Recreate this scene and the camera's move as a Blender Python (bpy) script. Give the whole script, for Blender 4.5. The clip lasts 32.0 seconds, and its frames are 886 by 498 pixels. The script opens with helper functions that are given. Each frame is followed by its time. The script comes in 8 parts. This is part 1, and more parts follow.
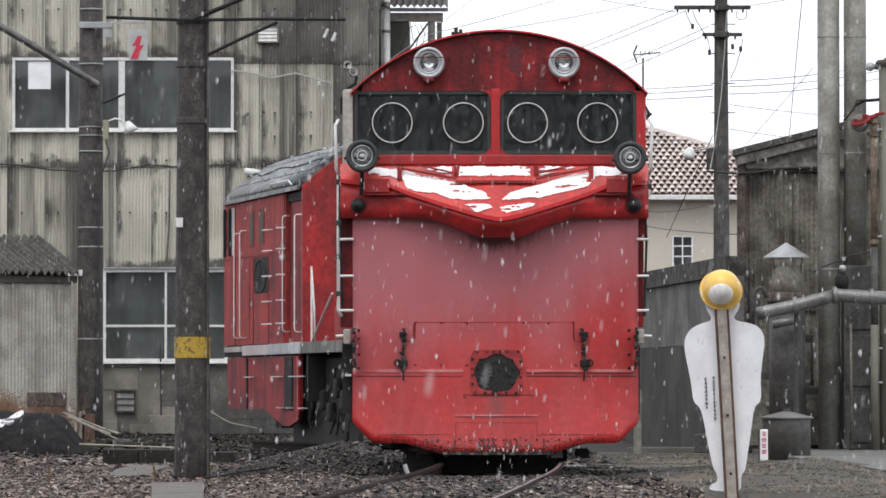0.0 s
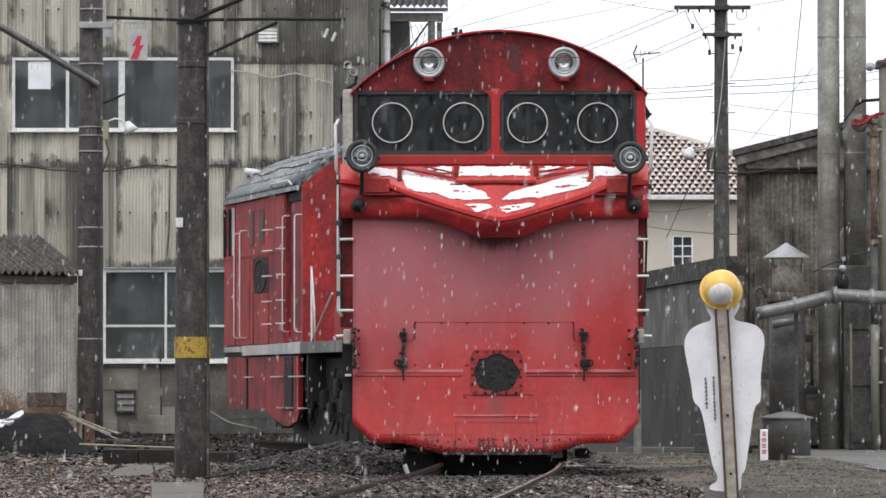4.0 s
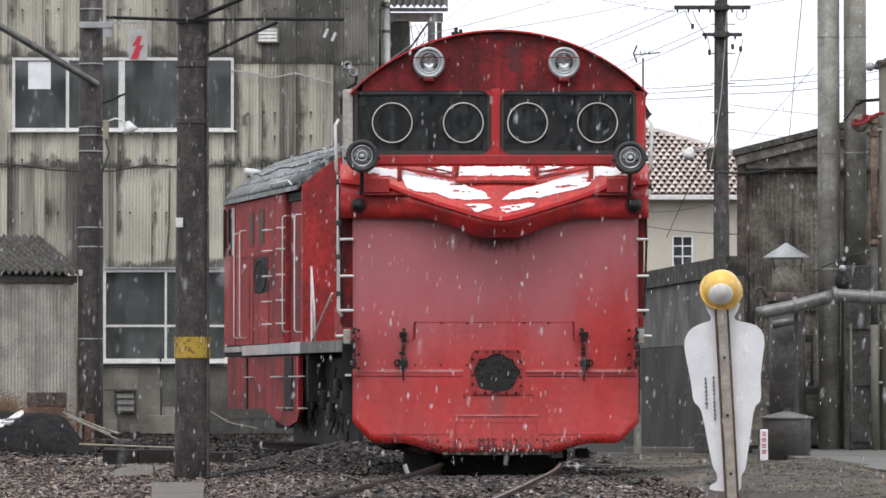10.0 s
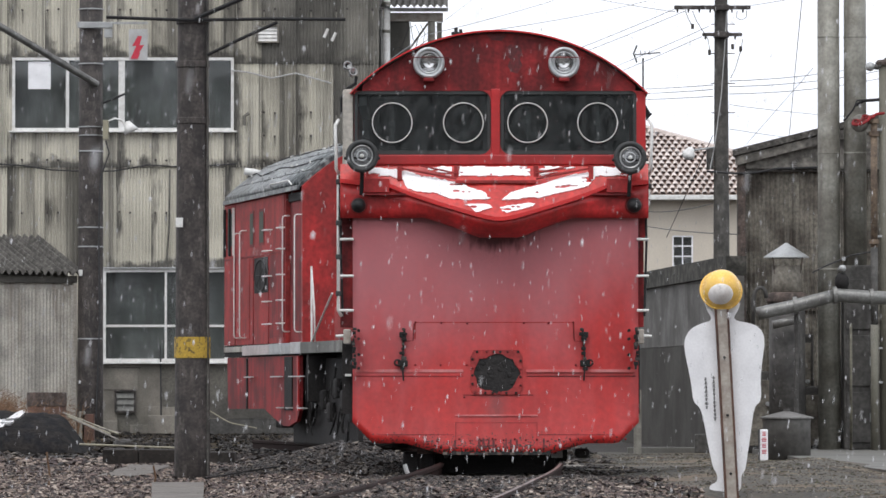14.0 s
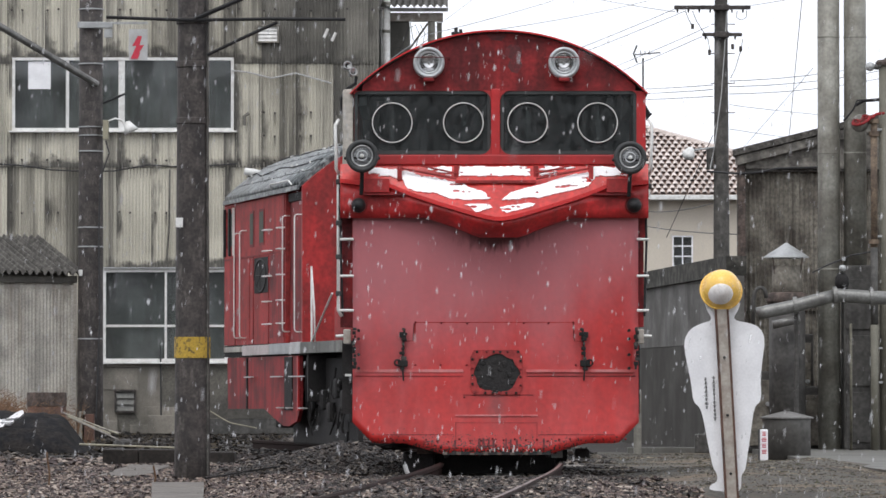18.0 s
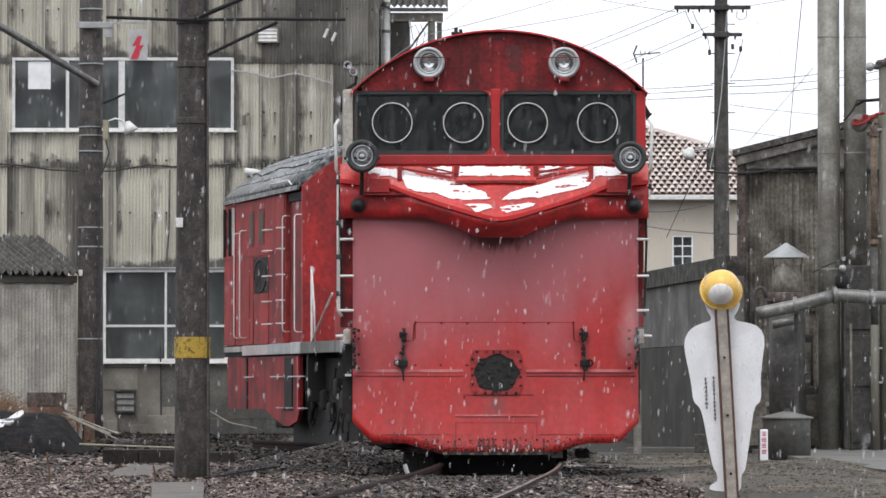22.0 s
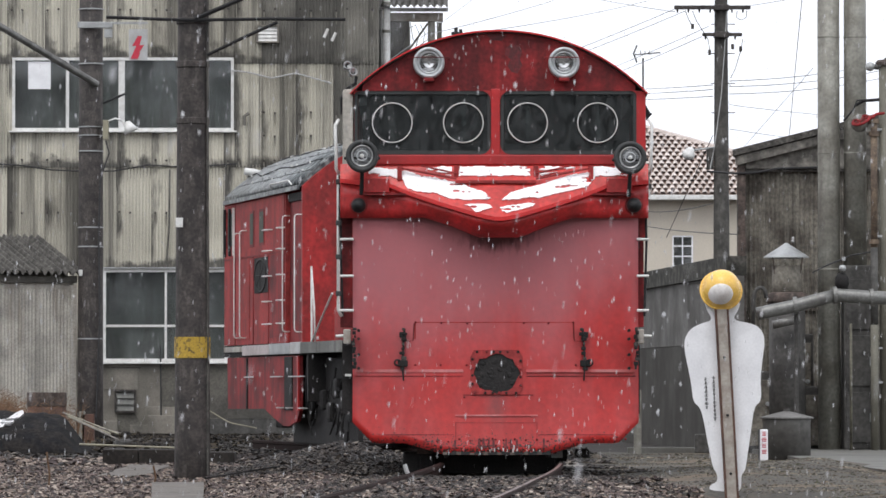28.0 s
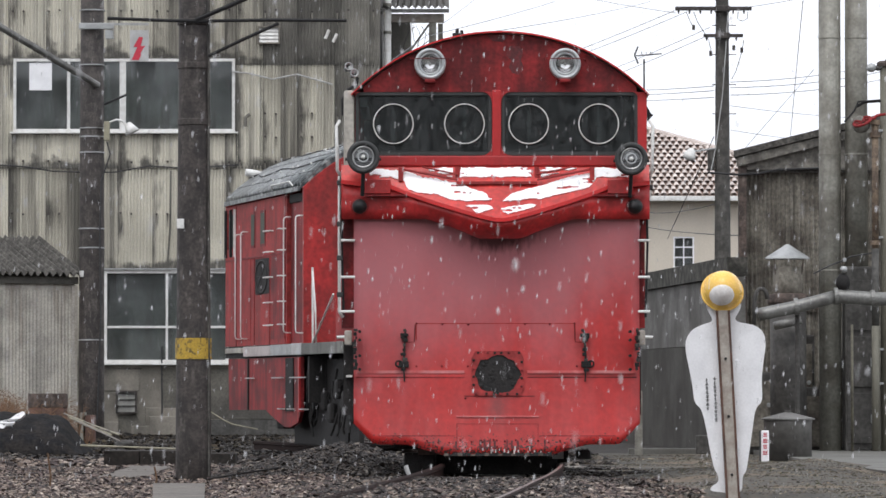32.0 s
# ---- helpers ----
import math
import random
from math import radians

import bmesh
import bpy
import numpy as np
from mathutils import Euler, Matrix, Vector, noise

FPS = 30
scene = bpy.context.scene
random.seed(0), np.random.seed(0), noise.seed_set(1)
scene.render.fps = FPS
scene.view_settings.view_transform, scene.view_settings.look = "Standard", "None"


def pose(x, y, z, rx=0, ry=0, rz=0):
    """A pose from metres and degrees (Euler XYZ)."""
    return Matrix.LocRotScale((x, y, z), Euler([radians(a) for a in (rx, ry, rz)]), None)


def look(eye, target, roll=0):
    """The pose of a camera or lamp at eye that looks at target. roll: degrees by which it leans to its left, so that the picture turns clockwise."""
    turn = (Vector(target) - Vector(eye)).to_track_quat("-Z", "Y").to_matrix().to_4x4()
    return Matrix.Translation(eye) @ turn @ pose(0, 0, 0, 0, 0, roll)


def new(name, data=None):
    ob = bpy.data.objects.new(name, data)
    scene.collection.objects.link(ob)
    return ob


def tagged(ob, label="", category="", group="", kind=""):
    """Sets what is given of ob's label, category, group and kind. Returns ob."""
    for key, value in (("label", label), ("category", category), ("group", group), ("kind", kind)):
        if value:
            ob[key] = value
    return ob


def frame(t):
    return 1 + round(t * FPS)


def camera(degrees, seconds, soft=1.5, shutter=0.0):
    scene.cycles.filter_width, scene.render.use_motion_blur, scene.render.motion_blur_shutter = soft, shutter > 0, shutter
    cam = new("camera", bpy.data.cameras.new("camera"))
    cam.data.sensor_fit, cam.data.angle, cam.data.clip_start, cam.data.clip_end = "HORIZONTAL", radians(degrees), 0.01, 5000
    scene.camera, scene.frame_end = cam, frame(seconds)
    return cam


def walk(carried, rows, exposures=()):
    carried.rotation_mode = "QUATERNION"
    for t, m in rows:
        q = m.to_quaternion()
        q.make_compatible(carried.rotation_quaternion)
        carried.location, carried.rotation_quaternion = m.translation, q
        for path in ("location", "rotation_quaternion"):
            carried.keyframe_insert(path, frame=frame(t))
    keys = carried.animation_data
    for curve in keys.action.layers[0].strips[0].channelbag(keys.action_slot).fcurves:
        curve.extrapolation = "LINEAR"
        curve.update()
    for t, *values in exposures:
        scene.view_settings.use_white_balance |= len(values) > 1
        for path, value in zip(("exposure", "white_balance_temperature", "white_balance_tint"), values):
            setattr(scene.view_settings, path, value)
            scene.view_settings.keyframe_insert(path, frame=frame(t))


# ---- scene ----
cam = camera(11.195, 32.0, soft=1.55, shutter=0.5)
# a small stop: only flakes close to the lens melt into soft spots
cam.data.dof.use_dof = True
cam.data.dof.focus_distance, cam.data.dof.aperture_fstop = 47.0, 17.0
walk(cam, [
    (0.0, pose(0, 0, 0.85, 91.783, 0, 0)),
    (30.5, pose(0, 0, 0.85, 91.783, 0, 0)),
    (31.0, pose(0, 0, 0.85, 91.793, 0, 0.003)),
    (31.5, pose(0, 0, 0.85, 91.795, 0, 0.010)),
    (32.0, pose(0, 0, 0.85, 91.797, 0, 0.014)),
], [(0.0, 0.10), (32.0, 0.10)])

# ---- light: a bright overcast winter sky ----
world = bpy.data.worlds.new("overcast_sky")
scene.world = world
world.use_nodes = True
wt = world.node_tree
wt.nodes.clear()
sky = wt.nodes.new("ShaderNodeTexSky")
sky.sky_type = "NISHITA"
sky.sun_disc = False
sky.sun_elevation, sky.sun_rotation = radians(52), radians(205)
sky.dust_density = 4.0
grey = wt.nodes.new("ShaderNodeHueSaturation")
grey.inputs["Saturation"].default_value = 0.18
cloud = wt.nodes.new("ShaderNodeMix")
cloud.data_type = "RGBA"
cloud.inputs["Factor"].default_value = 0.75
cloud.inputs["B"].default_value = (9.6, 9.9, 10.7, 1)
back = wt.nodes.new("ShaderNodeBackground")
back.inputs["Strength"].default_value = 0.138
wout = wt.nodes.new("ShaderNodeOutputWorld")
wt.links.new(sky.outputs[0], grey.inputs["Color"])
wt.links.new(grey.outputs[0], cloud.inputs["A"])
wt.links.new(cloud.outputs["Result"], back.inputs["Color"])
wt.links.new(back.outputs[0], wout.inputs["Surface"])

sun = new("sun", bpy.data.lights.new("sun", "SUN"))
sun.data.energy, sun.data.angle, sun.data.color = 0.9, radians(30), (1.0, 0.98, 0.96)
sun.matrix_basis = look((-5, -26, 45), (0, 0, 0))


# ---- materials ----
def material(name, colour, rough=0.6, metal=0.0, second=None, amount=0.5, scale=3.0, grain=60.0, grain_amount=0.12,
             streak=None, streak_amount=0.0, streak_scale=(4, 4, 0.35), streak_from=0.45, streak_to=0.68, joint=0.0, bump=0.15, coat=0.0, per_object=0.0, per_island=0.0, low=0.42, high=0.62, spec=0.5):
    """A painted, stained or mineral surface: broad patches of a second colour, fine grain, and streaks that run down."""
    m = bpy.data.materials.new(name)
    m.use_nodes = True
    t = m.node_tree
    bsdf = t.nodes["Principled BSDF"]
    bsdf.inputs["Roughness"].default_value, bsdf.inputs["Metallic"].default_value = rough, metal
    bsdf.inputs["Coat Weight"].default_value, bsdf.inputs["Specular IOR Level"].default_value = coat, spec
    bsdf.inputs["Coat Roughness"].default_value = 0.2
    geo = t.nodes.new("ShaderNodeNewGeometry")

    def noise_of(sc, vec=None, detail=4.0):
        n = t.nodes.new("ShaderNodeTexNoise")
        n.inputs["Scale"].default_value, n.inputs["Detail"].default_value = sc, detail
        t.links.new(vec or geo.outputs["Position"], n.inputs["Vector"])
        return n.outputs["Fac"]

    def ramp(fac, a, b):
        r = t.nodes.new("ShaderNodeMapRange")
        r.inputs["From Min"].default_value, r.inputs["From Max"].default_value = a, b
        t.links.new(fac, r.inputs["Value"])
        return r.outputs["Result"]

    def times(fac, k):
        q = t.nodes.new("ShaderNodeMath")
        q.operation = "MULTIPLY"
        t.links.new(fac, q.inputs[0])
        q.inputs[1].default_value = k
        return q.outputs[0]

    def mix(fac, a, b, mode="MIX"):
        x = t.nodes.new("ShaderNodeMix")
        x.data_type, x.blend_type = "RGBA", mode
        t.links.new(fac, x.inputs["Factor"])
        for sock, v in (("A", a), ("B", b)):
            if isinstance(v, tuple):
                x.inputs[sock].default_value = (*v, 1)
            else:
                t.links.new(v, x.inputs[sock])
        return x.outputs["Result"]

    second = second or tuple(c * 0.6 for c in colour)
    out = mix(times(ramp(noise_of(scale), low, high), amount), tuple(colour), tuple(second))
    if streak:
        mapping = t.nodes.new("ShaderNodeMapping")
        mapping.inputs["Scale"].default_value = streak_scale
        t.links.new(geo.outputs["Position"], mapping.inputs["Vector"])
        out = mix(times(ramp(noise_of(1.0, mapping.outputs[0], 6.0), streak_from, streak_to), streak_amount), out, tuple(streak))
    if joint:
        # damp dirt that has crept in from the sheet's edge
        tex = t.nodes.new("ShaderNodeTexCoord")
        sep = t.nodes.new("ShaderNodeSeparateXYZ")
        t.links.new(tex.outputs["Object"], sep.inputs[0])
        wob = t.nodes.new("ShaderNodeMath")
        wob.operation = "MULTIPLY_ADD"
        upright = t.nodes.new("ShaderNodeMapping")
        upright.inputs["Scale"].default_value = (1.0, 1.0, 0.45)
        t.links.new(geo.outputs["Position"], upright.inputs["Vector"])
        t.links.new(noise_of(3.2, upright.outputs[0], 6.0), wob.inputs[0])
        wob.inputs[1].default_value = -0.68
        t.links.new(sep.outputs["X"], wob.inputs[2])
        out = mix(times(ramp(wob.outputs[0], -0.19, -0.33), joint), out, tuple(streak))
        foot = t.nodes.new("ShaderNodeMath")
        foot.operation = "MULTIPLY_ADD"
        t.links.new(noise_of(3.4, None, 6.0), foot.inputs[0])
        foot.inputs[1].default_value = -1.02
        t.links.new(sep.outputs["Z"], foot.inputs[2])
        out = mix(times(ramp(foot.outputs[0], -0.30, -0.48), joint), out, tuple(streak))
    fine = noise_of(grain)
    dark = mix(ramp(fine, 0.3, 0.7), (1 - grain_amount,) * 3, (1 + grain_amount,) * 3)
    one = t.nodes.new("ShaderNodeValue")
    one.outputs[0].default_value = 1.0
    out = mix(one.outputs[0], out, dark, "MULTIPLY")
    if per_object or per_island:
        if per_object:
            info = t.nodes.new("ShaderNodeObjectInfo").outputs["Random"]
        else:
            info = geo.outputs["Random Per Island"]
        k = per_object or per_island
        out = mix(one.outputs[0], out, mix(info, (1 - k,) * 3, (1 + k,) * 3), "MULTIPLY")
    t.links.new(out, bsdf.inputs["Base Color"])
    rr = t.nodes.new("ShaderNodeMapRange")
    rr.inputs["To Min"].default_value, rr.inputs["To Max"].default_value = max(rough - 0.1, 0.03), min(rough + 0.12, 1)
    t.links.new(fine, rr.inputs["Value"])
    t.links.new(rr.outputs["Result"], bsdf.inputs["Roughness"])
    if bump:
        b = t.nodes.new("ShaderNodeBump")
        b.inputs["Strength"].default_value, b.inputs["Distance"].default_value = bump, 0.01
        t.links.new(fine, b.inputs["Height"])
        t.links.new(b.outputs[0], bsdf.inputs["Normal"])
    return m


RED = material("red_paint", (0.47, 0.022, 0.024), 0.38, second=(0.40, 0.020, 0.022), amount=0.6, scale=1.5, grain=25, grain_amount=0.08,
               streak=(0.30, 0.03, 0.03), streak_amount=0.45, streak_scale=(6, 6, 0.7), bump=0.05)
RED_DARK = material("weathered_red_paint", (0.35, 0.038, 0.037), 0.65, spec=0.3, second=(0.22, 0.026, 0.026), amount=0.9, scale=3.2, grain=24, grain_amount=0.28,
                    streak=(0.13, 0.030, 0.028), streak_amount=0.5, streak_scale=(7, 7, 0.8), bump=0.08)
# soot on the cab front; elsewhere this dark red also paints shade
RED_SOOT_SHADE = material("sooty_shaded_red_paint", (0.265, 0.022, 0.024), 0.6, spec=0.28, second=(0.10, 0.013, 0.015), amount=0.85, scale=2.6, grain=26, grain_amount=0.28,
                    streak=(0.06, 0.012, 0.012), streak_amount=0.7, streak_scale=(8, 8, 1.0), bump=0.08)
RED_MID = material("weathered_end_red", (0.41, 0.022, 0.024), 0.42, second=(0.30, 0.02, 0.02), amount=0.7, scale=2.0, grain=30, grain_amount=0.1,
                   streak=(0.20, 0.022, 0.02), streak_amount=0.5, streak_scale=(6, 6, 0.7), bump=0.06)
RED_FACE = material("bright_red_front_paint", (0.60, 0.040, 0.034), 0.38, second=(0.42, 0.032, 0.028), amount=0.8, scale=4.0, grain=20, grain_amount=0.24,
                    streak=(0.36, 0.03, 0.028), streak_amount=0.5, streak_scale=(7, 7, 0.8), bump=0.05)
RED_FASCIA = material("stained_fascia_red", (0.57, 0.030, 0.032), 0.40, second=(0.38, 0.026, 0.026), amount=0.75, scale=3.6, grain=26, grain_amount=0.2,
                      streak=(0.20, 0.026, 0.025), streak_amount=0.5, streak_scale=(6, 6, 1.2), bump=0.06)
RED_END = material("grimy_end_wall_red", (0.37, 0.026, 0.026), 0.5, spec=0.35, second=(0.22, 0.020, 0.020), amount=0.8, scale=3.5, grain=18, grain_amount=0.25,
                   streak=(0.12, 0.02, 0.018), streak_amount=0.5, streak_scale=(7, 7, 1.2), bump=0.08)
RED_TRIM = material("glossy_red_trim", (0.62, 0.03, 0.03), 0.3, amount=0.25, scale=4, grain=40, grain_amount=0.06, bump=0.03)
HIGHLIGHT_RED = material("edge_highlight_red", (0.52, 0.17, 0.17), 0.6, second=(0.46, 0.06, 0.06), amount=0.8, scale=5, grain=40, grain_amount=0.15)
BLACK = material("grimy_black_steel", (0.021, 0.020, 0.020), 0.7, second=(0.032, 0.029, 0.028), amount=0.6, scale=4, grain=60, grain_amount=0.3, bump=0.3, spec=0.2)
BLACK_PAINT = material("black_paint", (0.018, 0.018, 0.019), 0.55, amount=0.4, grain=70, grain_amount=0.2, spec=0.3)
WHITE_PAINT = material("chipped_white_paint", (0.72, 0.72, 0.70), 0.45, second=(0.5, 0.48, 0.45), amount=0.5, scale=9, grain=80, grain_amount=0.1)
DECK_GREY = material("pale_grey_paint", (0.45, 0.455, 0.455), 0.5, second=(0.33, 0.32, 0.31), amount=0.6, scale=5, grain=60, grain_amount=0.12)
SILL_PINK = material("faded_pinkish_paint", (0.47, 0.41, 0.40), 0.55, second=(0.34, 0.29, 0.28), amount=0.7, scale=5, grain=40, grain_amount=0.15)
# pale second colour paints wet glints into the roof grey
ROOF_GREY = material("wet_grey_roof_steel", (0.045, 0.052, 0.056), 0.30, second=(0.24, 0.26, 0.26), amount=0.9, scale=8, grain=24, grain_amount=0.6, bump=0.9, low=0.46, high=0.60)
DULL_CHROME = material("dull_chrome", (0.55, 0.55, 0.55), 0.32, 1.0, amount=0.4, scale=14, grain=60, grain_amount=0.12, bump=0.05)
CHROME = material("chrome", (0.80, 0.80, 0.80), 0.14, 1.0, amount=0.15, grain=40, grain_amount=0.05, bump=0.0)
LAMP_GREY = material("satin_grey_metal", (0.50, 0.52, 0.53), 0.34, 0.35, second=(0.36, 0.37, 0.38), amount=0.5, scale=12, grain=50, grain_amount=0.08, bump=0.03)
STEEL = material("galvanised_steel", (0.42, 0.43, 0.43), 0.5, 0.6, amount=0.5, scale=6, grain=50, grain_amount=0.12)
RUBBER = material("black_rubber", (0.025, 0.025, 0.024), 0.6, amount=0.3, grain=90, grain_amount=0.2)
FRAME_GREY = material("worn_black_rubber", (0.038, 0.040, 0.040), 0.6, amount=0.4, scale=9)
GREY_CABIN = material("cab_interior_grey", (0.05, 0.056, 0.055), 0.7, amount=0.4, scale=2)
SLATE = material("weathered_cement_sheet", (0.60, 0.57, 0.485), 0.85, second=(0.47, 0.445, 0.375), amount=0.8, scale=0.9, grain=45, grain_amount=0.12,
                 streak=(0.105, 0.10, 0.09), streak_amount=0.66, streak_scale=(4.2, 4.2, 0.12), streak_from=0.52, streak_to=0.66, joint=0.95, bump=0.2, per_object=0.10)
SLATE_MID = material("streaked_cement_sheet", (0.47, 0.445, 0.375), 0.86, second=(0.33, 0.31, 0.26), amount=0.8, scale=0.9, grain=45, grain_amount=0.14,
                     streak=(0.085, 0.08, 0.07), streak_amount=0.85, streak_scale=(3.4, 3.4, 0.14), streak_from=0.46, streak_to=0.62, joint=0.95, bump=0.2, per_object=0.12)
SLATE_DARK = material("mouldy_cement_sheet", (0.21, 0.20, 0.175), 0.88, second=(0.10, 0.095, 0.085), amount=0.9, scale=0.8, grain=45, grain_amount=0.16,
                      streak=(0.055, 0.053, 0.047), streak_amount=0.8, streak_scale=(2.6, 2.6, 0.2), joint=0.6, bump=0.2, per_object=0.12)
PLASTER = material("stained_concrete", (0.255, 0.234, 0.20), 0.85, second=(0.12, 0.11, 0.095), amount=0.8, scale=1.3, grain=35, grain_amount=0.15,
                   streak=(0.11, 0.105, 0.09), streak_amount=0.6, streak_scale=(3, 3, 0.5), bump=0.25)
SHED_SHEET = material("grey_corrugated_sheet", (0.43, 0.405, 0.36), 0.7, second=(0.27, 0.255, 0.23), amount=0.8, scale=2.2, grain=30, grain_amount=0.2,
                      streak=(0.19, 0.15, 0.115), streak_amount=0.65, streak_scale=(6, 6, 0.6), streak_from=0.5)
SHED_ROOF = material("wet_dark_corrugated_roof", (0.060, 0.056, 0.051), 0.8, spec=0.3, second=(0.120, 0.113, 0.102), amount=0.9, scale=9, grain=26, grain_amount=0.5, bump=0.4)
DARK_WALL = material("rust_darkened_sheet", (0.195, 0.180, 0.150), 0.75, second=(0.066, 0.056, 0.046), amount=0.9, scale=2.4, grain=22, grain_amount=0.4,
                     streak=(0.25, 0.235, 0.20), streak_amount=0.5, streak_scale=(11, 11, 0.9), streak_from=0.52, per_object=0.15)
POST_RUST = material("brown_rusted_post", (0.105, 0.078, 0.066), 0.85, second=(0.045, 0.035, 0.031), amount=0.9, scale=7, grain=26, grain_amount=0.4, bump=0.5,
                     streak=(0.20, 0.17, 0.15), streak_amount=0.4, streak_scale=(9, 9, 3.0), streak_from=0.56)
RUST = material("rusted_iron", (0.12, 0.062, 0.045), 0.85, second=(0.055, 0.035, 0.03), amount=0.8, scale=5, grain=70, grain_amount=0.3, bump=0.4)
SOOT = material("soot_on_red", (0.085, 0.018, 0.020), 0.7, second=(0.15, 0.017, 0.02), amount=0.8, scale=14, grain=40, grain_amount=0.3)
RAIL_TOP_SHINE = material("rust_filmed_rail_shine", (0.20, 0.165, 0.155), 0.45, 0.0, spec=0.4, second=(0.06, 0.042, 0.038), amount=0.7, scale=7, grain=60, grain_amount=0.2)
RAIL = material("rusty_rail_steel", (0.022, 0.013, 0.0115), 0.8, 0.0, spec=0.12, second=(0.028, 0.019, 0.017), amount=0.7, scale=6, grain=60, grain_amount=0.2)
CONCRETE_GREY = material("wet_grey_concrete", (0.21, 0.21, 0.195), 0.75, second=(0.12, 0.12, 0.11), amount=0.8, scale=1.1, grain=40, grain_amount=0.15,
                         streak=(0.06, 0.06, 0.055), streak_amount=0.7, streak_scale=(4, 4, 0.5), bump=0.25)
CONCRETE_DARK = material("dark_wet_concrete", (0.070, 0.067, 0.062), 0.7, second=(0.034, 0.032, 0.030), amount=0.9, scale=4.5, grain=20, grain_amount=0.35,
                         streak=(0.15, 0.15, 0.14), streak_amount=0.3, streak_scale=(5, 5, 0.5), bump=0.2)
YARD_GREY = material("smooth_damp_concrete", (0.172, 0.168, 0.160), 0.7, second=(0.080, 0.075, 0.069), amount=0.85, scale=1.3, grain=14, grain_amount=0.25, bump=0.15,
                     streak=(0.045, 0.042, 0.038), streak_amount=0.5, streak_scale=(2.2, 2.2, 1.0), streak_from=0.5)
YARD_DARK = material("damp_dark_concrete", (0.060, 0.056, 0.050), 0.75, second=(0.034, 0.030, 0.026), amount=0.9, scale=1.4, grain=14, grain_amount=0.3, bump=0.2,
                     streak=(0.10, 0.096, 0.088), streak_amount=0.3, streak_scale=(2.5, 2.5, 0.9), streak_from=0.52)
MOSSY = material("black_mossy_coping", (0.030, 0.029, 0.024), 0.85, second=(0.085, 0.080, 0.070), amount=0.9, scale=6, grain=18, grain_amount=0.5, bump=0.8)
CONCRETE_PALE = material("pale_concrete_slab", (0.145, 0.142, 0.13), 0.7, second=(0.095, 0.094, 0.083), amount=0.8, scale=1.5, grain=40, grain_amount=0.15, bump=0.2)
POLE_DARK = material("tarred_pole", (0.056, 0.047, 0.043), 0.7, second=(0.026, 0.022, 0.021), amount=0.9, scale=7, grain=34, grain_amount=0.45,
                     streak=(0.125, 0.112, 0.10), streak_amount=0.55, streak_scale=(17, 17, 5.5), streak_from=0.54, streak_to=0.70, bump=0.5)
POLE_GREY = material("concrete_pole", (0.082, 0.077, 0.069), 0.75, second=(0.040, 0.037, 0.034), amount=0.9, scale=6, grain=24, grain_amount=0.4,
                     streak=(0.13, 0.125, 0.115), streak_amount=0.5, streak_scale=(10, 10, 2.5), streak_from=0.52)
DUCT = material("weathered_zinc_duct", (0.29, 0.285, 0.25), 0.55, 0.2, second=(0.17, 0.16, 0.135), amount=0.9, scale=3.0, grain=24, grain_amount=0.25,
                streak=(0.09, 0.08, 0.065), streak_amount=0.5, streak_scale=(8, 8, 0.5))
YELLOW = material("worn_yellow_plate", (0.44, 0.285, 0.035), 0.6, second=(0.09, 0.065, 0.025), amount=0.9, scale=26, grain=60, grain_amount=0.25, low=0.50, high=0.62)
HELMET = material("glossy_yellow_helmet", (0.86, 0.55, 0.12), 0.24, second=(0.78, 0.45, 0.10), amount=0.7, scale=8, grain=60, grain_amount=0.04, bump=0.0)
BOARD = material("white_painted_board", (0.85, 0.85, 0.87), 0.5, second=(0.68, 0.68, 0.70), amount=0.5, scale=4, grain=50, grain_amount=0.05, bump=0.05)
HEAD_GREY = material("pale_grey_board", (0.80, 0.77, 0.75), 0.6, second=(0.66, 0.61, 0.58), amount=0.7, scale=16, grain=60, grain_amount=0.1)
CREAM = material("cream_stucco", (0.61, 0.55, 0.465), 0.85, second=(0.55, 0.495, 0.42), amount=0.5, scale=0.8, grain=20, grain_amount=0.06)
TILE = material("clay_roof_tile", (0.58, 0.51, 0.47), 0.42, second=(0.46, 0.37, 0.33), amount=0.7, scale=1.2, grain=10, grain_amount=0.1, per_object=0.22)
TILE_BED = material("brown_mortar_bed", (0.27, 0.20, 0.165), 0.85, second=(0.17, 0.12, 0.10), amount=0.7, scale=4)
INK = material("faded_black_ink", (0.05, 0.05, 0.05), 0.7, amount=0.3)
SIGN_RED = material("sign_red", (0.55, 0.03, 0.06), 0.5, amount=0.3, scale=10)
SNOW = material("wet_snow", (0.97, 0.97, 0.98), 0.6, second=(0.93, 0.93, 0.95), amount=0.5, scale=12, grain=50, grain_amount=0.05, bump=0.2)
TARP = material("black_tarpaulin", (0.016, 0.016, 0.0175), 0.85, spec=0.08, second=(0.030, 0.027, 0.025), amount=0.8, scale=7, grain=25, grain_amount=0.4, bump=0.9)
WEED = material("dry_brown_weed", (0.125, 0.066, 0.034), 0.85, second=(0.16, 0.10, 0.06), amount=0.7, scale=9, per_island=0.4)
SLAB = material("dirty_concrete_slab", (0.14, 0.125, 0.109), 0.8, second=(0.075, 0.068, 0.06), amount=0.85, scale=5, grain=30, grain_amount=0.35, bump=0.4)
# damp on the works' plinth; also the painted shade under the shed roof
DAMP_SHADE = material("damp_and_shade", (0.125, 0.117, 0.10), 0.8, second=(0.065, 0.061, 0.054), amount=0.9, scale=1.6, grain=30, grain_amount=0.25, bump=0.2)
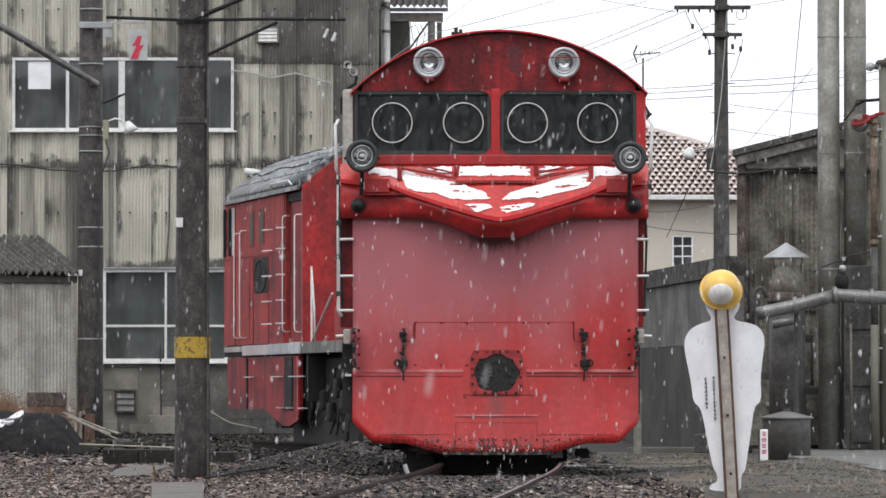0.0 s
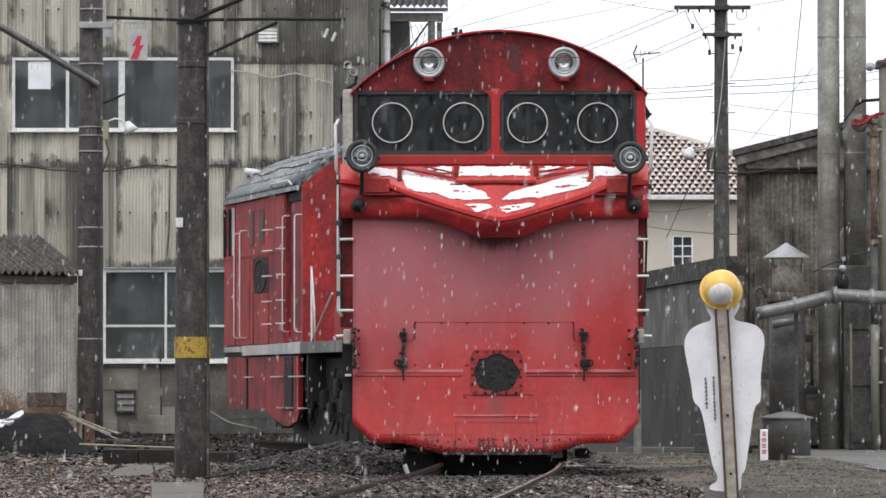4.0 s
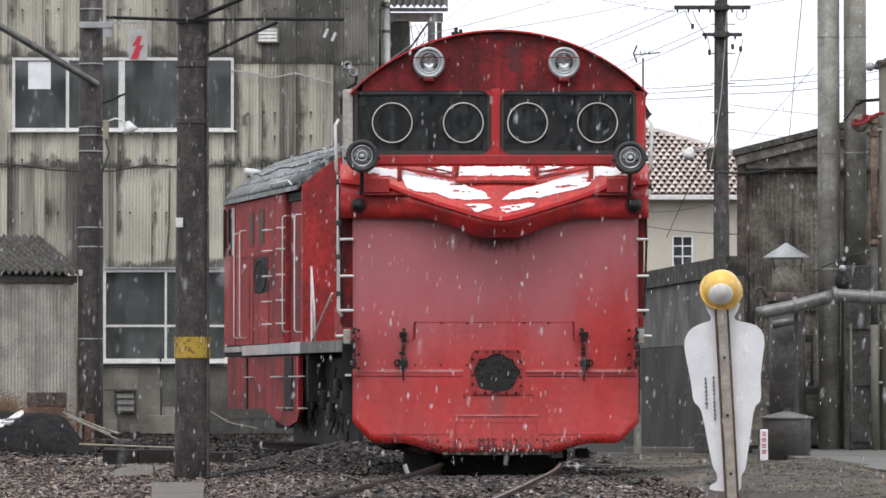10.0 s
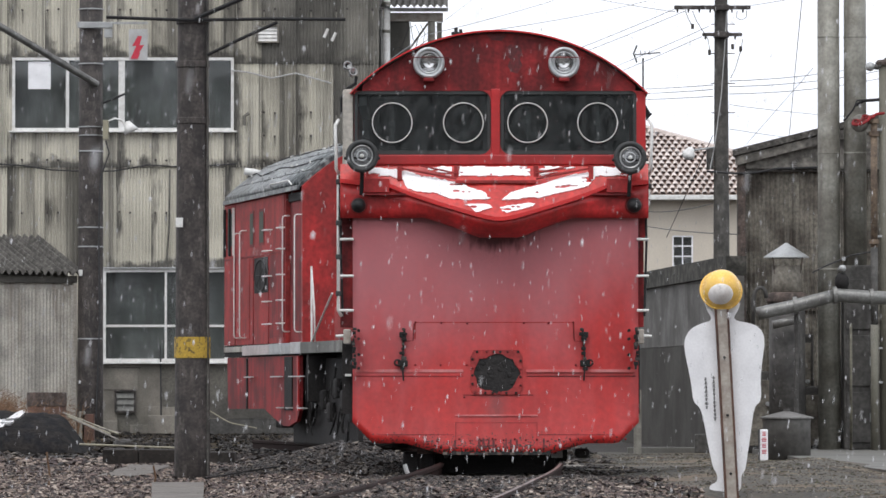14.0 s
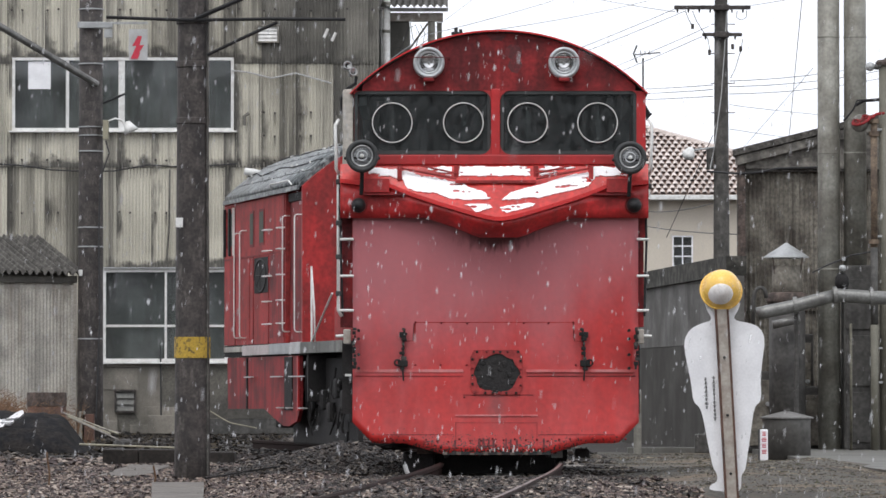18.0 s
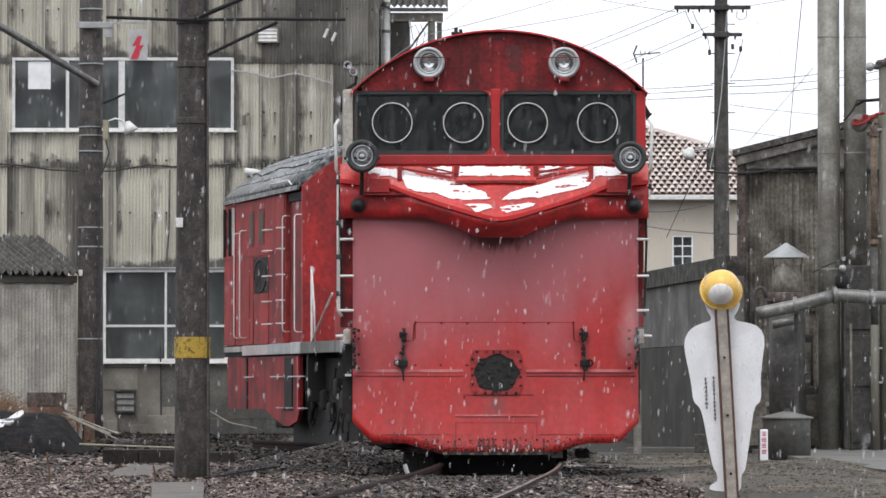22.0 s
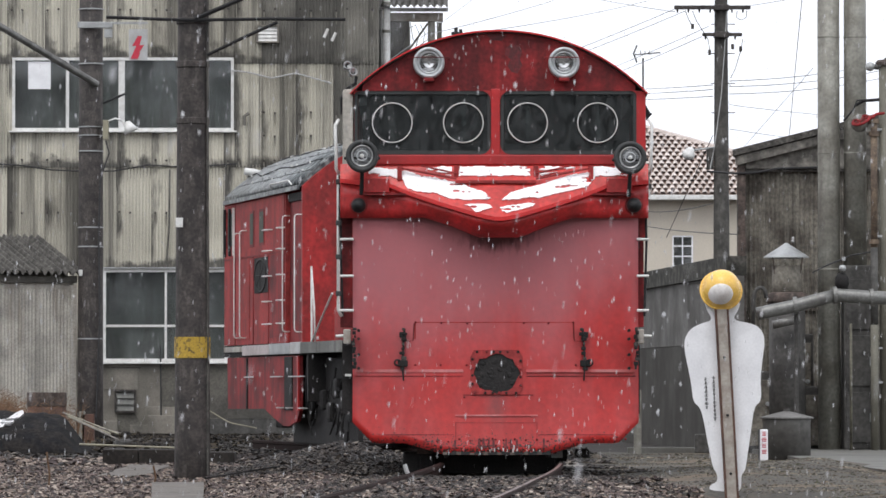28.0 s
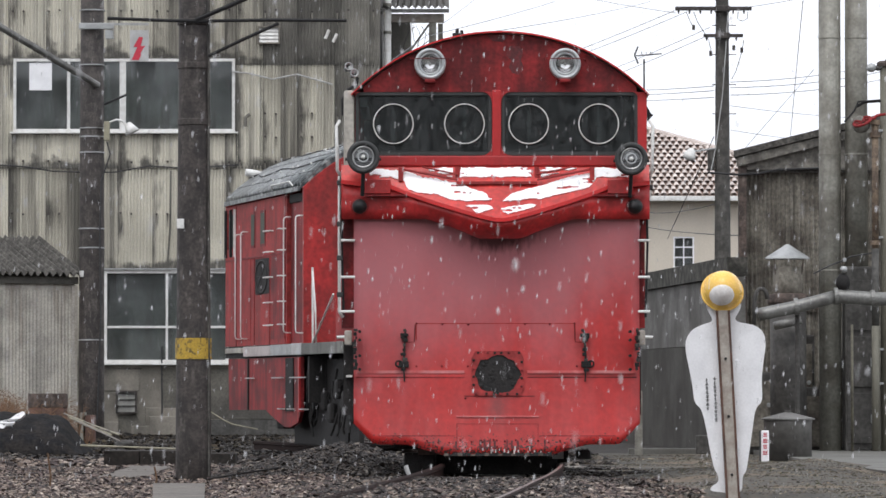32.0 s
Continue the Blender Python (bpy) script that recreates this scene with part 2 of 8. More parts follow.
BROWN_PIPE = material("yellow_brown_rust", (0.18, 0.133, 0.093), 0.8, second=(0.09, 0.066, 0.050), amount=0.9, scale=7, grain=30, grain_amount=0.35, bump=0.3)
STAIN = material("faint_grey_run", (0.25, 0.235, 0.20), 0.85, second=(0.17, 0.16, 0.135), amount=0.8, scale=9)
PALE_PIPE = material("pale_pipe_paint", (0.165, 0.158, 0.125), 0.6, second=(0.12, 0.115, 0.09), amount=0.7, scale=3, grain=40, grain_amount=0.12)
WET_BOARD = material("mottled_wet_board", (0.19, 0.178, 0.155), 0.7, second=(0.080, 0.073, 0.064), amount=0.9, scale=5, grain=16, grain_amount=0.45, bump=0.3,
                     streak=(0.22, 0.21, 0.19), streak_amount=0.5, streak_scale=(7, 7, 3.0), streak_from=0.55)
WET_PIPE = material("wet_grey_pipe", (0.20, 0.20, 0.19), 0.34, 0.3, second=(0.10, 0.097, 0.09), amount=0.7, scale=4, grain=30, grain_amount=0.2)
EARTH = material("wet_ballast_bed", (0.018, 0.014, 0.012), 0.9, second=(0.033, 0.028, 0.024), amount=0.7, scale=5, grain=22, grain_amount=0.5, bump=0.8)
DIRT = material("wet_brown_earth", (0.060, 0.053, 0.042), 0.78, second=(0.122, 0.088, 0.056), amount=0.85, scale=0.8, grain=16, grain_amount=0.5, bump=0.7, low=0.50, high=0.62,
                streak=(0.020, 0.019, 0.014), streak_amount=0.75, streak_scale=(1.3, 0.28, 1.0), streak_from=0.50, streak_to=0.63)
WOOD_OLD = material("grey_sleeper_wood", (0.23, 0.21, 0.19), 0.85, second=(0.14, 0.125, 0.11), amount=0.7, scale=6, grain=40, grain_amount=0.2)
POST_WOOD = material("pale_post_wood", (0.40, 0.365, 0.325), 0.8, second=(0.28, 0.235, 0.20), amount=0.7, scale=9, grain=40, grain_amount=0.15)
POST_WOOD_DULL = material("dull_olive_pipe", (0.14, 0.13, 0.095), 0.6, second=(0.07, 0.065, 0.05), amount=0.8, scale=6, grain=30, grain_amount=0.3)
BAMBOO = material("pale_pole_wood", (0.30, 0.28, 0.20), 0.5, second=(0.12, 0.105, 0.08), amount=0.6, scale=6)
CABLE = material("black_cable", (0.03, 0.03, 0.032), 0.6, amount=0.2)
DIRTY_GLASS = material("dirty_dark_glass", (0.075, 0.082, 0.066), 0.75, second=(0.05, 0.055, 0.045), amount=0.6, scale=8, bump=0.0)
CABLE_FAR = material("grey_overhead_wire", (0.20, 0.20, 0.22), 0.6, amount=0.2)


def painted_sheen_red():
    """Red plough plate, a pale sheen painted on its upper half, ending in ragged tongues."""
    m = material("red_plate_painted_sheen", (0.46, 0.022, 0.020), 0.36, second=(0.36, 0.018, 0.017), amount=0.8, scale=2.6, grain=20, grain_amount=0.13,
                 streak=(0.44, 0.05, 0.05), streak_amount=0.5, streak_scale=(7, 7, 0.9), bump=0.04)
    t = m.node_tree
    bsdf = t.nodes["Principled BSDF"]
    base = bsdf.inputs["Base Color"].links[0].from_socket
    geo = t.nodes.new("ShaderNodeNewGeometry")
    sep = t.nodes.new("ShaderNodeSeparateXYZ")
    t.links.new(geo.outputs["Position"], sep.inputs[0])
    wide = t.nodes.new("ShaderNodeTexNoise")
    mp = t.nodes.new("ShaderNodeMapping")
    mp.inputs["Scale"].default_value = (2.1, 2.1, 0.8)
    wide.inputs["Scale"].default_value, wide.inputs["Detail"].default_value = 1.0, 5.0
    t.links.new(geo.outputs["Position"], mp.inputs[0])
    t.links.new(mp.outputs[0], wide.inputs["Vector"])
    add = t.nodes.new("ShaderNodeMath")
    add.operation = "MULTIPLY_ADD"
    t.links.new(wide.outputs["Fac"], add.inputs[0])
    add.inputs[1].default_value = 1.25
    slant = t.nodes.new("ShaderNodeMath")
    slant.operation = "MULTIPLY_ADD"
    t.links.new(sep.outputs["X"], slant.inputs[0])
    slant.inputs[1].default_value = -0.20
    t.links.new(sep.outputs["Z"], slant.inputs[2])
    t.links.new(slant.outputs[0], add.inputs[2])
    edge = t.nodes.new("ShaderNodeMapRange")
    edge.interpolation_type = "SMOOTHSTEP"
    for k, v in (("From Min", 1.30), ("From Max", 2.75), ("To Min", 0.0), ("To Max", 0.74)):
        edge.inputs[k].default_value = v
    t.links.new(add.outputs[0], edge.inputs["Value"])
    # pinkish mix puts the sky's sheen into the red
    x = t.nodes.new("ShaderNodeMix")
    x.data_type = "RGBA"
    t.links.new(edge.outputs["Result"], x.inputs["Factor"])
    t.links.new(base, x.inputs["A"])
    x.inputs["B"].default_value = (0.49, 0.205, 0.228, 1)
    # chipped paint and tar along the cutting edge
    chip = t.nodes.new("ShaderNodeTexNoise")
    chip.inputs["Scale"].default_value, chip.inputs["Detail"].default_value = 55.0, 5.0
    t.links.new(geo.outputs["Position"], chip.inputs["Vector"])
    low = t.nodes.new("ShaderNodeMath")
    low.operation = "MULTIPLY_ADD"
    t.links.new(sep.outputs["Z"], low.inputs[0])
    low.inputs[1].default_value = -0.9
    t.links.new(chip.outputs["Fac"], low.inputs[2])
    cut_ = t.nodes.new("ShaderNodeMapRange")
    cut_.inputs["From Min"].default_value, cut_.inputs["From Max"].default_value = 0.215, 0.275
    t.links.new(low.outputs[0], cut_.inputs["Value"])
    y = t.nodes.new("ShaderNodeMix")
    y.data_type = "RGBA"
    t.links.new(cut_.outputs["Result"], y.inputs["Factor"])
    t.links.new(x.outputs["Result"], y.inputs["A"])
    y.inputs["B"].default_value = (0.035, 0.022, 0.02, 1)
    # oily run below the coupler hole
    run = t.nodes.new("ShaderNodeMapping")
    run.inputs["Location"].default_value, run.inputs["Scale"].default_value = (-0.51 * 6.0, 0, -0.70 * 3.2), (6.0, 0.0, 3.2)
    t.links.new(geo.outputs["Position"], run.inputs[0])
    span = t.nodes.new("ShaderNodeVectorMath")
    span.operation = "LENGTH"
    t.links.new(run.outputs[0], span.inputs[0])
    ragged = t.nodes.new("ShaderNodeMath")
    ragged.operation = "MULTIPLY_ADD"
    t.links.new(chip.outputs["Fac"], ragged.inputs[0])
    ragged.inputs[1].default_value = 0.9
    t.links.new(span.outputs["Value"], ragged.inputs[2])
    oil = t.nodes.new("ShaderNodeMapRange")
    for k, v in (("From Min", 1.25), ("From Max", 0.55), ("To Min", 0.0), ("To Max", 0.55)):
        oil.inputs[k].default_value = v
    t.links.new(ragged.outputs[0], oil.inputs["Value"])
    w = t.nodes.new("ShaderNodeMix")
    w.data_type = "RGBA"
    t.links.new(oil.outputs["Result"], w.inputs["Factor"])
    t.links.new(y.outputs["Result"], w.inputs["A"])
    w.inputs["B"].default_value = (0.10, 0.04, 0.04, 1)
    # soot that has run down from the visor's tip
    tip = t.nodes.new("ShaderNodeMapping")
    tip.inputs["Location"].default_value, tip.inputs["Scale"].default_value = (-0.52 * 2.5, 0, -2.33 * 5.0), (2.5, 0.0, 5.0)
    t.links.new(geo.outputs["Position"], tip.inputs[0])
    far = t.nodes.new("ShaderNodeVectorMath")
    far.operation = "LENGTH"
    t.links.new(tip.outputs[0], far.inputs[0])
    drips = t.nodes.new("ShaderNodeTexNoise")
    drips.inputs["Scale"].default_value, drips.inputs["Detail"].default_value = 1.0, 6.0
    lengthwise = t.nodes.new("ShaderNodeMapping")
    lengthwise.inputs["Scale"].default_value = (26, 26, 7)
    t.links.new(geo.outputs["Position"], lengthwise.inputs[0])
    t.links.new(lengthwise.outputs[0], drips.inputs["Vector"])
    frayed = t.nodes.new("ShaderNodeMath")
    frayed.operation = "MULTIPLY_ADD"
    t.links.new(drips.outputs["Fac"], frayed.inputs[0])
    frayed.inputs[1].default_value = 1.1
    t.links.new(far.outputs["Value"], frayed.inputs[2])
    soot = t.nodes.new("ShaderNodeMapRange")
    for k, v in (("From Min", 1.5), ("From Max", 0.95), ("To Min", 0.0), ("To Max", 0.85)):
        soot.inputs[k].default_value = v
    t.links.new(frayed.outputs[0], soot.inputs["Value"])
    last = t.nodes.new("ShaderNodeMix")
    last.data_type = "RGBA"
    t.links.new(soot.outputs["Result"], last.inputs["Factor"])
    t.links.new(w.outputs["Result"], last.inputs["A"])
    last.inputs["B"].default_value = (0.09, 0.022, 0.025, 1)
    t.links.new(last.outputs["Result"], bsdf.inputs["Base Color"])
    return m


def clear(name, tint, rough, weight, film=0.0, runs_scale=(2.2, 2.2, 1.1)):
    """Glass that lets most light through and mirrors a little; film: the share of dirt and wet on it."""
    m = bpy.data.materials.new(name)
    m.use_nodes = True
    t = m.node_tree
    t.nodes.clear()
    out = t.nodes.new("ShaderNodeOutputMaterial")
    see, gloss, blend = t.nodes.new("ShaderNodeBsdfTransparent"), t.nodes.new("ShaderNodeBsdfGlossy"), t.nodes.new("ShaderNodeMixShader")
    see.inputs["Color"].default_value = (*tint, 1)
    gloss.inputs["Roughness"].default_value = rough
    fres = t.nodes.new("ShaderNodeFresnel")
    fres.inputs["IOR"].default_value = weight
    t.links.new(fres.outputs[0], blend.inputs["Fac"])
    t.links.new(see.outputs[0], blend.inputs[1])
    t.links.new(gloss.outputs[0], blend.inputs[2])
    dirt, over, spots = t.nodes.new("ShaderNodeBsdfDiffuse"), t.nodes.new("ShaderNodeMixShader"), t.nodes.new("ShaderNodeTexNoise")
    dirt.inputs["Color"].default_value = (0.45, 0.46, 0.47, 1)
    spots.inputs["Scale"].default_value, spots.inputs["Detail"].default_value = 6.0, 5.0
    geo = t.nodes.new("ShaderNodeNewGeometry")
    runs = t.nodes.new("ShaderNodeMapping")
    runs.inputs["Scale"].default_value = runs_scale
    t.links.new(geo.outputs["Position"], runs.inputs[0])
    t.links.new(runs.outputs[0], spots.inputs["Vector"])
    share = t.nodes.new("ShaderNodeMapRange")
    share.inputs["From Min"].default_value, share.inputs["From Max"].default_value = 0.35, 0.68
    share.inputs["To Min"].default_value, share.inputs["To Max"].default_value = film * 0.45, film * 1.6
    t.links.new(spots.outputs["Fac"], share.inputs["Value"])
    t.links.new(share.outputs["Result"], over.inputs["Fac"])
    t.links.new(blend.outputs[0], over.inputs[1])
    t.links.new(dirt.outputs[0], over.inputs[2])
    t.links.new(over.outputs[0], out.inputs["Surface"])
    return m


def flake(name, opacity):
    """Falling snow: white, and partly see-through where a flake is loose and wet."""
    m = bpy.data.materials.new(name)
    m.use_nodes = True
    t = m.node_tree
    bsdf = t.nodes["Principled BSDF"]
    bsdf.inputs["Base Color"].default_value = (0.95, 0.95, 0.97, 1)
    bsdf.inputs["Roughness"].default_value = 0.8
    bsdf.inputs["Subsurface Weight"].default_value = 0.0
    bsdf.inputs["Alpha"].default_value = opacity
    return m


def broken_stone(name, stops, rough):
    """Crushed stone, each piece of another tone between the stops."""
    m = bpy.data.materials.new(name)
    m.use_nodes = True
    t = m.node_tree
    bsdf = t.nodes["Principled BSDF"]
    bsdf.inputs["Specular IOR Level"].default_value = 0.3
    bsdf.inputs["Roughness"].default_value = rough
    geo, ramp, grit, x = (t.nodes.new(k) for k in ("ShaderNodeNewGeometry", "ShaderNodeValToRGB", "ShaderNodeTexNoise", "ShaderNodeMix"))
    for i, (at, colour) in enumerate(stops):
        e = ramp.color_ramp.elements[i] if i < 2 else ramp.color_ramp.elements.new(at)
        e.position, e.color = at, (*colour, 1)
    grit.inputs["Scale"].default_value, grit.inputs["Detail"].default_value = 55.0, 5.0
    t.links.new(geo.outputs["Position"], grit.inputs["Vector"])
    t.links.new(geo.outputs["Random Per Island"], ramp.inputs["Fac"])
    x.data_type, x.blend_type = "RGBA", "MULTIPLY"
    x.inputs["Factor"].default_value = 1.0
    spread = t.nodes.new("ShaderNodeMapRange")
    for k, v in (("From Min", 0.3), ("From Max", 0.7), ("To Min", 0.55), ("To Max", 1.4)):
        spread.inputs[k].default_value = v
    t.links.new(grit.outputs["Fac"], spread.inputs["Value"])
    t.links.new(ramp.outputs["Color"], x.inputs["A"])
    t.links.new(spread.outputs["Result"], x.inputs["B"])
    t.links.new(x.outputs["Result"], bsdf.inputs["Base Color"])
    return m


GRAVEL = broken_stone("damp_ballast_stone", [(0.0, (0.030, 0.022, 0.021)), (1.0, (0.40, 0.34, 0.29)), (0.30, (0.065, 0.047, 0.045)), (0.50, (0.128, 0.096, 0.087)), (0.75, (0.195, 0.150, 0.120)), (0.92, (0.28, 0.23, 0.195))], 0.75)
DARK_STONE = broken_stone("dark_track_stone", [(0.0, (0.009, 0.007, 0.007)), (1.0, (0.17, 0.145, 0.12)), (0.45, (0.022, 0.017, 0.015)), (0.8, (0.055, 0.043, 0.036))], 0.6)
CLOD = broken_stone("crumbled_earth", [(0.0, (0.022, 0.019, 0.015)), (1.0, (0.34, 0.30, 0.22)), (0.4, (0.048, 0.045, 0.032)), (0.62, (0.072, 0.070, 0.042)), (0.78, (0.095, 0.072, 0.054)), (0.93, (0.17, 0.135, 0.10))], 0.8)
LITTER = broken_stone("wet_leaf_litter", [(0.0, (0.006, 0.005, 0.0045)), (1.0, (0.09, 0.07, 0.042)), (0.5, (0.013, 0.010, 0.008)), (0.85, (0.03, 0.022, 0.014))], 0.8)
RED_PLATE = painted_sheen_red()
GLASS = clear("window_glass", (0.75, 0.80, 0.80), 0.03, 1.55, 0.070, (0.35, 0.35, 0.2))
CAB_GLASS = clear("wet_cab_glass", (0.72, 0.78, 0.78), 0.05, 1.45, 0.042)
LENS = clear("lamp_lens_glass", (0.95, 0.95, 0.95), 0.03, 1.5, 0.22)
LENS_BRIGHT = clear("fluted_lens_glass", (0.97, 0.97, 0.97), 0.03, 1.5, 0.05)


# ---- building helpers ----
def part(name, bm, mat, parent, label="", smooth=False):
    """Links a bmesh, drawn in world metres, as one mesh under a thing or a part."""
    top = parent
    while top.parent:
        top = top.parent
    bm.transform(top.matrix_basis.inverted())
    return part_here(name, bm, mat, parent, label, smooth)


def part_here(name, bm, mat, parent, label="", smooth=False):
    """The same for a bmesh drawn in the thing's own space."""
    me = bpy.data.meshes.new(name)
    bmesh.ops.recalc_face_normals(bm, faces=bm.faces)
    if smooth:
        for f in bm.faces:
            f.smooth = True
    bm.to_mesh(me)
    bm.free()
    me.materials.append(mat)
    ob = new(name, me)
    ob.parent = parent
    if label:
        ob["label"] = label
    return ob


def thing(name, x, y, z, label, category, group="", kind="", rz=0.0):
    ob = new(name)
    ob.matrix_basis = pose(x, y, z, 0, 0, rz)
    ob.empty_display_size = 0.2
    return tagged(ob, label, category, group, kind)


def solo(name, bm, mat, label, category, group="", kind="", origin=None, smooth=False):
    """A thing that is one mesh, drawn in world metres."""
    me = bpy.data.meshes.new(name)
    o = Vector(origin or (0, 0, 0))
    bm.transform(Matrix.Translation(-o))
    bmesh.ops.recalc_face_normals(bm, faces=bm.faces)
    if smooth:
        for f in bm.faces:
            f.smooth = True
    bm.to_mesh(me)
    bm.free()
    me.materials.append(mat)
    ob = new(name, me)
    ob.location = o
    return tagged(ob, label, category, group, kind)


def box(x0, x1, y0, y1, z0, z1, bm=None, bevel=0.0):
    bm = bm or bmesh.new()
    got = bmesh.ops.create_cube(bm, size=1, matrix=Matrix.Translation(((x0 + x1) / 2, (y0 + y1) / 2, (z0 + z1) / 2)) @ Matrix.Diagonal((x1 - x0, y1 - y0, z1 - z0, 1)))
    if bevel:
        edges = {e for v in got["verts"] for e in v.link_edges}
        bmesh.ops.bevel(bm, geom=list(edges), offset=bevel, segments=2, affect="EDGES", profile=0.6)
    return bm


def rod(p, q, r, bm=None, n=8, r2=None):
    bm = bm or bmesh.new()
    p, q = Vector(p), Vector(q)
    d = q - p
    m = Matrix.Translation((p + q) / 2) @ d.to_track_quat("Z", "Y").to_matrix().to_4x4()
    bmesh.ops.create_cone(bm, cap_ends=True, segments=n, radius1=r, radius2=r if r2 is None else r2, depth=d.length, matrix=m)
    return bm


def tube(points, r, bm=None, n=6):
    """A bent round bar through the points."""
    bm = bm or bmesh.new()
    pts = [Vector(p) for p in points]
    rings = []
    for i, p in enumerate(pts):
        d = (pts[min(i + 1, len(pts) - 1)] - pts[max(i - 1, 0)]).normalized()
        a = d.orthogonal().normalized() if i == 0 else (ref - d * ref.dot(d)).normalized()
        ref = a
        b = d.cross(a)
        rings.append([bm.verts.new(p + a * (r * math.cos(k * math.tau / n)) + b * (r * math.sin(k * math.tau / n))) for k in range(n)])
    for g, h in zip(rings, rings[1:]):
        for k in range(n):
            bm.faces.new((g[k], g[(k + 1) % n], h[(k + 1) % n], h[k]))
    bm.faces.new(rings[0][::-1])
    bm.faces.new(rings[-1])
    return bm


def lathe(profile, m=None, n=24, bm=None):
    """Turns (radius, height) pairs about z, then moves the result by m."""
    bm = bm or bmesh.new()
    m = m or Matrix()
    rings = []
    for r, z in profile:
        if r < 1e-5:
            rings.append([bm.verts.new(m @ Vector((0, 0, z)))])
        else:
            rings.append([bm.verts.new(m @ Vector((r * math.cos(k * math.tau / n), r * math.sin(k * math.tau / n), z))) for k in range(n)])
    for g, h in zip(rings, rings[1:]):
        for k in range(n):
            a, b = g[k % len(g)], g[(k + 1) % len(g)]
            c, d = h[(k + 1) % len(h)], h[k % len(h)]
            f = []
            for v in (a, b, c, d):
                if v not in f:
                    f.append(v)
            if len(f) > 2:
                bm.faces.new(f)
    return bm


def facing(x, y, z):
    """A turned part's pose with its z axis towards the viewer's side (-y)."""
    return Matrix.Translation((x, y, z)) @ Euler((radians(90), 0, 0)).to_matrix().to_4x4()


def prism(points, y0, y1, bm=None):
    """An outline in x and z, drawn out from y0 to y1."""
    bm = bm or bmesh.new()
    a = [bm.verts.new((x, y0, z)) for x, z in points]
    b = [bm.verts.new((x, y1, z)) for x, z in points]
    bm.faces.new(a)
    bm.faces.new(b[::-1])
    for i in range(len(a)):
        j = (i + 1) % len(a)
        bm.faces.new((a[j], a[i], b[i], b[j]))
    return bm


def sheet(grid, thick, bm=None):
    """A curved plate: rows of points on its front, and the same moved by thick (a vector) behind it."""
    bm = bm or bmesh.new()
    t = Vector(thick)
    f = [[bm.verts.new(p) for p in row] for row in grid]
    b = [[bm.verts.new(Vector(p) + t) for p in row] for row in grid]
    nr, nc = len(grid), len(grid[0])
    for i in range(nr - 1):
        for j in range(nc - 1):
            bm.faces.new((f[i][j], f[i][j + 1], f[i + 1][j + 1], f[i + 1][j]))
            bm.faces.new((b[i][j], b[i + 1][j], b[i + 1][j + 1], b[i][j + 1]))
    for i in range(nr - 1):
        bm.faces.new((f[i][0], f[i + 1][0], b[i + 1][0], b[i][0]))
        bm.faces.new((f[i][-1], b[i][-1], b[i + 1][-1], f[i + 1][-1]))
    for j in range(nc - 1):
        bm.faces.new((f[0][j], b[0][j], b[0][j + 1], f[0][j + 1]))
        bm.faces.new((f[-1][j], f[-1][j + 1], b[-1][j + 1], b[-1][j]))
    return bm


def corrugated(width, height, pitch=0.0635, depth=0.018, steps=6, tilt=0.0):
    """An upright wavy sheet from x = 0 and z = 0, its waves towards -y; tilt leans the top back."""
    n = max(2, round(width / pitch * steps))
    row = [(i * width / n, -depth / 2 * math.cos(i * width / n / pitch * math.tau)) for i in range(n + 1)]
    return sheet([[(x, y, 0.0) for x, y in row], [(x, y + tilt, height) for x, y in row]], (0, 0.008, 0))


def piece(name, mesh, parent, x, y, z, rz=0.0):
    """An object of its own on a shared mesh; x, y, z in the parent's own space."""
    ob = new(name, mesh)
    ob.parent = parent
    ob.location, ob.rotation_euler = (x, y, z), (0, 0, radians(rz))
    return ob


def mesh_of(name, bm, mat):
    me = bpy.data.meshes.new(name)
    bmesh.ops.recalc_face_normals(bm, faces=bm.faces)
    bm.to_mesh(me)
    bm.free()
    me.materials.append(mat)
    return me


# ---- the ground and the track ----
def ground_height(x, y):
    """The yard is level; an earth bank lies beside the slab, the ballast is uneven, and the bank drops at the board's post."""
    h = 0.03 * noise.noise((x * 0.5, y * 0.5, 3.1)) + 0.012 * noise.noise((x * 2.3, y * 2.3, 7.7))
    h += 0.11 * math.exp(-((x - 3.95) / 0.6) ** 2 - ((y - 48.5) / 2.2) ** 2)
    h += 0.10 * math.exp(-((x - 3.0) / 1.0) ** 2 - ((y - 44) / 3.0) ** 2)
    h += 0.25 * math.exp(-((x + 1.1) / 0.75) ** 2 - ((y - 49.5) / 3.2) ** 2)
    if -6 < x < 6 and y < 44:
        d = abs(x - track_point(y)[0].x)
        h += 0.125 * max(0.0, 1 - max(0.0, d - 0.9) / 0.9) * min(0.90, max(0.0, (41.1 - y) / 3.4))
    h -= 0.12 * max(0.0, 1 - abs(x - 2.4) / 1.0) * min(1.0, max(0.0, (37.75 - y) / 0.25))
    return h


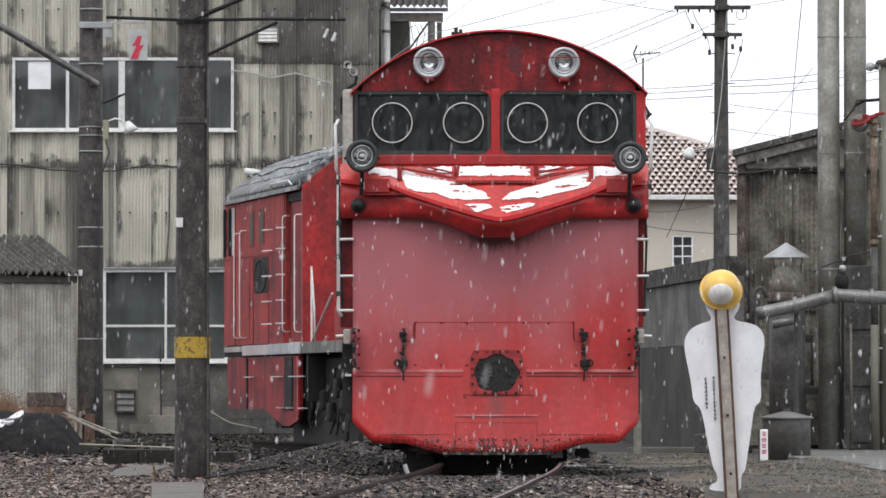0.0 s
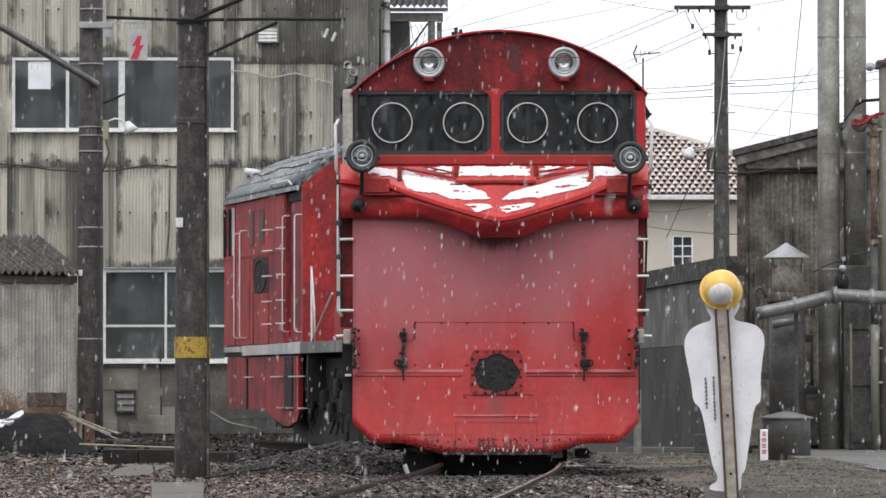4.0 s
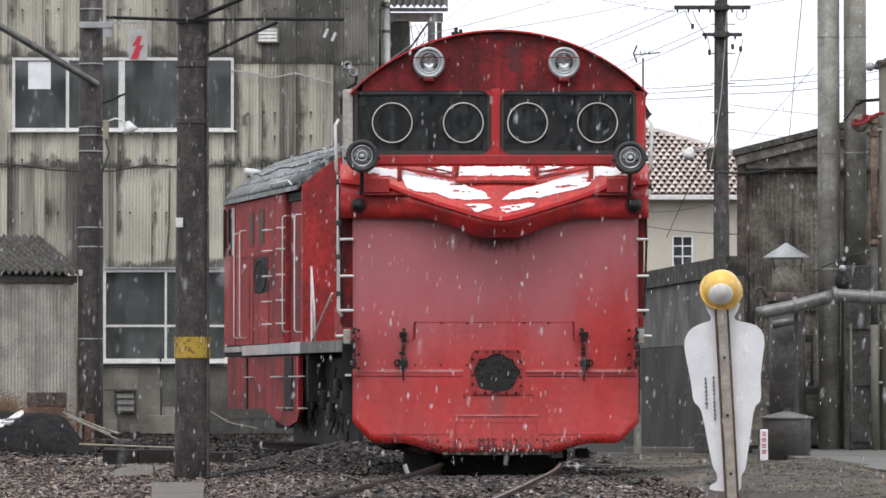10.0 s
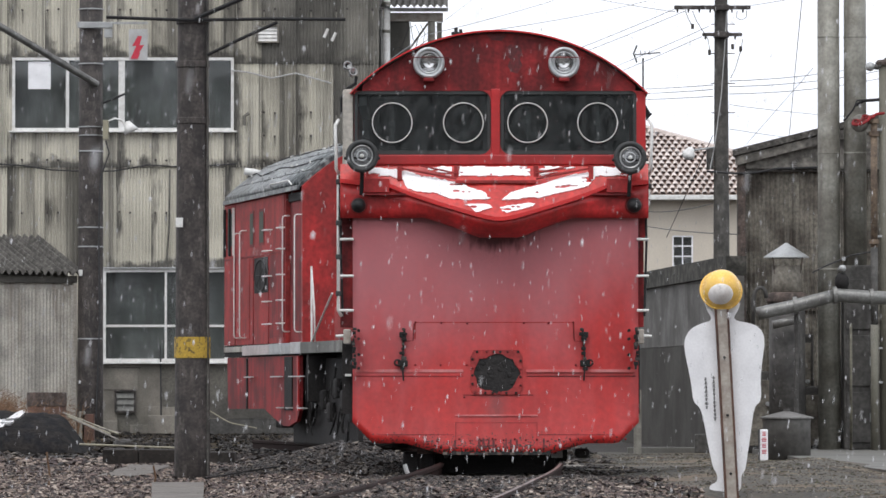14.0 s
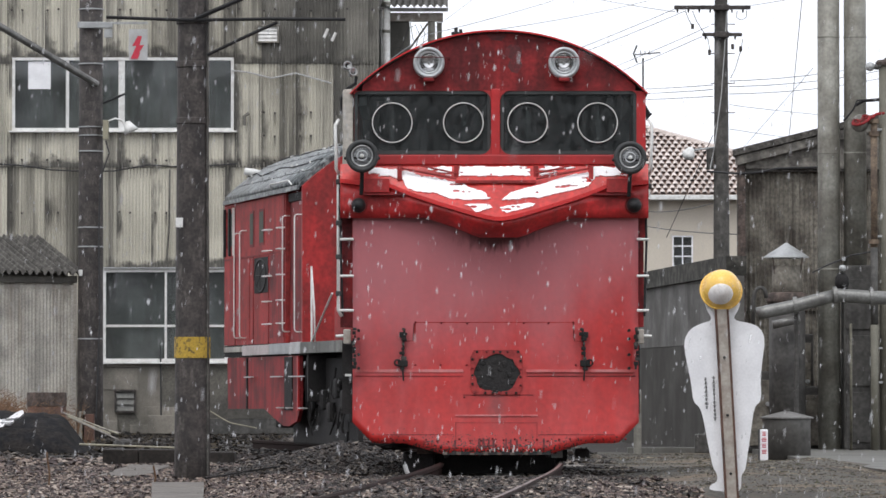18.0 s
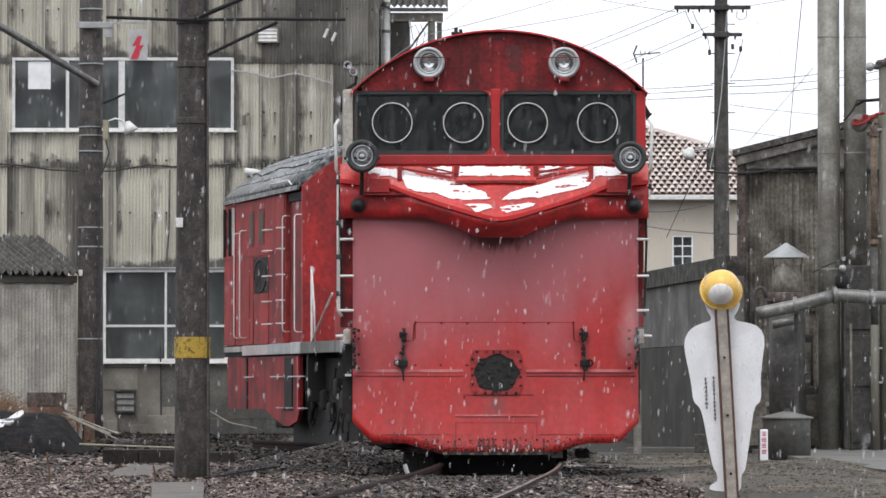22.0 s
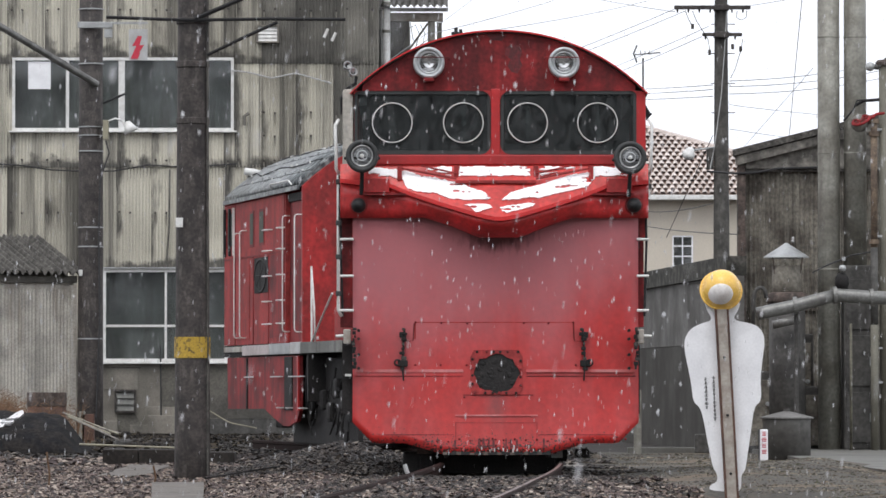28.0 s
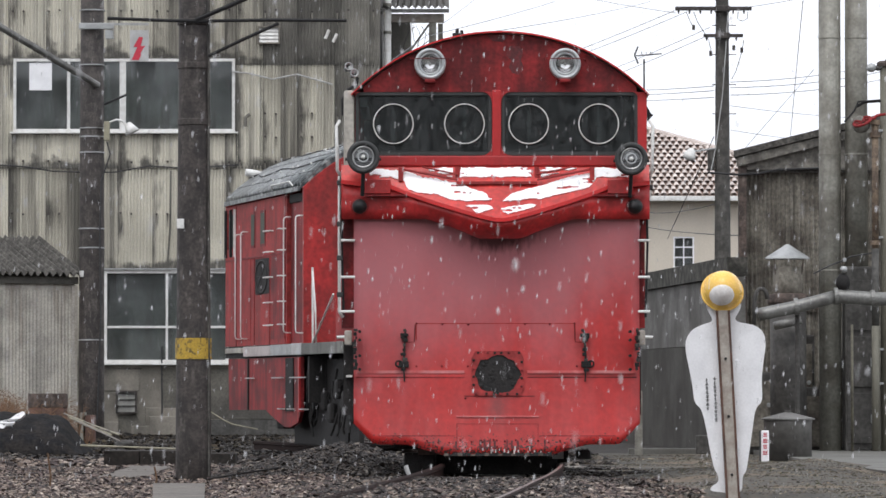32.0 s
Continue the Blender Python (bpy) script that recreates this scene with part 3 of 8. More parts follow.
def make_ground():
    xs = [-2500, -400, -80, -30] + [-14 + 0.4 * i for i in range(71)] + [30, 80, 400, 2500]
    ys = [-2500, -300, -40, 0, 15] + [22 + 0.5 * i for i in range(141)] + [110, 180, 400, 1200, 3500]
    bm = bmesh.new()
    grid = [[bm.verts.new((x, y, ground_height(x, y) if -14 <= x <= 14 and 22 <= y <= 92 else 0.0)) for x in xs] for y in ys]
    for i in range(len(ys) - 1):
        for j in range(len(xs) - 1):
            f = bm.faces.new((grid[i][j], grid[i][j + 1], grid[i + 1][j + 1], grid[i + 1][j]))
            cx, cy = (xs[j] + xs[j + 1]) / 2, (ys[i] + ys[i + 1]) / 2
            edge = 1.7 + 0.25 * noise.noise((cx, cy * 0.6, 1.0)) + max(0, (42 - cy)) * 0.03
            f.material_index = 1 if cx > edge and cx < 14 and 22 < cy < 62 else 0
            f.smooth = True
    ob = solo("ground", bm, EARTH, "wet ballast and brown earth of a rail yard", "ground", kind="structure")
    ob.data.materials.append(DIRT)


def track_point(y, side=0.0):
    """The track's centre line by its distance; side moves across it."""
    rows = [(4, -2.3), (14, -1.38), (22, -0.74), (29.2, -0.235), (33, 0.01), (35.2, 0.145), (37.3, 0.28), (40.5, 0.45), (43.5, 0.56), (47, 0.60), (50, 0.54), (53, 0.26), (55.4, -0.21), (60.4, -1.42), (66, -2.75), (76, -5.1)]
    for (y0, x0), (y1, x1) in zip(rows, rows[1:]):
        if y <= y1:
            break
    i = rows.index((y0, x0))
    pa, pb = rows[max(i - 1, 0)], rows[min(i + 2, len(rows) - 1)]
    m0, m1 = (x1 - pa[1]) / (y1 - pa[0]), (pb[1] - x0) / (pb[0] - y0)
    t, d = (y - y0) / (y1 - y0), y1 - y0
    x = (2 * t ** 3 - 3 * t ** 2 + 1) * x0 + (t ** 3 - 2 * t ** 2 + t) * d * m0 + (-2 * t ** 3 + 3 * t ** 2) * x1 + (t ** 3 - t ** 2) * d * m1
    slope = (6 * t ** 2 - 6 * t) / d * (x0 - x1) + (3 * t ** 2 - 4 * t + 1) * m0 + (3 * t ** 2 - 2 * t) * m1
    k = 1 / math.hypot(1, slope)
    return Vector((x + side * k, y - side * slope * k, 0)), math.atan2(-slope, 1)


def make_track():
    track = thing("railway_track", 0.53, 43.5, 0, "curved narrow-gauge track with two rusty steel rails on wet ballast", "railway track", kind="structure")
    profile = [(-0.055, 0.0), (0.055, 0.0), (0.055, 0.012), (0.01, 0.03), (0.01, 0.105), (0.028, 0.118), (0.028, 0.146), (0.023, 0.152),
               (-0.023, 0.152), (-0.028, 0.146), (-0.028, 0.118), (-0.01, 0.105), (-0.01, 0.03), (-0.055, 0.012)]
    for side in (-0.57, 0.57):
        bm = bmesh.new()
        rings = []
        for k in range(93):
            y = 8 + 0.6 * k
            rings.append([])
            for a, z in profile:
                p, _ = track_point(y, side + a)
                rings[-1].append(bm.verts.new((p.x, p.y, z)))
        n = len(profile)
        for g, h in zip(rings, rings[1:]):
            for k in range(n):
                bm.faces.new((g[k], g[(k + 1) % n], h[(k + 1) % n], h[k]))
        rail = part("rail", bm, RAIL, track)
        grid = [[], []]
        for k in range(93):
            for q, a in enumerate((-0.013, 0.013)):
                p, _ = track_point(8 + 0.6 * k, side + a)
                grid[q].append((p.x, p.y, 0.1535))
        # right rail's paler top paints in its wet shine
        part("running_top", sheet(grid, (0, 0, 0.0025)), RAIL_TOP_SHINE if side > 0 else RAIL, rail, "rust-filmed running top")
    tie = mesh_of("sleeper", box(-1.0, 1.0, -0.1, 0.1, -0.11, 0.02, bevel=0.015), WOOD_OLD)
    for k in range(80):
        p, a = track_point(9 + 0.62 * k)
        piece("sleeper", tie, track, p.x - 0.53, p.y - 43.5, 0.0, math.degrees(a))


def make_apron():
    bm = prism([(0, 0), (1, 0), (1, 1), (0, 1)], 0, 1)
    bm.clear()
    top = [(4.15, 61.2), (4.15, 53.0), (4.4, 44.5), (14, 44.5), (14, 61.2)]
    a = [bm.verts.new((x, y, -0.1)) for x, y in top]
    b = [bm.verts.new((x, y, 0.055)) for x, y in top]
    bm.faces.new(a)
    bm.faces.new(b)
    for i in range(5):
        j = (i + 1) % 5
        bm.faces.new((a[i], a[j], b[j], b[i]))
    solo("pavement", bm, CONCRETE_PALE, "pale wet concrete apron in front of the workshop", "pavement", kind="structure")
    solo("kerb", box(2.5, 14, 61.2, 61.5, -0.05, 0.07, bevel=0.01), CONCRETE_PALE, "low pale concrete kerb along the workshop wall", "kerb", kind="structure")


# ---- the tall works building on the far side ----
def walls_with_holes(x0, x1, z0, z1, y0, y1, holes):
    """One wall with openings (x0, x1, z0, z1) right through it."""
    bm = bmesh.new()
    xs = sorted({x0, x1, *[h[0] for h in holes], *[h[1] for h in holes]})
    zs = sorted({z0, z1, *[h[2] for h in holes], *[h[3] for h in holes]})
    nx, nz = len(xs) - 1, len(zs) - 1
    solid = {(i, j) for i in range(nx) for j in range(nz)
             if not any(h[0] <= xs[i] and xs[i + 1] <= h[1] and h[2] <= zs[j] and zs[j + 1] <= h[3] for h in holes)}
    made = {}

    def v(i, j, k):
        if (i, j, k) not in made:
            made[i, j, k] = bm.verts.new((xs[i], (y0, y1)[k], zs[j]))
        return made[i, j, k]
    for i, j in solid:
        bm.faces.new((v(i, j, 0), v(i + 1, j, 0), v(i + 1, j + 1, 0), v(i, j + 1, 0)))
        bm.faces.new((v(i, j, 1), v(i, j + 1, 1), v(i + 1, j + 1, 1), v(i + 1, j, 1)))
        for di, dj, a, b in ((-1, 0, (i, j + 1), (i, j)), (1, 0, (i + 1, j), (i + 1, j + 1)), (0, -1, (i, j), (i + 1, j)), (0, 1, (i + 1, j + 1), (i, j + 1))):
            if (i + di, j + dj) not in solid:
                bm.faces.new((v(*a, 0), v(*a, 1), v(*b, 1), v(*b, 0)))
    return bm


def cut(rects, hole):
    """Rectangles less a hole."""
    out = []
    for x0, x1, z0, z1 in rects:
        a, b, c, d = max(x0, hole[0]), min(x1, hole[1]), max(z0, hole[2]), min(z1, hole[3])
        if a >= b or c >= d:
            out.append((x0, x1, z0, z1))
            continue
        out += [r for r in ((x0, a, z0, z1), (b, x1, z0, z1), (a, b, z0, c), (a, b, d, z1)) if r[1] - r[0] > 0.03 and r[3] - r[2] > 0.03]
    return out


SHEETS = {}


def sheet_mesh(w, h, mat, pitch=0.0635, depth=0.028):
    key = (round(w, 2), round(h, 2), mat.name)
    if key not in SHEETS:
        SHEETS[key] = mesh_of("cladding_sheet", corrugated(w + 0.03, h + 0.06, pitch, depth, 6, 0.02), mat)
    return SHEETS[key]


def window_unit(parent, x0, x1, z0, z1, y, uprights, transoms, frame_mat, bar=0.05, sill=True):
    """A framed window in an opening: outer frame, bars, a sill and one pane for each field."""
    w = part("window", walls_with_holes(x0, x1, z0, z1, y - 0.03, y + 0.06, [(x0 + bar, x1 - bar, z0 + bar, z1 - bar)]), frame_mat, parent, "white-painted window frame")
    for a, r in uprights:
        part("glazing_bar", box(a - r, a + r, y - 0.02, y + 0.05, z0 + bar, z1 - bar), frame_mat, w)
    for c in transoms:
        xs = [x0 + bar] + [q for a, r in uprights for q in (a - r, a + r)] + [x1 - bar]
        for a, b in zip(xs[::2], xs[1::2]):
            part("glazing_bar", box(a, b, y - 0.018, y + 0.048, c - 0.022, c + 0.022), frame_mat, w)
    xs = [x0 + bar] + [q for a, r in uprights for q in (a - r, a + r)] + [x1 - bar]
    zs = [z0 + bar] + [q for c in transoms for q in (c - 0.022, c + 0.022)] + [z1 - bar]
    for a, b in zip(xs[::2], xs[1::2]):
        for c, d in zip(zs[::2], zs[1::2]):
            p = part("pane", box(a, b, y + 0.012, y + 0.018, c, d), GLASS, w)
            p.visible_shadow = False
    if sill:
        part("window_sill", box(x0 - 0.06, x1 + 0.06, y - 0.1, y + 0.05, z0 - 0.035, z0 - 0.002, bevel=0.008), frame_mat, w)
    return w


def make_works():
    y = 87.0
    x0, x1, top = -16.0, -1.261, 10.6
    works = thing("works_building", -6, y, 0, "tall old works building clad in stained corrugated cement sheets", "building")
    upper = (-8.304, -4.033, 5.839, 7.252)
    lower = (-6.554, -4.141, 1.383, 3.176)
    part("wall", walls_with_holes(x0, x1, 0.0, top, y + 0.06, y + 0.3, [upper, lower]), PLASTER, works, "stained plaster wall")
    for name, bm in (("wall", box(x0, x0 + 0.3, y + 0.3, y + 16, 0, top)), ("wall", box(x1 - 0.3, x1, y + 0.3, y + 16, 0, top)), ("wall", box(x0, x1, y + 16, y + 16.3, 0, top))):
        part(name, bm, SLATE_DARK, works)
    part("floor", box(x0 + 0.3, x1 - 0.3, y + 0.3, y + 16, 4.4, 4.6), PLASTER, works)
    part("inner_wall", box(x0 + 0.3, x1 - 0.3, y + 0.9, y + 1.0, 0.05, top - 0.4), SHED_SHEET, works)
    part("roof", box(x0 - 0.3, x1 + 0.3, y - 0.25, y + 16.5, top, top + 0.25), SHED_ROOF, works)
    # sheets, row over row
    levels = [1.339, 3.198, 5.133, 7.133, 9.165, top]
    step = 0.6957
    first = -3.533
    rnd = random.Random(5)
    for k in range(-18, 5):
        a, b = first + k * step, first + (k + 1) * step
        if b < x0 or a > x1:
            continue
        a, b = max(a, x0), min(b, x1)
        for i, (c, d) in enumerate(zip(levels, levels[1:])):
            rects = [(a, b, c, d)]
            for h in (upper, lower):
                rects = cut(rects, (h[0] - 0.02, h[1] + 0.02, h[2] - 0.05, h[3] + 0.02))
            dark = k >= 2 or (i >= 3 and k >= 0) or (i == 2 and k >= 2)
            for r in rects:
                o = piece("cladding_sheet", sheet_mesh(r[1] - r[0], r[3] - r[2], SLATE_DARK if dark else SLATE_MID if i >= 3 and k >= -3 or i == 2 and k >= 0 or i == 1 and k in (-6, -7, -9) else SLATE), works, r[0] + 6, 0.03 - 0.008 * (k % 2), r[2])
                o.rotation_euler = (0, radians(rnd.uniform(-0.25, 0.25)), 0)
    window_unit(works, *upper, y + 0.02, [(-7.239, 0.03), (-6.196, 0.06), (-4.554, 0.04)], [], WHITE_PAINT, 0.055)
    window_unit(works, *lower, y + 0.02, [(-5.337, 0.022)], [2.078], WHITE_PAINT, 0.065)
    part("paper_notice", box(-8, -7.565, y + 0.022, y + 0.028, 6.643, 7.176), BOARD, works, "white paper on the window pane")
    # drip board over the lower window, cable along the wall, louvres
    part("drip_board", box(lower[0] - 0.05, lower[1] + 0.05, y - 0.06, y + 0.06, lower[3] + 0.004, lower[3] + 0.03), STEEL, works)
    part("wall_cable", tube([(-8.957, y - 0.05, 5.22), (-8.087, y - 0.05, 5.165), (-7.543, y - 0.05, 5.078), (-7, y - 0.05, 5.057), (-6.348, y - 0.05, 5.057), (-5.674, y - 0.05, 5.176), (-4.935, y - 0.05, 5.133), (-3.957, y - 0.05, 5.198)], 0.014), CABLE, works)
    part("wall_cable", tube([(-4.087, y - 0.05, 7.002), (-3.739, y - 0.05, 6.959), (-3.304, y - 0.05, 6.85), (-2.837, y - 0.05, 6.948), (-2.152, y - 0.05, 6.752)], 0.016), DECK_GREY, works)
    for a, b, c, d, n, mat in ((-3.598, -3.163, 7.535, 7.883, 4, WHITE_PAINT), (-6.315, -5.913, 0.415, 0.85, 3, CONCRETE_GREY)):
        v = part("vent", walls_with_holes(a, b, c, d, y - 0.05, y + 0.055, [(a + 0.03, b - 0.03, c + 0.03, d - 0.03)]), POLE_DARK if n == 3 else PLASTER, works, "louvred wall vent")
        part("vent_back", box(a + 0.03, b - 0.03, y + 0.04, y + 0.058, c + 0.03, d - 0.03), BLACK, v)
        for i in range(n):
            z = c + 0.035 + (d - c - 0.07) * (i + 0.5) / n
            m = Matrix.Translation(((a + b) / 2, y, z)) @ Euler((radians(70), 0, 0)).to_matrix().to_4x4()
            bm = box(a - (a + b) / 2 + 0.035, b - (a + b) / 2 - 0.035, -0.5 * (d - c) / n, 0.5 * (d - c) / n, -0.006, 0.006)
            bm.transform(m)
            part("slat", bm, mat, v)
    # damp and patched plaster on the plinth
    part("damp_patch", prism([(-6.283, 0.383), (-5.935, 0.404), (-5.848, 0.263), (-5.761, 0.089), (-5.783, -0.128), (-6.239, -0.128), (-6.261, 0.198)], y + 0.046, y + 0.0575), DAMP_SHADE, works, "dark damp patch")
    part("damp_patch", prism([(-5.457, 1.285), (-5.13, 1.285), (-5.109, 0.328), (-5.304, 0.393), (-5.391, 0.502), (-5.435, 0.741), (-5.402, 0.959)], y + 0.047, y + 0.0573), DAMP_SHADE, works, "dark damp patch")
    part("damp_patch", prism([(-4.826, 1.296), (-2.435, 1.296), (-2.435, 0.307), (-4.826, 0.307)], y + 0.048, y + 0.0571), DAMP_SHADE, works, "dark damp patch")
    part("damp_patch", prism([(-4.935, 0.296), (-2.435, 0.296), (-2.435, -0.128), (-4.935, -0.128)], y + 0.0485, y + 0.0569), CONCRETE_DARK, works, "dark damp patch")
    part("plaster_stain", prism([(-6.609, 1.285), (-5.804, 1.285), (-5.848, 1.252), (-5.957, 1.241), (-6.065, 1.209), (-6.217, 1.23), (-6.348, 1.22), (-6.457, 1.252)], y + 0.049, y + 0.0577), DAMP_SHADE, works)
    part("plaster_stain", prism([(-6.587, 0.937), (-6.391, 0.937), (-6.348, 0.893), (-6.435, 0.883), (-6.587, 0.904)], y + 0.049, y + 0.0577), DAMP_SHADE, works)
    for a, b, c, d in ((-5.674, -5.13, -0.02, 0.361), (-6.022, -5.674, -0.074, 0.176), (-6.609, -6.261, -0.02, 0.252)):
        part("plinth_block", box(a, b, y - 0.04, y + 0.05, max(c, 0.0), d, bevel=0.015), PLASTER, works)
    # bolt heads of the sheets, with rust runs below them
    head = mesh_of("bolt_head", lathe([(0.022, 0), (0.022, 0.03), (0, 0.035)], facing(0, 0, 0), 6), POLE_DARK)
    runs = [mesh_of("rust_run", prism([(-0.016, 0.02), (0.016, 0.02), (0.014, -0.06), (0.007, -q), (-0.003, -q * 0.85), (-0.013, -0.07)], 0.010, 0.014), STAIN) for q in (0.14, 0.20, 0.28)]
    for k in range(-7, 4):
        for z in (4.263, 5.263, 5.741, 6.176, 8.176, 1.502):
            for q in (0.12, 0.42):
                x = first + (k + q) * step
                if not any(h[0] - 0.1 < x < h[1] + 0.1 and h[2] - 0.1 < z < h[3] + 0.1 for h in (upper, lower)):
                    dz = rnd.uniform(-0.02, 0.02)
                    piece("bolt_head", head, works, x + 6, -0.002, z + dz)
                    if rnd.random() < 0.6:
                        piece("rust_run", rnd.choice(runs), works, x + 6, 0.0, z + dz)
    part("conduit", tube([(-5.261, y - 0.06, 5.089), (-5.272, y - 0.06, 4.002), (-5.326, y - 0.06, 3.241)], 0.02), SLATE_DARK, works)
    part("conduit", tube([(-5.435, y - 0.02, 1.698), (-5.424, y - 0.02, 0.524), (-5.424, y - 0.02, 0.1)], 0.016), CABLE, works)
    part("rusty_bracket", tube([(-3.826, y - 0.06, 5.937), (-3.826, y - 0.06, 6.111), (-3.739, y - 0.06, 6.176)], 0.035), SLATE_DARK, works)
    # patched plinth stones
    for a, b, c, d in ((-6.609, -5.859, 0.85, 1.263), (-5.75, -5.13, 0.111, 0.524)):
        part("plaster_patch", box(a, b, y + 0.045, y + 0.07, c, d, bevel=0.01), PLASTER, works)


def make_landing():
    """The open roofed stair landing at the works' corner."""
    y = 88.9
    t = thing("stair_landing", -0.933, y, 0, "open roofed landing with white posts and a wavy roof", "landing")
    part("downpipe", rod((-1.111, y - 0.3, 0), (-1.111, y - 0.3, 9.2), 0.075, n=12), WHITE_PAINT, t, "white drainpipe", True)
    for z in (7.883, 8.428):
        part("pipe_clip", rod((-1.111, y - 0.3, z - 0.03), (-1.111, y - 0.3, z + 0.03), 0.085, n=12), DUCT, t)
    part("wall", box(-1.044, -0.667, y, y + 3, 0, 8.139), SLATE_DARK, t)
    part("landing_floor", box(-1.044, 0.067, y, y + 3, 6.0, 6.2), CONCRETE_GREY, t)
    for a, b in ((757, 771), (773, 783)):
        part("post", box(-0.3 if a == 757 else -0.122, -0.156 if a == 757 else -0.022, y + (0.0 if a == 757 else 0.4), y + (0.14 if a == 757 else 0.5), 0, 8.117), DUCT, t)
    part("beam", box(-1.067, 0, y - 0.05, y + 0.15, 8.106, 8.272), POST_WOOD, t)
    part("beam", box(-1.289, 0.1, y - 0.3, y - 0.06, 8.294, 8.35), DECK_GREY, t)
    row = [(-1.311 + 0.03 * i, 0.03 * math.sin(i * 0.03 / 0.13 * math.tau)) for i in range(48)]
    part("roof_sheet", sheet([[(x, y - 0.45, 8.372 + w) for x, w in row], [(x, y + 3.2, 8.372 + 0.5 + w) for x, w in row]], (0, 0, 0.012)), SHED_ROOF, t)
    for pts in ([(-0.933, y - 0.1, 7.294), (-0.8, y - 0.1, 7.628), (-0.689, y - 0.1, 7.939), (-0.544, y - 0.1, 8.028), (-0.467, y - 0.1, 7.85), (-0.533, y - 0.1, 7.583), (-0.433, y - 0.1, 7.406)], [(-0.644, y - 0.15, 8.072), (-0.589, y - 0.15, 7.739), (-0.422, y - 0.15, 7.539), (-0.356, y - 0.15, 7.85), (-0.444, y - 0.15, 8.028)], [(-1.044, y - 0.12, 7.517), (-0.878, y - 0.12, 7.583), (-0.622, y - 0.12, 7.494), (-0.3, y - 0.12, 7.739)]):
        part("slack_cable", tube(pts, 0.007), CABLE, t)
    part("diagonal_brace", rod((-0.656, y + 0.1, 7.572), (-0.3, y + 0.1, 8.072), 0.02), DUCT, t)


def make_shed():
    shed = thing("lean_to_shed", -6.5, 80.0, 0, "grey corrugated lean-to shed with a dark wavy roof", "shed", rz=25)
    part_here("wall", box(-4.6, -0.03, 0.05, 0.12, 0, 2.75), SHED_SHEET, shed)
    part_here("wall", box(-0.09, -0.03, 0.12, 3.6, 0, 2.75), SHED_SHEET, shed)
    # two added dark boards stand in for shade under the roof edge
    part_here("wall_plate", box(-4.6, -0.1, 0.13, 0.15, 2.6, 2.925), DAMP_SHADE, shed)
    part_here("eave_board", box(-4.6, 0.02, -0.02, 0.05, 2.74, 2.86), DAMP_SHADE, shed)
    me = mesh_of("cladding_sheet", corrugated(0.69, 2.62, 0.0635, 0.018), SHED_SHEET)
    for k in range(6):
        piece("cladding_sheet", me, shed, -0.08 - 0.66 * (k + 1), 0.03 - 0.006 * (k % 2), 0.0)
    part_here("corner_board", box(-0.1, 0.0, -0.03, 0.06, 0, 2.7), SHED_SHEET, shed)
    for k in range(6):
        n = 40
        w = 0.8
        row = [(-0.8 * (k + 1) + 0.1 + w * i / n, 0.042 * math.cos(w * i / n / 0.13 * math.tau)) for i in range(n + 1)]
        part_here("roof_sheet", sheet([[(x, -0.16, 2.9 + z + 0.006 * (k % 2)) for x, z in row], [(x, 2.2, 3.62 + z + 0.006 * (k % 2)) for x, z in row]], (0, 0, 0.01)), SHED_ROOF, shed)
    part_here("gutter_end", box(0.0, 0.06, -0.22, -0.12, 2.86, 2.97, bevel=0.01), WHITE_PAINT, shed, "white gutter end")


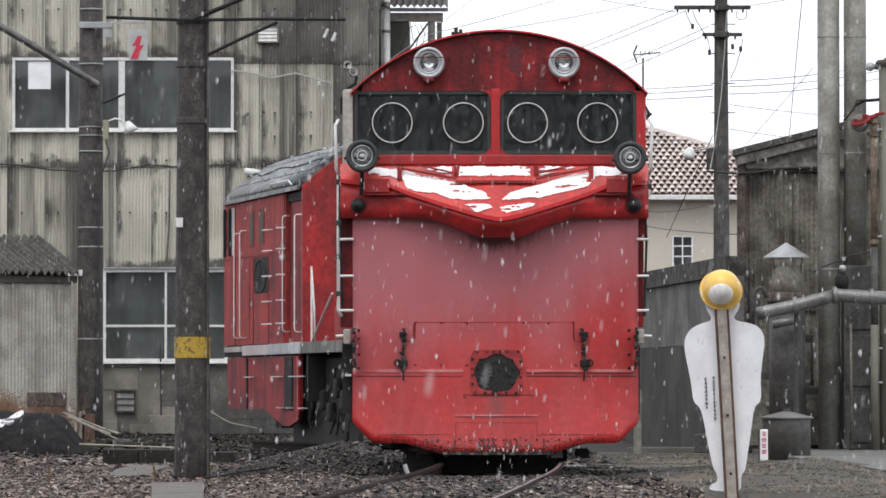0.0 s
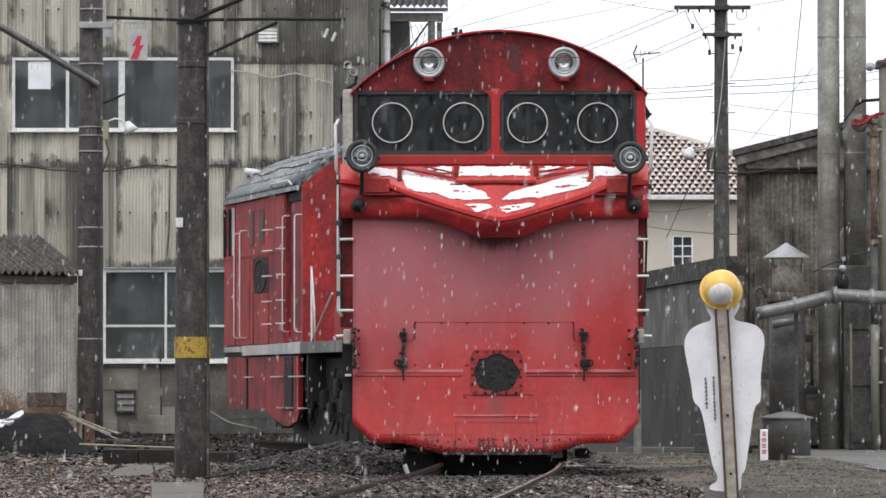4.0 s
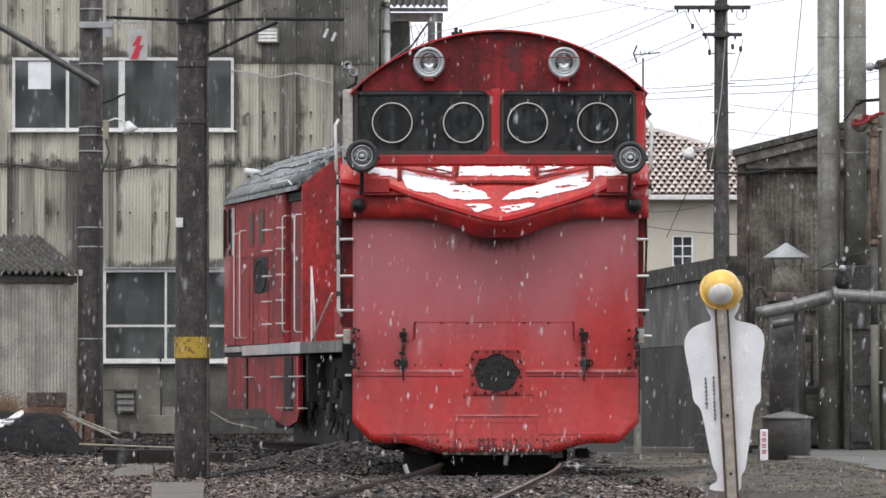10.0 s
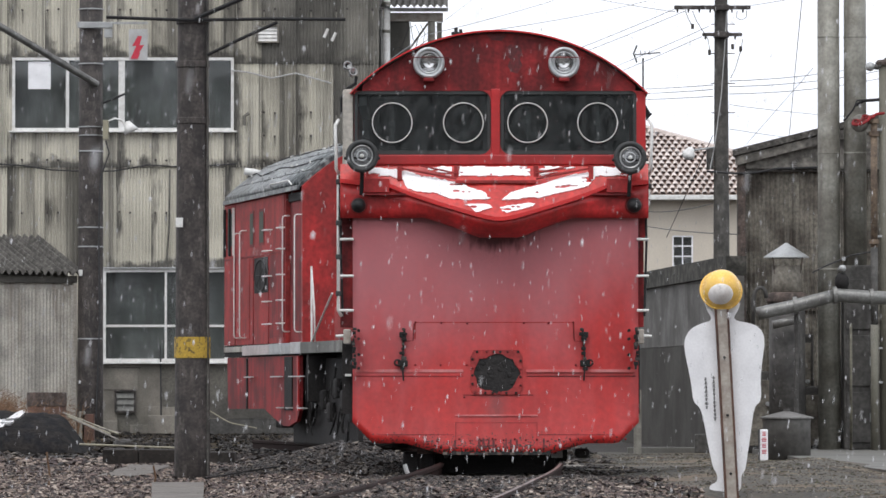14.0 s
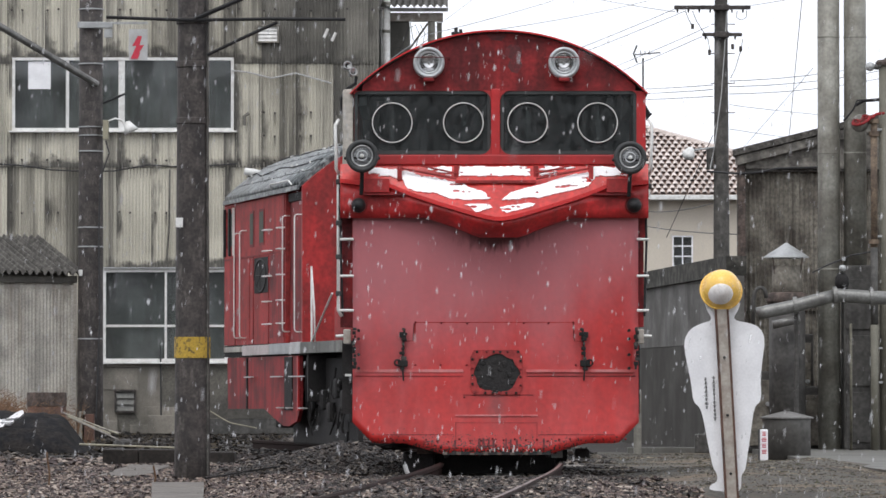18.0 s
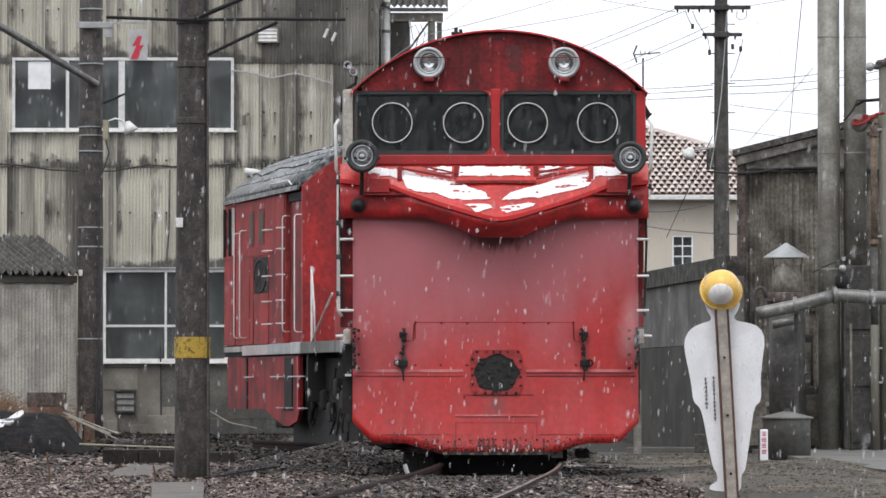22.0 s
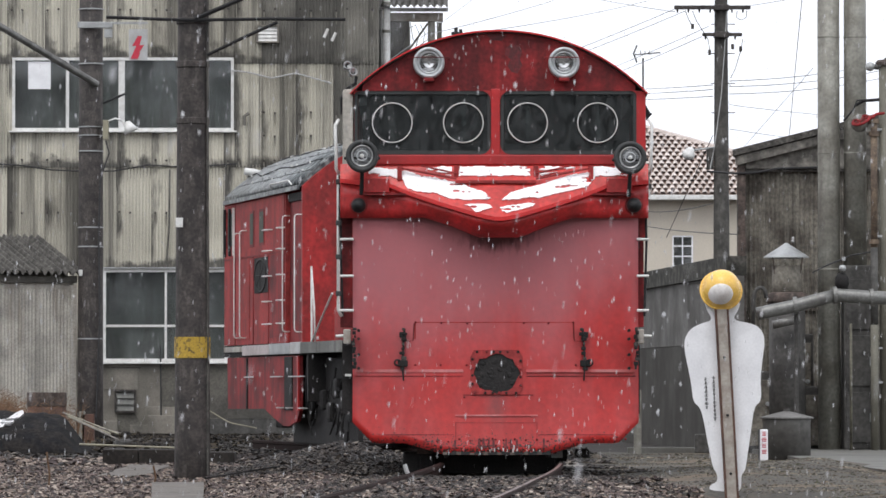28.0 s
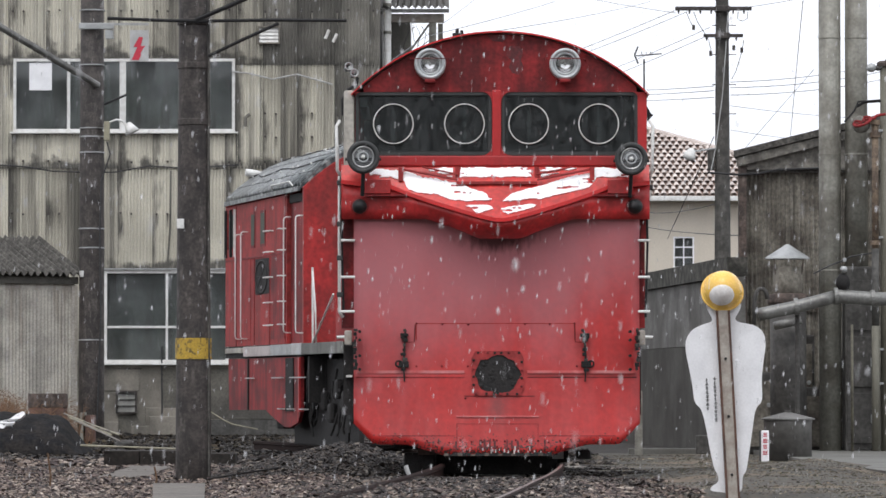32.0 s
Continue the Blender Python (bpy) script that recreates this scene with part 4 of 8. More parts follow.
# ---- the house, the long wall and the workshop on the other side ----
def make_house():
    y = 145.5
    house = thing("house", 7.5, y, 0, "cream stucco house with a hipped clay tile roof", "house")
    win = (7.382, 8.055, 4.795, 5.814)
    eave = 6.995
    part("wall", walls_with_holes(1.0, 12.8, 0, eave, y, y + 0.25, [win]), CREAM, house)
    for a, b, c, d in ((1.0, 1.25, y + 0.25, y + 12), (12.55, 12.8, y + 0.25, y + 12), (1.0, 12.8, y + 12, y + 12.25)):
        part("wall", box(a, b, c, d, 0, eave), CREAM, house)
    part("inner_wall", box(1.3, 12.5, y + 2.5, y + 2.6, 0, eave - 0.2), CREAM, house)
    window_unit(house, *win, y + 0.05, [((win[0] + win[1]) / 2, 0.02)], [win[2] + 0.35, win[2] + 0.68], BOARD, 0.05)
    part("gutter", box(0.4, 13.6, y - 0.75, y - 0.6, eave - 0.06, eave + 0.1, bevel=0.03), WHITE_PAINT, house, "white gutter")
    part("soffit", box(0.4, 13.6, y - 0.6, y + 0.0, eave - 0.02, eave + 0.06), WHITE_PAINT, house)
    # hipped roof: front slope, hip slope and back slope
    e0, e1, r0, r1 = (0.3, y - 0.7, eave + 0.1), (14.1, y - 0.7, eave + 0.1), (4.0, y + 6.3, 9.68), (6.6, y + 6.3, 9.68)
    b0, b1 = (0.3, y + 13.3, eave + 0.1), (14.1, y + 13.3, eave + 0.1)
    bm = bmesh.new()
    v = [bm.verts.new(p) for p in (e0, e1, r0, r1, b0, b1)]
    for f in ((0, 1, 3, 2), (1, 5, 3), (0, 2, 4), (4, 2, 3, 5), (0, 4, 5, 1)):
        bm.faces.new([v[i] for i in f])
    roof = part("roof", bm, TILE_BED, house, "brown clay tile roof")
    for p, q in ((r1, e1), (r0, e0), (r0, r1)):
        part("ridge_tiles", rod(p, q, 0.13, n=8), TILE, roof)
    # tiles on the front slope
    run, rise = 7.0, 9.68 - eave - 0.1
    ang = math.atan2(rise, run)
    arc = [(-0.098 * math.cos(i / 6 * math.pi), 0.062 * math.sin(i / 6 * math.pi)) for i in range(7)]
    tile = mesh_of("roof_tile", sheet([[(x, 0.0, z + 0.016) for x, z in arc], [(x * 0.62, 0.44, z * 0.7 - 0.015) for x, z in arc]], (0, 0, 0.016)), TILE)
    for i in range(17):
        f = i / 17
        for j in range(22):
            x = 6.15 + 0.225 * j + (0.11 if i % 2 else 0)
            if x > 14.1 - 7.5 * f - 0.1:
                continue
            o = piece("roof_tile", tile, roof, x - 7.5, run * f - 0.7, eave + 0.12 + rise * f)
            o.rotation_euler = (ang, 0, 0)


def make_long_wall():
    """A grey wall that runs back beside the line, with a darker lower half."""
    a, b = Vector((3.083, 73.4, 0)), Vector((4.108, 61.6, 0))
    d = b - a
    t = thing("yard_wall", b.x, b.y, 0, "damp grey concrete yard wall with a darker lower half", "wall", kind="structure")
    n = Vector((-d.y, d.x, 0)).normalized() * -0.2
    za, zb = 2.676, 2.673

    def slab(s0, s1, u0, u1, off, th):
        """A stretch of the wall between two fractions of its length and of its height."""
        bm = bmesh.new()
        p, q = a + d * s0, a + d * s1
        o = n.normalized() * off
        h0, h1 = za + (zb - za) * s0, za + (zb - za) * s1
        pts = [(p, h0 * u0), (q, h1 * u0), (q, h1 * u1), (p, h0 * u1)]
        f = [bm.verts.new(Vector((k.x, k.y, z)) + o) for k, z in pts]
        g = [bm.verts.new(Vector((k.x, k.y, z)) + o + n.normalized() * th) for k, z in pts]
        bm.faces.new(f)
        bm.faces.new(g[::-1])
        for i in range(4):
            j = (i + 1) % 4
            bm.faces.new((f[j], f[i], g[i], g[j]))
        return bm
    part("panel", slab(0.0, 1.0, 0.56, 0.90, 0.0, 0.18), YARD_GREY, t, "pale damp upper wall")
    part("panel", slab(0.0, 1.0, 0.0, 0.557, -0.02, 0.22), YARD_DARK, t, "dark wet lower wall")
    part("coping", slab(0, 1, 0.902, 1.0, -0.03, 0.28), MOSSY, t, "dark mossy coping")


def make_workshop():
    y = 62.0
    x0, x1 = 4.047, 12.0
    e0, slope = 4.121, 0.25
    shop = thing("corrugated_workshop", x0 + 2, y, 0, "dark rust-stained corrugated workshop with a sloping roof", "workshop")

    def roof_z(x):
        return e0 + (x - x0) * slope
    part("wall", prism([(x0, 0), (x1, 0), (x1, roof_z(x1) - 0.05), (x0, roof_z(x0) - 0.05)], y + 0.05, y + 0.2), DARK_WALL, shop)
    lean = Matrix(((1, 0.12, 0, -0.12 * y), (0, 1, 0, 0), (0, 0, 1, 0), (0, 0, 0, 1)))
    for a, b, c, d in ((x0 + 0.02, x0 + 0.15, y + 0.2, y + 12), (x0 + 0.02, x1, y + 12, y + 12.2)):
        bm = box(a, b, c, d, 0, e0 - 0.08)
        bm.transform(lean)
        part("wall", bm, DARK_WALL, shop)
    bm = prism([(x0 - 0.06, roof_z(x0 - 0.06) - 0.06), (x1, roof_z(x1) - 0.06), (x1, roof_z(x1) + 0.03), (x0 - 0.06, roof_z(x0 - 0.06) + 0.03)], y - 0.2, y + 12.3)
    bm.transform(lean)
    part("roof", bm, SHED_ROOF, shop)
    part("barge_board", prism([(x0 - 0.04, roof_z(x0) - 0.20), (x1, roof_z(x1) - 0.20), (x1, roof_z(x1) - 0.065), (x0 - 0.04, roof_z(x0) - 0.08)], y - 0.16, y - 0.10), WET_BOARD, shop, "dark wet barge board")
    part("gable_band", prism([(x0 + 0.11, 3.88), (x1, 3.88), (x1, roof_z(x1) - 0.19), (x0 + 0.11, roof_z(x0 + 0.11) - 0.19)], y - 0.085, y - 0.04), WET_BOARD, shop, "smooth grey gable panel")
    part("corner_post", box(x0 - 0.01, 4.147, y - 0.1, y + 0.04, 0, e0 - 0.2, bevel=0.01), POST_RUST, shop, "rusted corner post")
    for i, (c, d) in enumerate(((0.05, 1.95), (1.93, 3.827))):
        for k in range(9):
            piece("cladding_sheet", sheet_mesh(0.655, d - c, DARK_WALL), shop, 4.155 + 0.66 * k - x0 - 2, 0.02 - 0.007 * (k % 2) - 0.01 * i, c)
    part("ledge", box(4.155, x1, y - 0.06, y + 0.03, 3.842, 3.873), SHED_ROOF, shop)
    part("wall_cable", tube([(3.612, y - 0.12, 3.842), (4, y - 0.12, 3.811), (4.31, y - 0.12, 3.827), (4.581, y - 0.12, 3.881), (5.163, y - 0.12, 3.897)], 0.015), CABLE, shop)


make_ground()
make_track()
make_apron()
make_works()
make_landing()
make_shed()
make_house()
make_long_wall()
make_workshop()
# plain unseen wall added behind the viewer so the glass mirrors something dark
solo("wall_south", box(-70, 70, -31, -30, 0, 15), CONCRETE_GREY, "plain grey unseen wall added to darken reflections", "wall", kind="structure")

# ---- the snow plough vehicle ----
MX = 0.532          # middle of the plough
FY = 43.0           # its cab front


def arch(u, half=1.40, rise=0.60, top=4.248):
    """The height of the cab's arched roof edge."""
    r = (half * half + rise * rise) / (2 * rise)
    return top - r + math.sqrt(max(r * r - u * u, 0))


def lip(u):
    """How far the visor's lip stands forward, and how high it lies, across the front."""
    w = math.sqrt(u * u + 0.0081) - 0.03
    k = max(0.0, 1 - w / 1.02)
    return 0.10 + 0.42 * k, 2.80 - 0.36 * k ** 0.85 + 0.12 * max(0, abs(u) - 1.2)


def keel(u):
    """How low the visor's front hangs, flat in the middle."""
    w = abs(u)
    return 2.29 + 0.19 * min(1.0, max(0.0, (w - 0.22) / 0.48)) ** 0.8


def visor_y(u, z):
    f, zl = lip(u)
    return FY - f * min(1.0, max(0.0, (3.0 - z) / (3.0 - zl)))


def inside(x, z, poly):
    hit = False
    for (x0, z0), (x1, z1) in zip(poly, poly[1:] + poly[:1]):
        if (z0 > z) != (z1 > z) and x < (x1 - x0) * (z - z0) / (z1 - z0) + x0:
            hit = not hit
    return hit


def round_lamp(parent, name, x, y, z, r, shell, depth, shell_label, rim=0.84, inner=0.62, rim_mat=None, lens_mat=None):
    """A lamp: shell with a thick edge, a rim, a bowl reflector, a bulb and a glass lens."""
    s = part(name, lathe([(0.0, -depth), (r * 0.8, -depth), (r, -depth * 0.6), (r, 0.0), (r * 0.97, 0.022), (r * (0.5 + rim / 2), 0.03), (r * rim, 0.015), (r * rim, -0.03)], facing(x, y, z), 36), shell, parent, shell_label, True)
    part("rim", lathe([(r * rim, -0.02), (r * rim, 0.008), (r * (rim + inner) / 2, 0.014), (r * inner, 0.0), (r * inner, -0.03)], facing(x, y, z), 36), rim_mat or CHROME, s, "metal rim", True)
    deep = 0.027 if r < 0.153 else 0.036
    part("reflector", lathe([(r * inner * q, -0.014 - deep * (1 - q * q)) for q in (1.0, 0.93, 0.84, 0.72, 0.58, 0.4, 0.2, 0.0)], facing(x, y, z), 36), CHROME if r < 0.153 else LAMP_GREY, s, "", True)
    part("bulb", lathe([(0.0, -0.004), (0.008, -0.010), (0.009, -0.02), (0.006, -0.035), (0.0, -0.04)], facing(x, y, z), 12), DULL_CHROME, s, "", True)
    if r > 0.153:
        part("inner_ring", lathe([(r * 0.34, 0.0), (r * 0.34, 0.017), (r * 0.27, 0.019), (r * 0.25, 0.0)], facing(x, y, z), 24), LAMP_GREY, s, "", True)
        part("lamp_eye", lathe([(r * 0.13, 0.008), (r * 0.12, 0.02), (0.0, 0.024)], facing(x, y, z), 14), WHITE_PAINT, s, "", True)
    part("lens", lathe([(r * inner, -0.004), (r * inner * 0.7, 0.010), (0.0, 0.016)], facing(x, y, z), 36), lens_mat or LENS, s, "", True)
    return s


def plate_bow(u, t):
    """How far the front plate stands forward, by its place across and down: hollow, its foot pushed out a little."""
    return 0.03 - 0.08 * math.sin(t * math.pi * 0.8) + 0.13 * t ** 2.5 + 0.06 * t * math.cos(min(abs(u), 1.4) / 1.4 * math.pi / 2)


def make_plough():
    p = thing("snow_plough_vehicle", MX, FY + 1.5, 0.152, "red railway snow plough with a tall front plate, wet and weathered", "snow plough")
    # cab shell
    us = [-1.40 + 2.8 * i / 28 for i in range(29)]
    foot = 3.694
    part("cab_front", sheet([[(MX + u, FY, foot + 0.002 + (max(arch(u), foot + 0.004) - foot - 0.002) * k / 3) for u in us[1:-1]] for k in range(4)], (0, 0.06, 0)), RED_SOOT_SHADE, p, "soot-streaked dark red upper cab front")
    for a, b in ((MX - 1.40, MX - 1.385), (MX + 1.315, MX + 1.40)):
        part("front_corner", box(a, b, FY + 0.002, FY + 0.06, foot - 0.03, foot + 0.0015), RED_SOOT_SHADE, p)
    rim = [(MX + u * 1.012, arch(u) + 0.012) for u in us]
    part("roof_edge", sheet([[(x, FY - 0.07, z) for x, z in rim], [(x, FY + 0.02, z) for x, z in rim]], (0, 0, 0.014)), RED_TRIM, p, "bright red roof edge")
    part("roof", sheet([[(MX + u * 1.01, FY + 0.021, arch(u) + 0.004) for u in us], [(MX + u * 1.01, FY + 2.6, arch(u) + 0.004) for u in us]], (0, 0, 0.03)), ROOF_GREY, p)
    for s in (-1, 1):
        part("cab_side", box(MX + s * 1.37 - 0.03, MX + s * 1.37 + 0.03, FY + 0.06, FY + 2.6, 2.3, 3.65), RED_DARK, p)
    for s in (-1, 1):
        part("cant_rail", box(MX + s * 1.31 - 0.05, MX + s * 1.31 + 0.05, FY + 0.062, FY + 2.3, 3.56, 3.685), GREY_CABIN, p)
    part("cab_back", prism([(MX - 1.36, 2.3), (MX + 1.36, 2.3)] + [(MX + u * 0.975, arch(u * 0.975) + 0.01) for u in us[::-1]], FY + 2.3, FY + 2.36), GREY_CABIN, p)
    part("cab_floor", box(MX - 1.34, MX + 1.34, FY + 0.08, FY + 2.3, 2.2, 2.28), GREY_CABIN, p)
    part("control_desk", box(MX - 1.2, MX + 1.2, FY + 0.35, FY + 0.8, 2.28, 3.02, bevel=0.03), BLACK_PAINT, p)
    # window band: two black-rimmed windows in a red frame
    wins = ((-0.844, 0.452), (0.548, 1.844))
    zb, zt = 3.092, 3.694
    part("windscreen_post", box(0.457, 0.543, FY - 0.015, FY + 0.07, zb - 0.02, zt + 0.02, bevel=0.008), RED, p)
    part("corner_post", box(MX + 1.31, MX + 1.40, FY, FY + 0.08, 2.95, zt, bevel=0.01), RED, p)
    part("corner_post", box(MX - 1.49, MX - 1.385, FY + 0.01, FY + 0.16, 2.95, zt + 0.02, bevel=0.03), SHED_SHEET, p, "pale worn cab corner post")
    part("lower_rail", box(MX - 1.38, MX + 1.38, FY - 0.03, FY + 0.06, 2.99, zb - 0.005, bevel=0.012), RED_MID, p, "worn red rail below the windows")
    for (a, b), inner in zip(wins, (1, -1)):
        w = part("windscreen", walls_with_holes(a, b, zb, zt, FY + 0.005, FY + 0.05, [(a + 0.03, b - 0.03, zb + 0.035, zt - 0.03)]), FRAME_GREY, p, "black rubber-edged windscreen")
        g = part("pane", box(a + 0.03, b - 0.03, FY + 0.02, FY + 0.028, zb + 0.035, zt - 0.03), CAB_GLASS, w, "dark wet glass")
        g.visible_shadow = False
        # rounded corners
        for cx, side in ((b + 0.004, 1), (a - 0.004, -1)):
            rad = 0.10 if side == inner else 0.06
            for cz, k in ((zt + 0.004, -1), (zb - 0.004, 1)):
                fillet = [(cx, cz)] + [(cx - side * rad * (1 - math.sin(q * math.pi / 12)), cz + k * rad * (1 - math.cos(q * math.pi / 12))) for q in range(7)]
                part("corner_fillet", prism(fillet, FY - 0.012, FY + 0.01), RED_MID, w, "red rounded corner")
    for cx in (-0.484, 0.194, 0.806, 1.473):
        c = part("clear_view_screen", lathe([(0.194, -0.015), (0.194, 0.006), (0.189, 0.009), (0.184, 0.006), (0.184, -0.015)], facing(cx, FY + 0.012, 3.393), 40), WHITE_PAINT, p, "white ring of a spinning clear-view screen", True)
        part("hub", lathe([(0.03, -0.04), (0.03, 0.01), (0.0, 0.014)], facing(cx, FY + 0.05, 3.393), 14), FRAME_GREY, c)
        part("hub_bar", box(cx - 0.012, cx + 0.012, FY + 0.06, FY + 0.075, 3.393 - 0.185, 3.393 + 0.185), FRAME_GREY, c)
    # headlamps and their brackets
    for x in (-0.134, 1.151):
        round_lamp(p, "headlamp", x, FY - 0.10, 3.958, 0.150, LAMP_GREY, 0.14, "grey metal headlamp", 0.74, 0.58, LAMP_GREY, LENS_BRIGHT)
        part("lamp_bracket", box(x - 0.05, x + 0.05, FY - 0.16, FY + 0.0, 3.958 - 0.18, 3.958 - 0.145, bevel=0.01), RED_SOOT_SHADE, p)
        part("lamp_strap", tube([(x - 0.19, FY, 4.006), (x - 0.185, FY - 0.14, 4.006), (x, FY - 0.146, 4.006), (x + 0.185, FY - 0.14, 4.006), (x + 0.19, FY, 4.006)], 0.005), RED_SOOT_SHADE, p)
    for x, z in ((-0.765, 3.059), (1.77, 3.043)):
        s = round_lamp(p, "side_lamp", x, FY - 0.32, z, 0.156, FRAME_GREY, 0.16, "black hooded round lamp", 0.68, 0.55, DULL_CHROME, LENS)
        part("stalk", rod((x, FY - 0.28, z - 0.15), (x - 0.01, FY - 0.2, z - 0.36), 0.019, n=10), BLACK_PAINT, s)
        part("wing", rod((x - 0.17, FY - 0.3, z - 0.02), (x + 0.17, FY - 0.3, z - 0.02), 0.014), BLACK_PAINT, s)
    for x in (-0.802, 1.813):
        k = part("buffer_lamp", lathe([(0.0, -0.16), (0.07, -0.16), (0.07, -0.02), (0.062, 0.0), (0.05, 0.028), (0.03, 0.05), (0.0, 0.058)], facing(x, FY - 0.2, 2.599), 20), BLACK_PAINT, p, "small black domed lamp", True)
        part("collar", lathe([(0.088, -0.16), (0.088, -0.1), (0.07, -0.09)], facing(x, FY - 0.2, 2.599), 16), RED_DARK, k)
    wx, wz = 0.134, arch(0.134 - MX)
    whistle = part("whistle", rod((wx - 0.01, FY + 0.1, wz + 0.02), (wx - 0.01, FY + 0.1, wz + 0.10), 0.018), BLACK_PAINT, p, "small black whistle")
    part("valve", box(wx - 0.055, wx + 0.055, FY + 0.07, FY + 0.13, wz + 0.03, wz + 0.06, bevel=0.01), BLACK_PAINT, whistle)
    part("bell", rod((wx + 0.035, FY + 0.1, wz + 0.05), (wx + 0.035, FY + 0.1, wz + 0.085), 0.016), BLACK_PAINT, whistle)
    part("soot_mark", prism([(0.602, 4.108), (0.645, 4.14), (0.72, 4.13), (0.753, 4.076), (0.731, 4.001), (0.758, 3.936), (0.71, 3.861), (0.651, 3.877), (0.618, 3.931), (0.64, 4.001), (0.591, 4.044)], FY - 0.003, FY + 0.01), SOOT, p, "dark soot mark")
    part("soot_mark", prism([(0.409, 4.237), (0.538, 4.264), (0.602, 4.226), (0.559, 4.173), (0.462, 4.183)], FY - 0.003, FY + 0.01), SOOT, p, "dark soot mark")
    # round mirror lamp and its bent arm on the corner; small ear opposite
    m = part("horn", rod((-0.913, FY + 0.16, 3.948), (-0.855, FY + 0.16, 3.875), 0.030, n=14), STEEL, p, "pale grey twin horn on a bent arm", True)
    for q, (hx, hz) in enumerate(((-0.913, 3.948), (-0.859, 3.886))):
        part("bell", lathe([(0.0, -0.10), (0.022, -0.10), (0.03, -0.03), (0.038, 0.0), (0.042, 0.012), (0.036, 0.015), (0.024, 0.0), (0.014, -0.03)], Matrix.Translation((hx, FY + 0.13, hz)) @ Euler((radians(78), 0, radians(14))).to_matrix().to_4x4(), 20), STEEL, m, "", True)
        # black disc paints the shade inside the bell
        part("bell_throat", lathe([(0.022, -0.006), (0.0, -0.008)], Matrix.Translation((hx, FY + 0.13, hz)) @ Euler((radians(78), 0, radians(14))).to_matrix().to_4x4(), 16), BLACK, m)
    part("arm", tube([(-0.828, FY + 0.2, 3.85), (-0.839, FY + 0.2, 3.78), (-0.925, FY + 0.2, 3.726), (-0.973, FY + 0.2, 3.635), (-0.968, FY + 0.2, 3.484)], 0.016), BLACK_PAINT, m)
    part("mirror", prism([(1.93, 3.581), (1.978, 3.495), (2, 3.484), (1.941, 3.42)], FY + 0.1, FY + 0.14), BLACK_PAINT, p, "small dark mirror")
    # visor: a V-shaped hood that slopes down to a lip
    vs = [-1.51 + 2.93 * i / 40 for i in range(41)]
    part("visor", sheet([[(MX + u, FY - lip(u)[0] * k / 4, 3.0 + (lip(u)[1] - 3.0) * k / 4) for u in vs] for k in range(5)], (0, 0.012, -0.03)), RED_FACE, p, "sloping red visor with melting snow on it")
    part("visor_lip", sheet([[(MX + u, FY - lip(u)[0] - 0.035, lip(u)[1] + 0.016) for u in vs], [(MX + u, FY - lip(u)[0] - 0.035, lip(u)[1] - 0.022) for u in vs]], (0, 0.05, 0)), RED_TRIM, p, "bright red lip")
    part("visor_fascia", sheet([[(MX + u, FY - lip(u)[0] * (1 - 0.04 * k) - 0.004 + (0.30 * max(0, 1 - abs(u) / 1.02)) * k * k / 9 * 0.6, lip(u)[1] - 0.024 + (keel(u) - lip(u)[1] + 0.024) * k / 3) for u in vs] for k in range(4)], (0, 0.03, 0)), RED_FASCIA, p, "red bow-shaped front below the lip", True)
    part("visor_underside", sheet([[(MX + u, FY - lip(u)[0] * 0.6 + 0.25 * max(0, 1 - abs(u) / 1.02) + 0.03, keel(u) + 0.004) for u in vs], [(MX + u, FY + 0.10, keel(u) + 0.05) for u in vs]], (0, 0, 0.02)), RED_SOOT_SHADE, p)
    for x in (-0.412, 1.406, 0.128, 0.882):
        part("visor_rib", box(x - 0.022, x + 0.022, FY - 0.11, FY - 0.028, 2.839, 2.978, bevel=0.005), RED_DARK, p)
    part("visor_rib", box(0.117, 0.883, visor_y(0.3, 2.82) - 0.05, visor_y(0.3, 2.82) + 0.02, 2.807, 2.834), RED_DARK, p)
    for s in (-1, 1):
        a, b, c = (0.128, -0.406, -0.209) if s < 0 else (0.882, 1.406, 1.219)
        part("visor_brace", rod((a, visor_y(a - MX, 2.83) - 0.045, 2.85), (b, visor_y(b - MX, 2.93) - 0.045, 2.957), 0.011), RED_DARK, p)
        part("visor_brace", rod((a, visor_y(a - MX, 2.9) - 0.045, 2.903), (c, visor_y(c - MX, 2.95) - 0.045, 2.978), 0.008), RED_DARK, p)
        part("seam_strip", box(MX + (-1.28 if s < 0 else 0.84), MX + (-0.86 if s < 0 else 1.28), FY - 0.20, FY - 0.09, 2.694, 2.71), RED_SOOT_SHADE, p)
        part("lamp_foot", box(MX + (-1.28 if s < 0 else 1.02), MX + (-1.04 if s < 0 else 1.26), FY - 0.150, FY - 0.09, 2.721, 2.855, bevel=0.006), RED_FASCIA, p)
    # front plate, hollow towards the front
    def plate(u, t):
        zb_ = 0.232 + min(0.11, 0.28 * max(0.0, abs(u) - 0.48)) + max(0.0, abs(u) - 1.19) * 1.0
        z = 2.56 + (zb_ - 2.56) * t
        tt = (2.56 - z) / 2.3
        return (MX - 0.032 + u * 0.978, FY - plate_bow(u, tt), z)
    cols = [-1.39, -1.3, -1.2] + [-1.14 + 2.28 * i / 28 for i in range(29)] + [1.2, 1.3, 1.39]
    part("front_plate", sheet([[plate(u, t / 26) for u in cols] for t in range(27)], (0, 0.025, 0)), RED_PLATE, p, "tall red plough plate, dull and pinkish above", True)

    def on_plate(x, z):
        """The plate's face in front of a place."""
        u = (x - MX + 0.032) / 0.978
        tt = (2.56 - z) / 2.3
        return FY - plate_bow(u, tt)

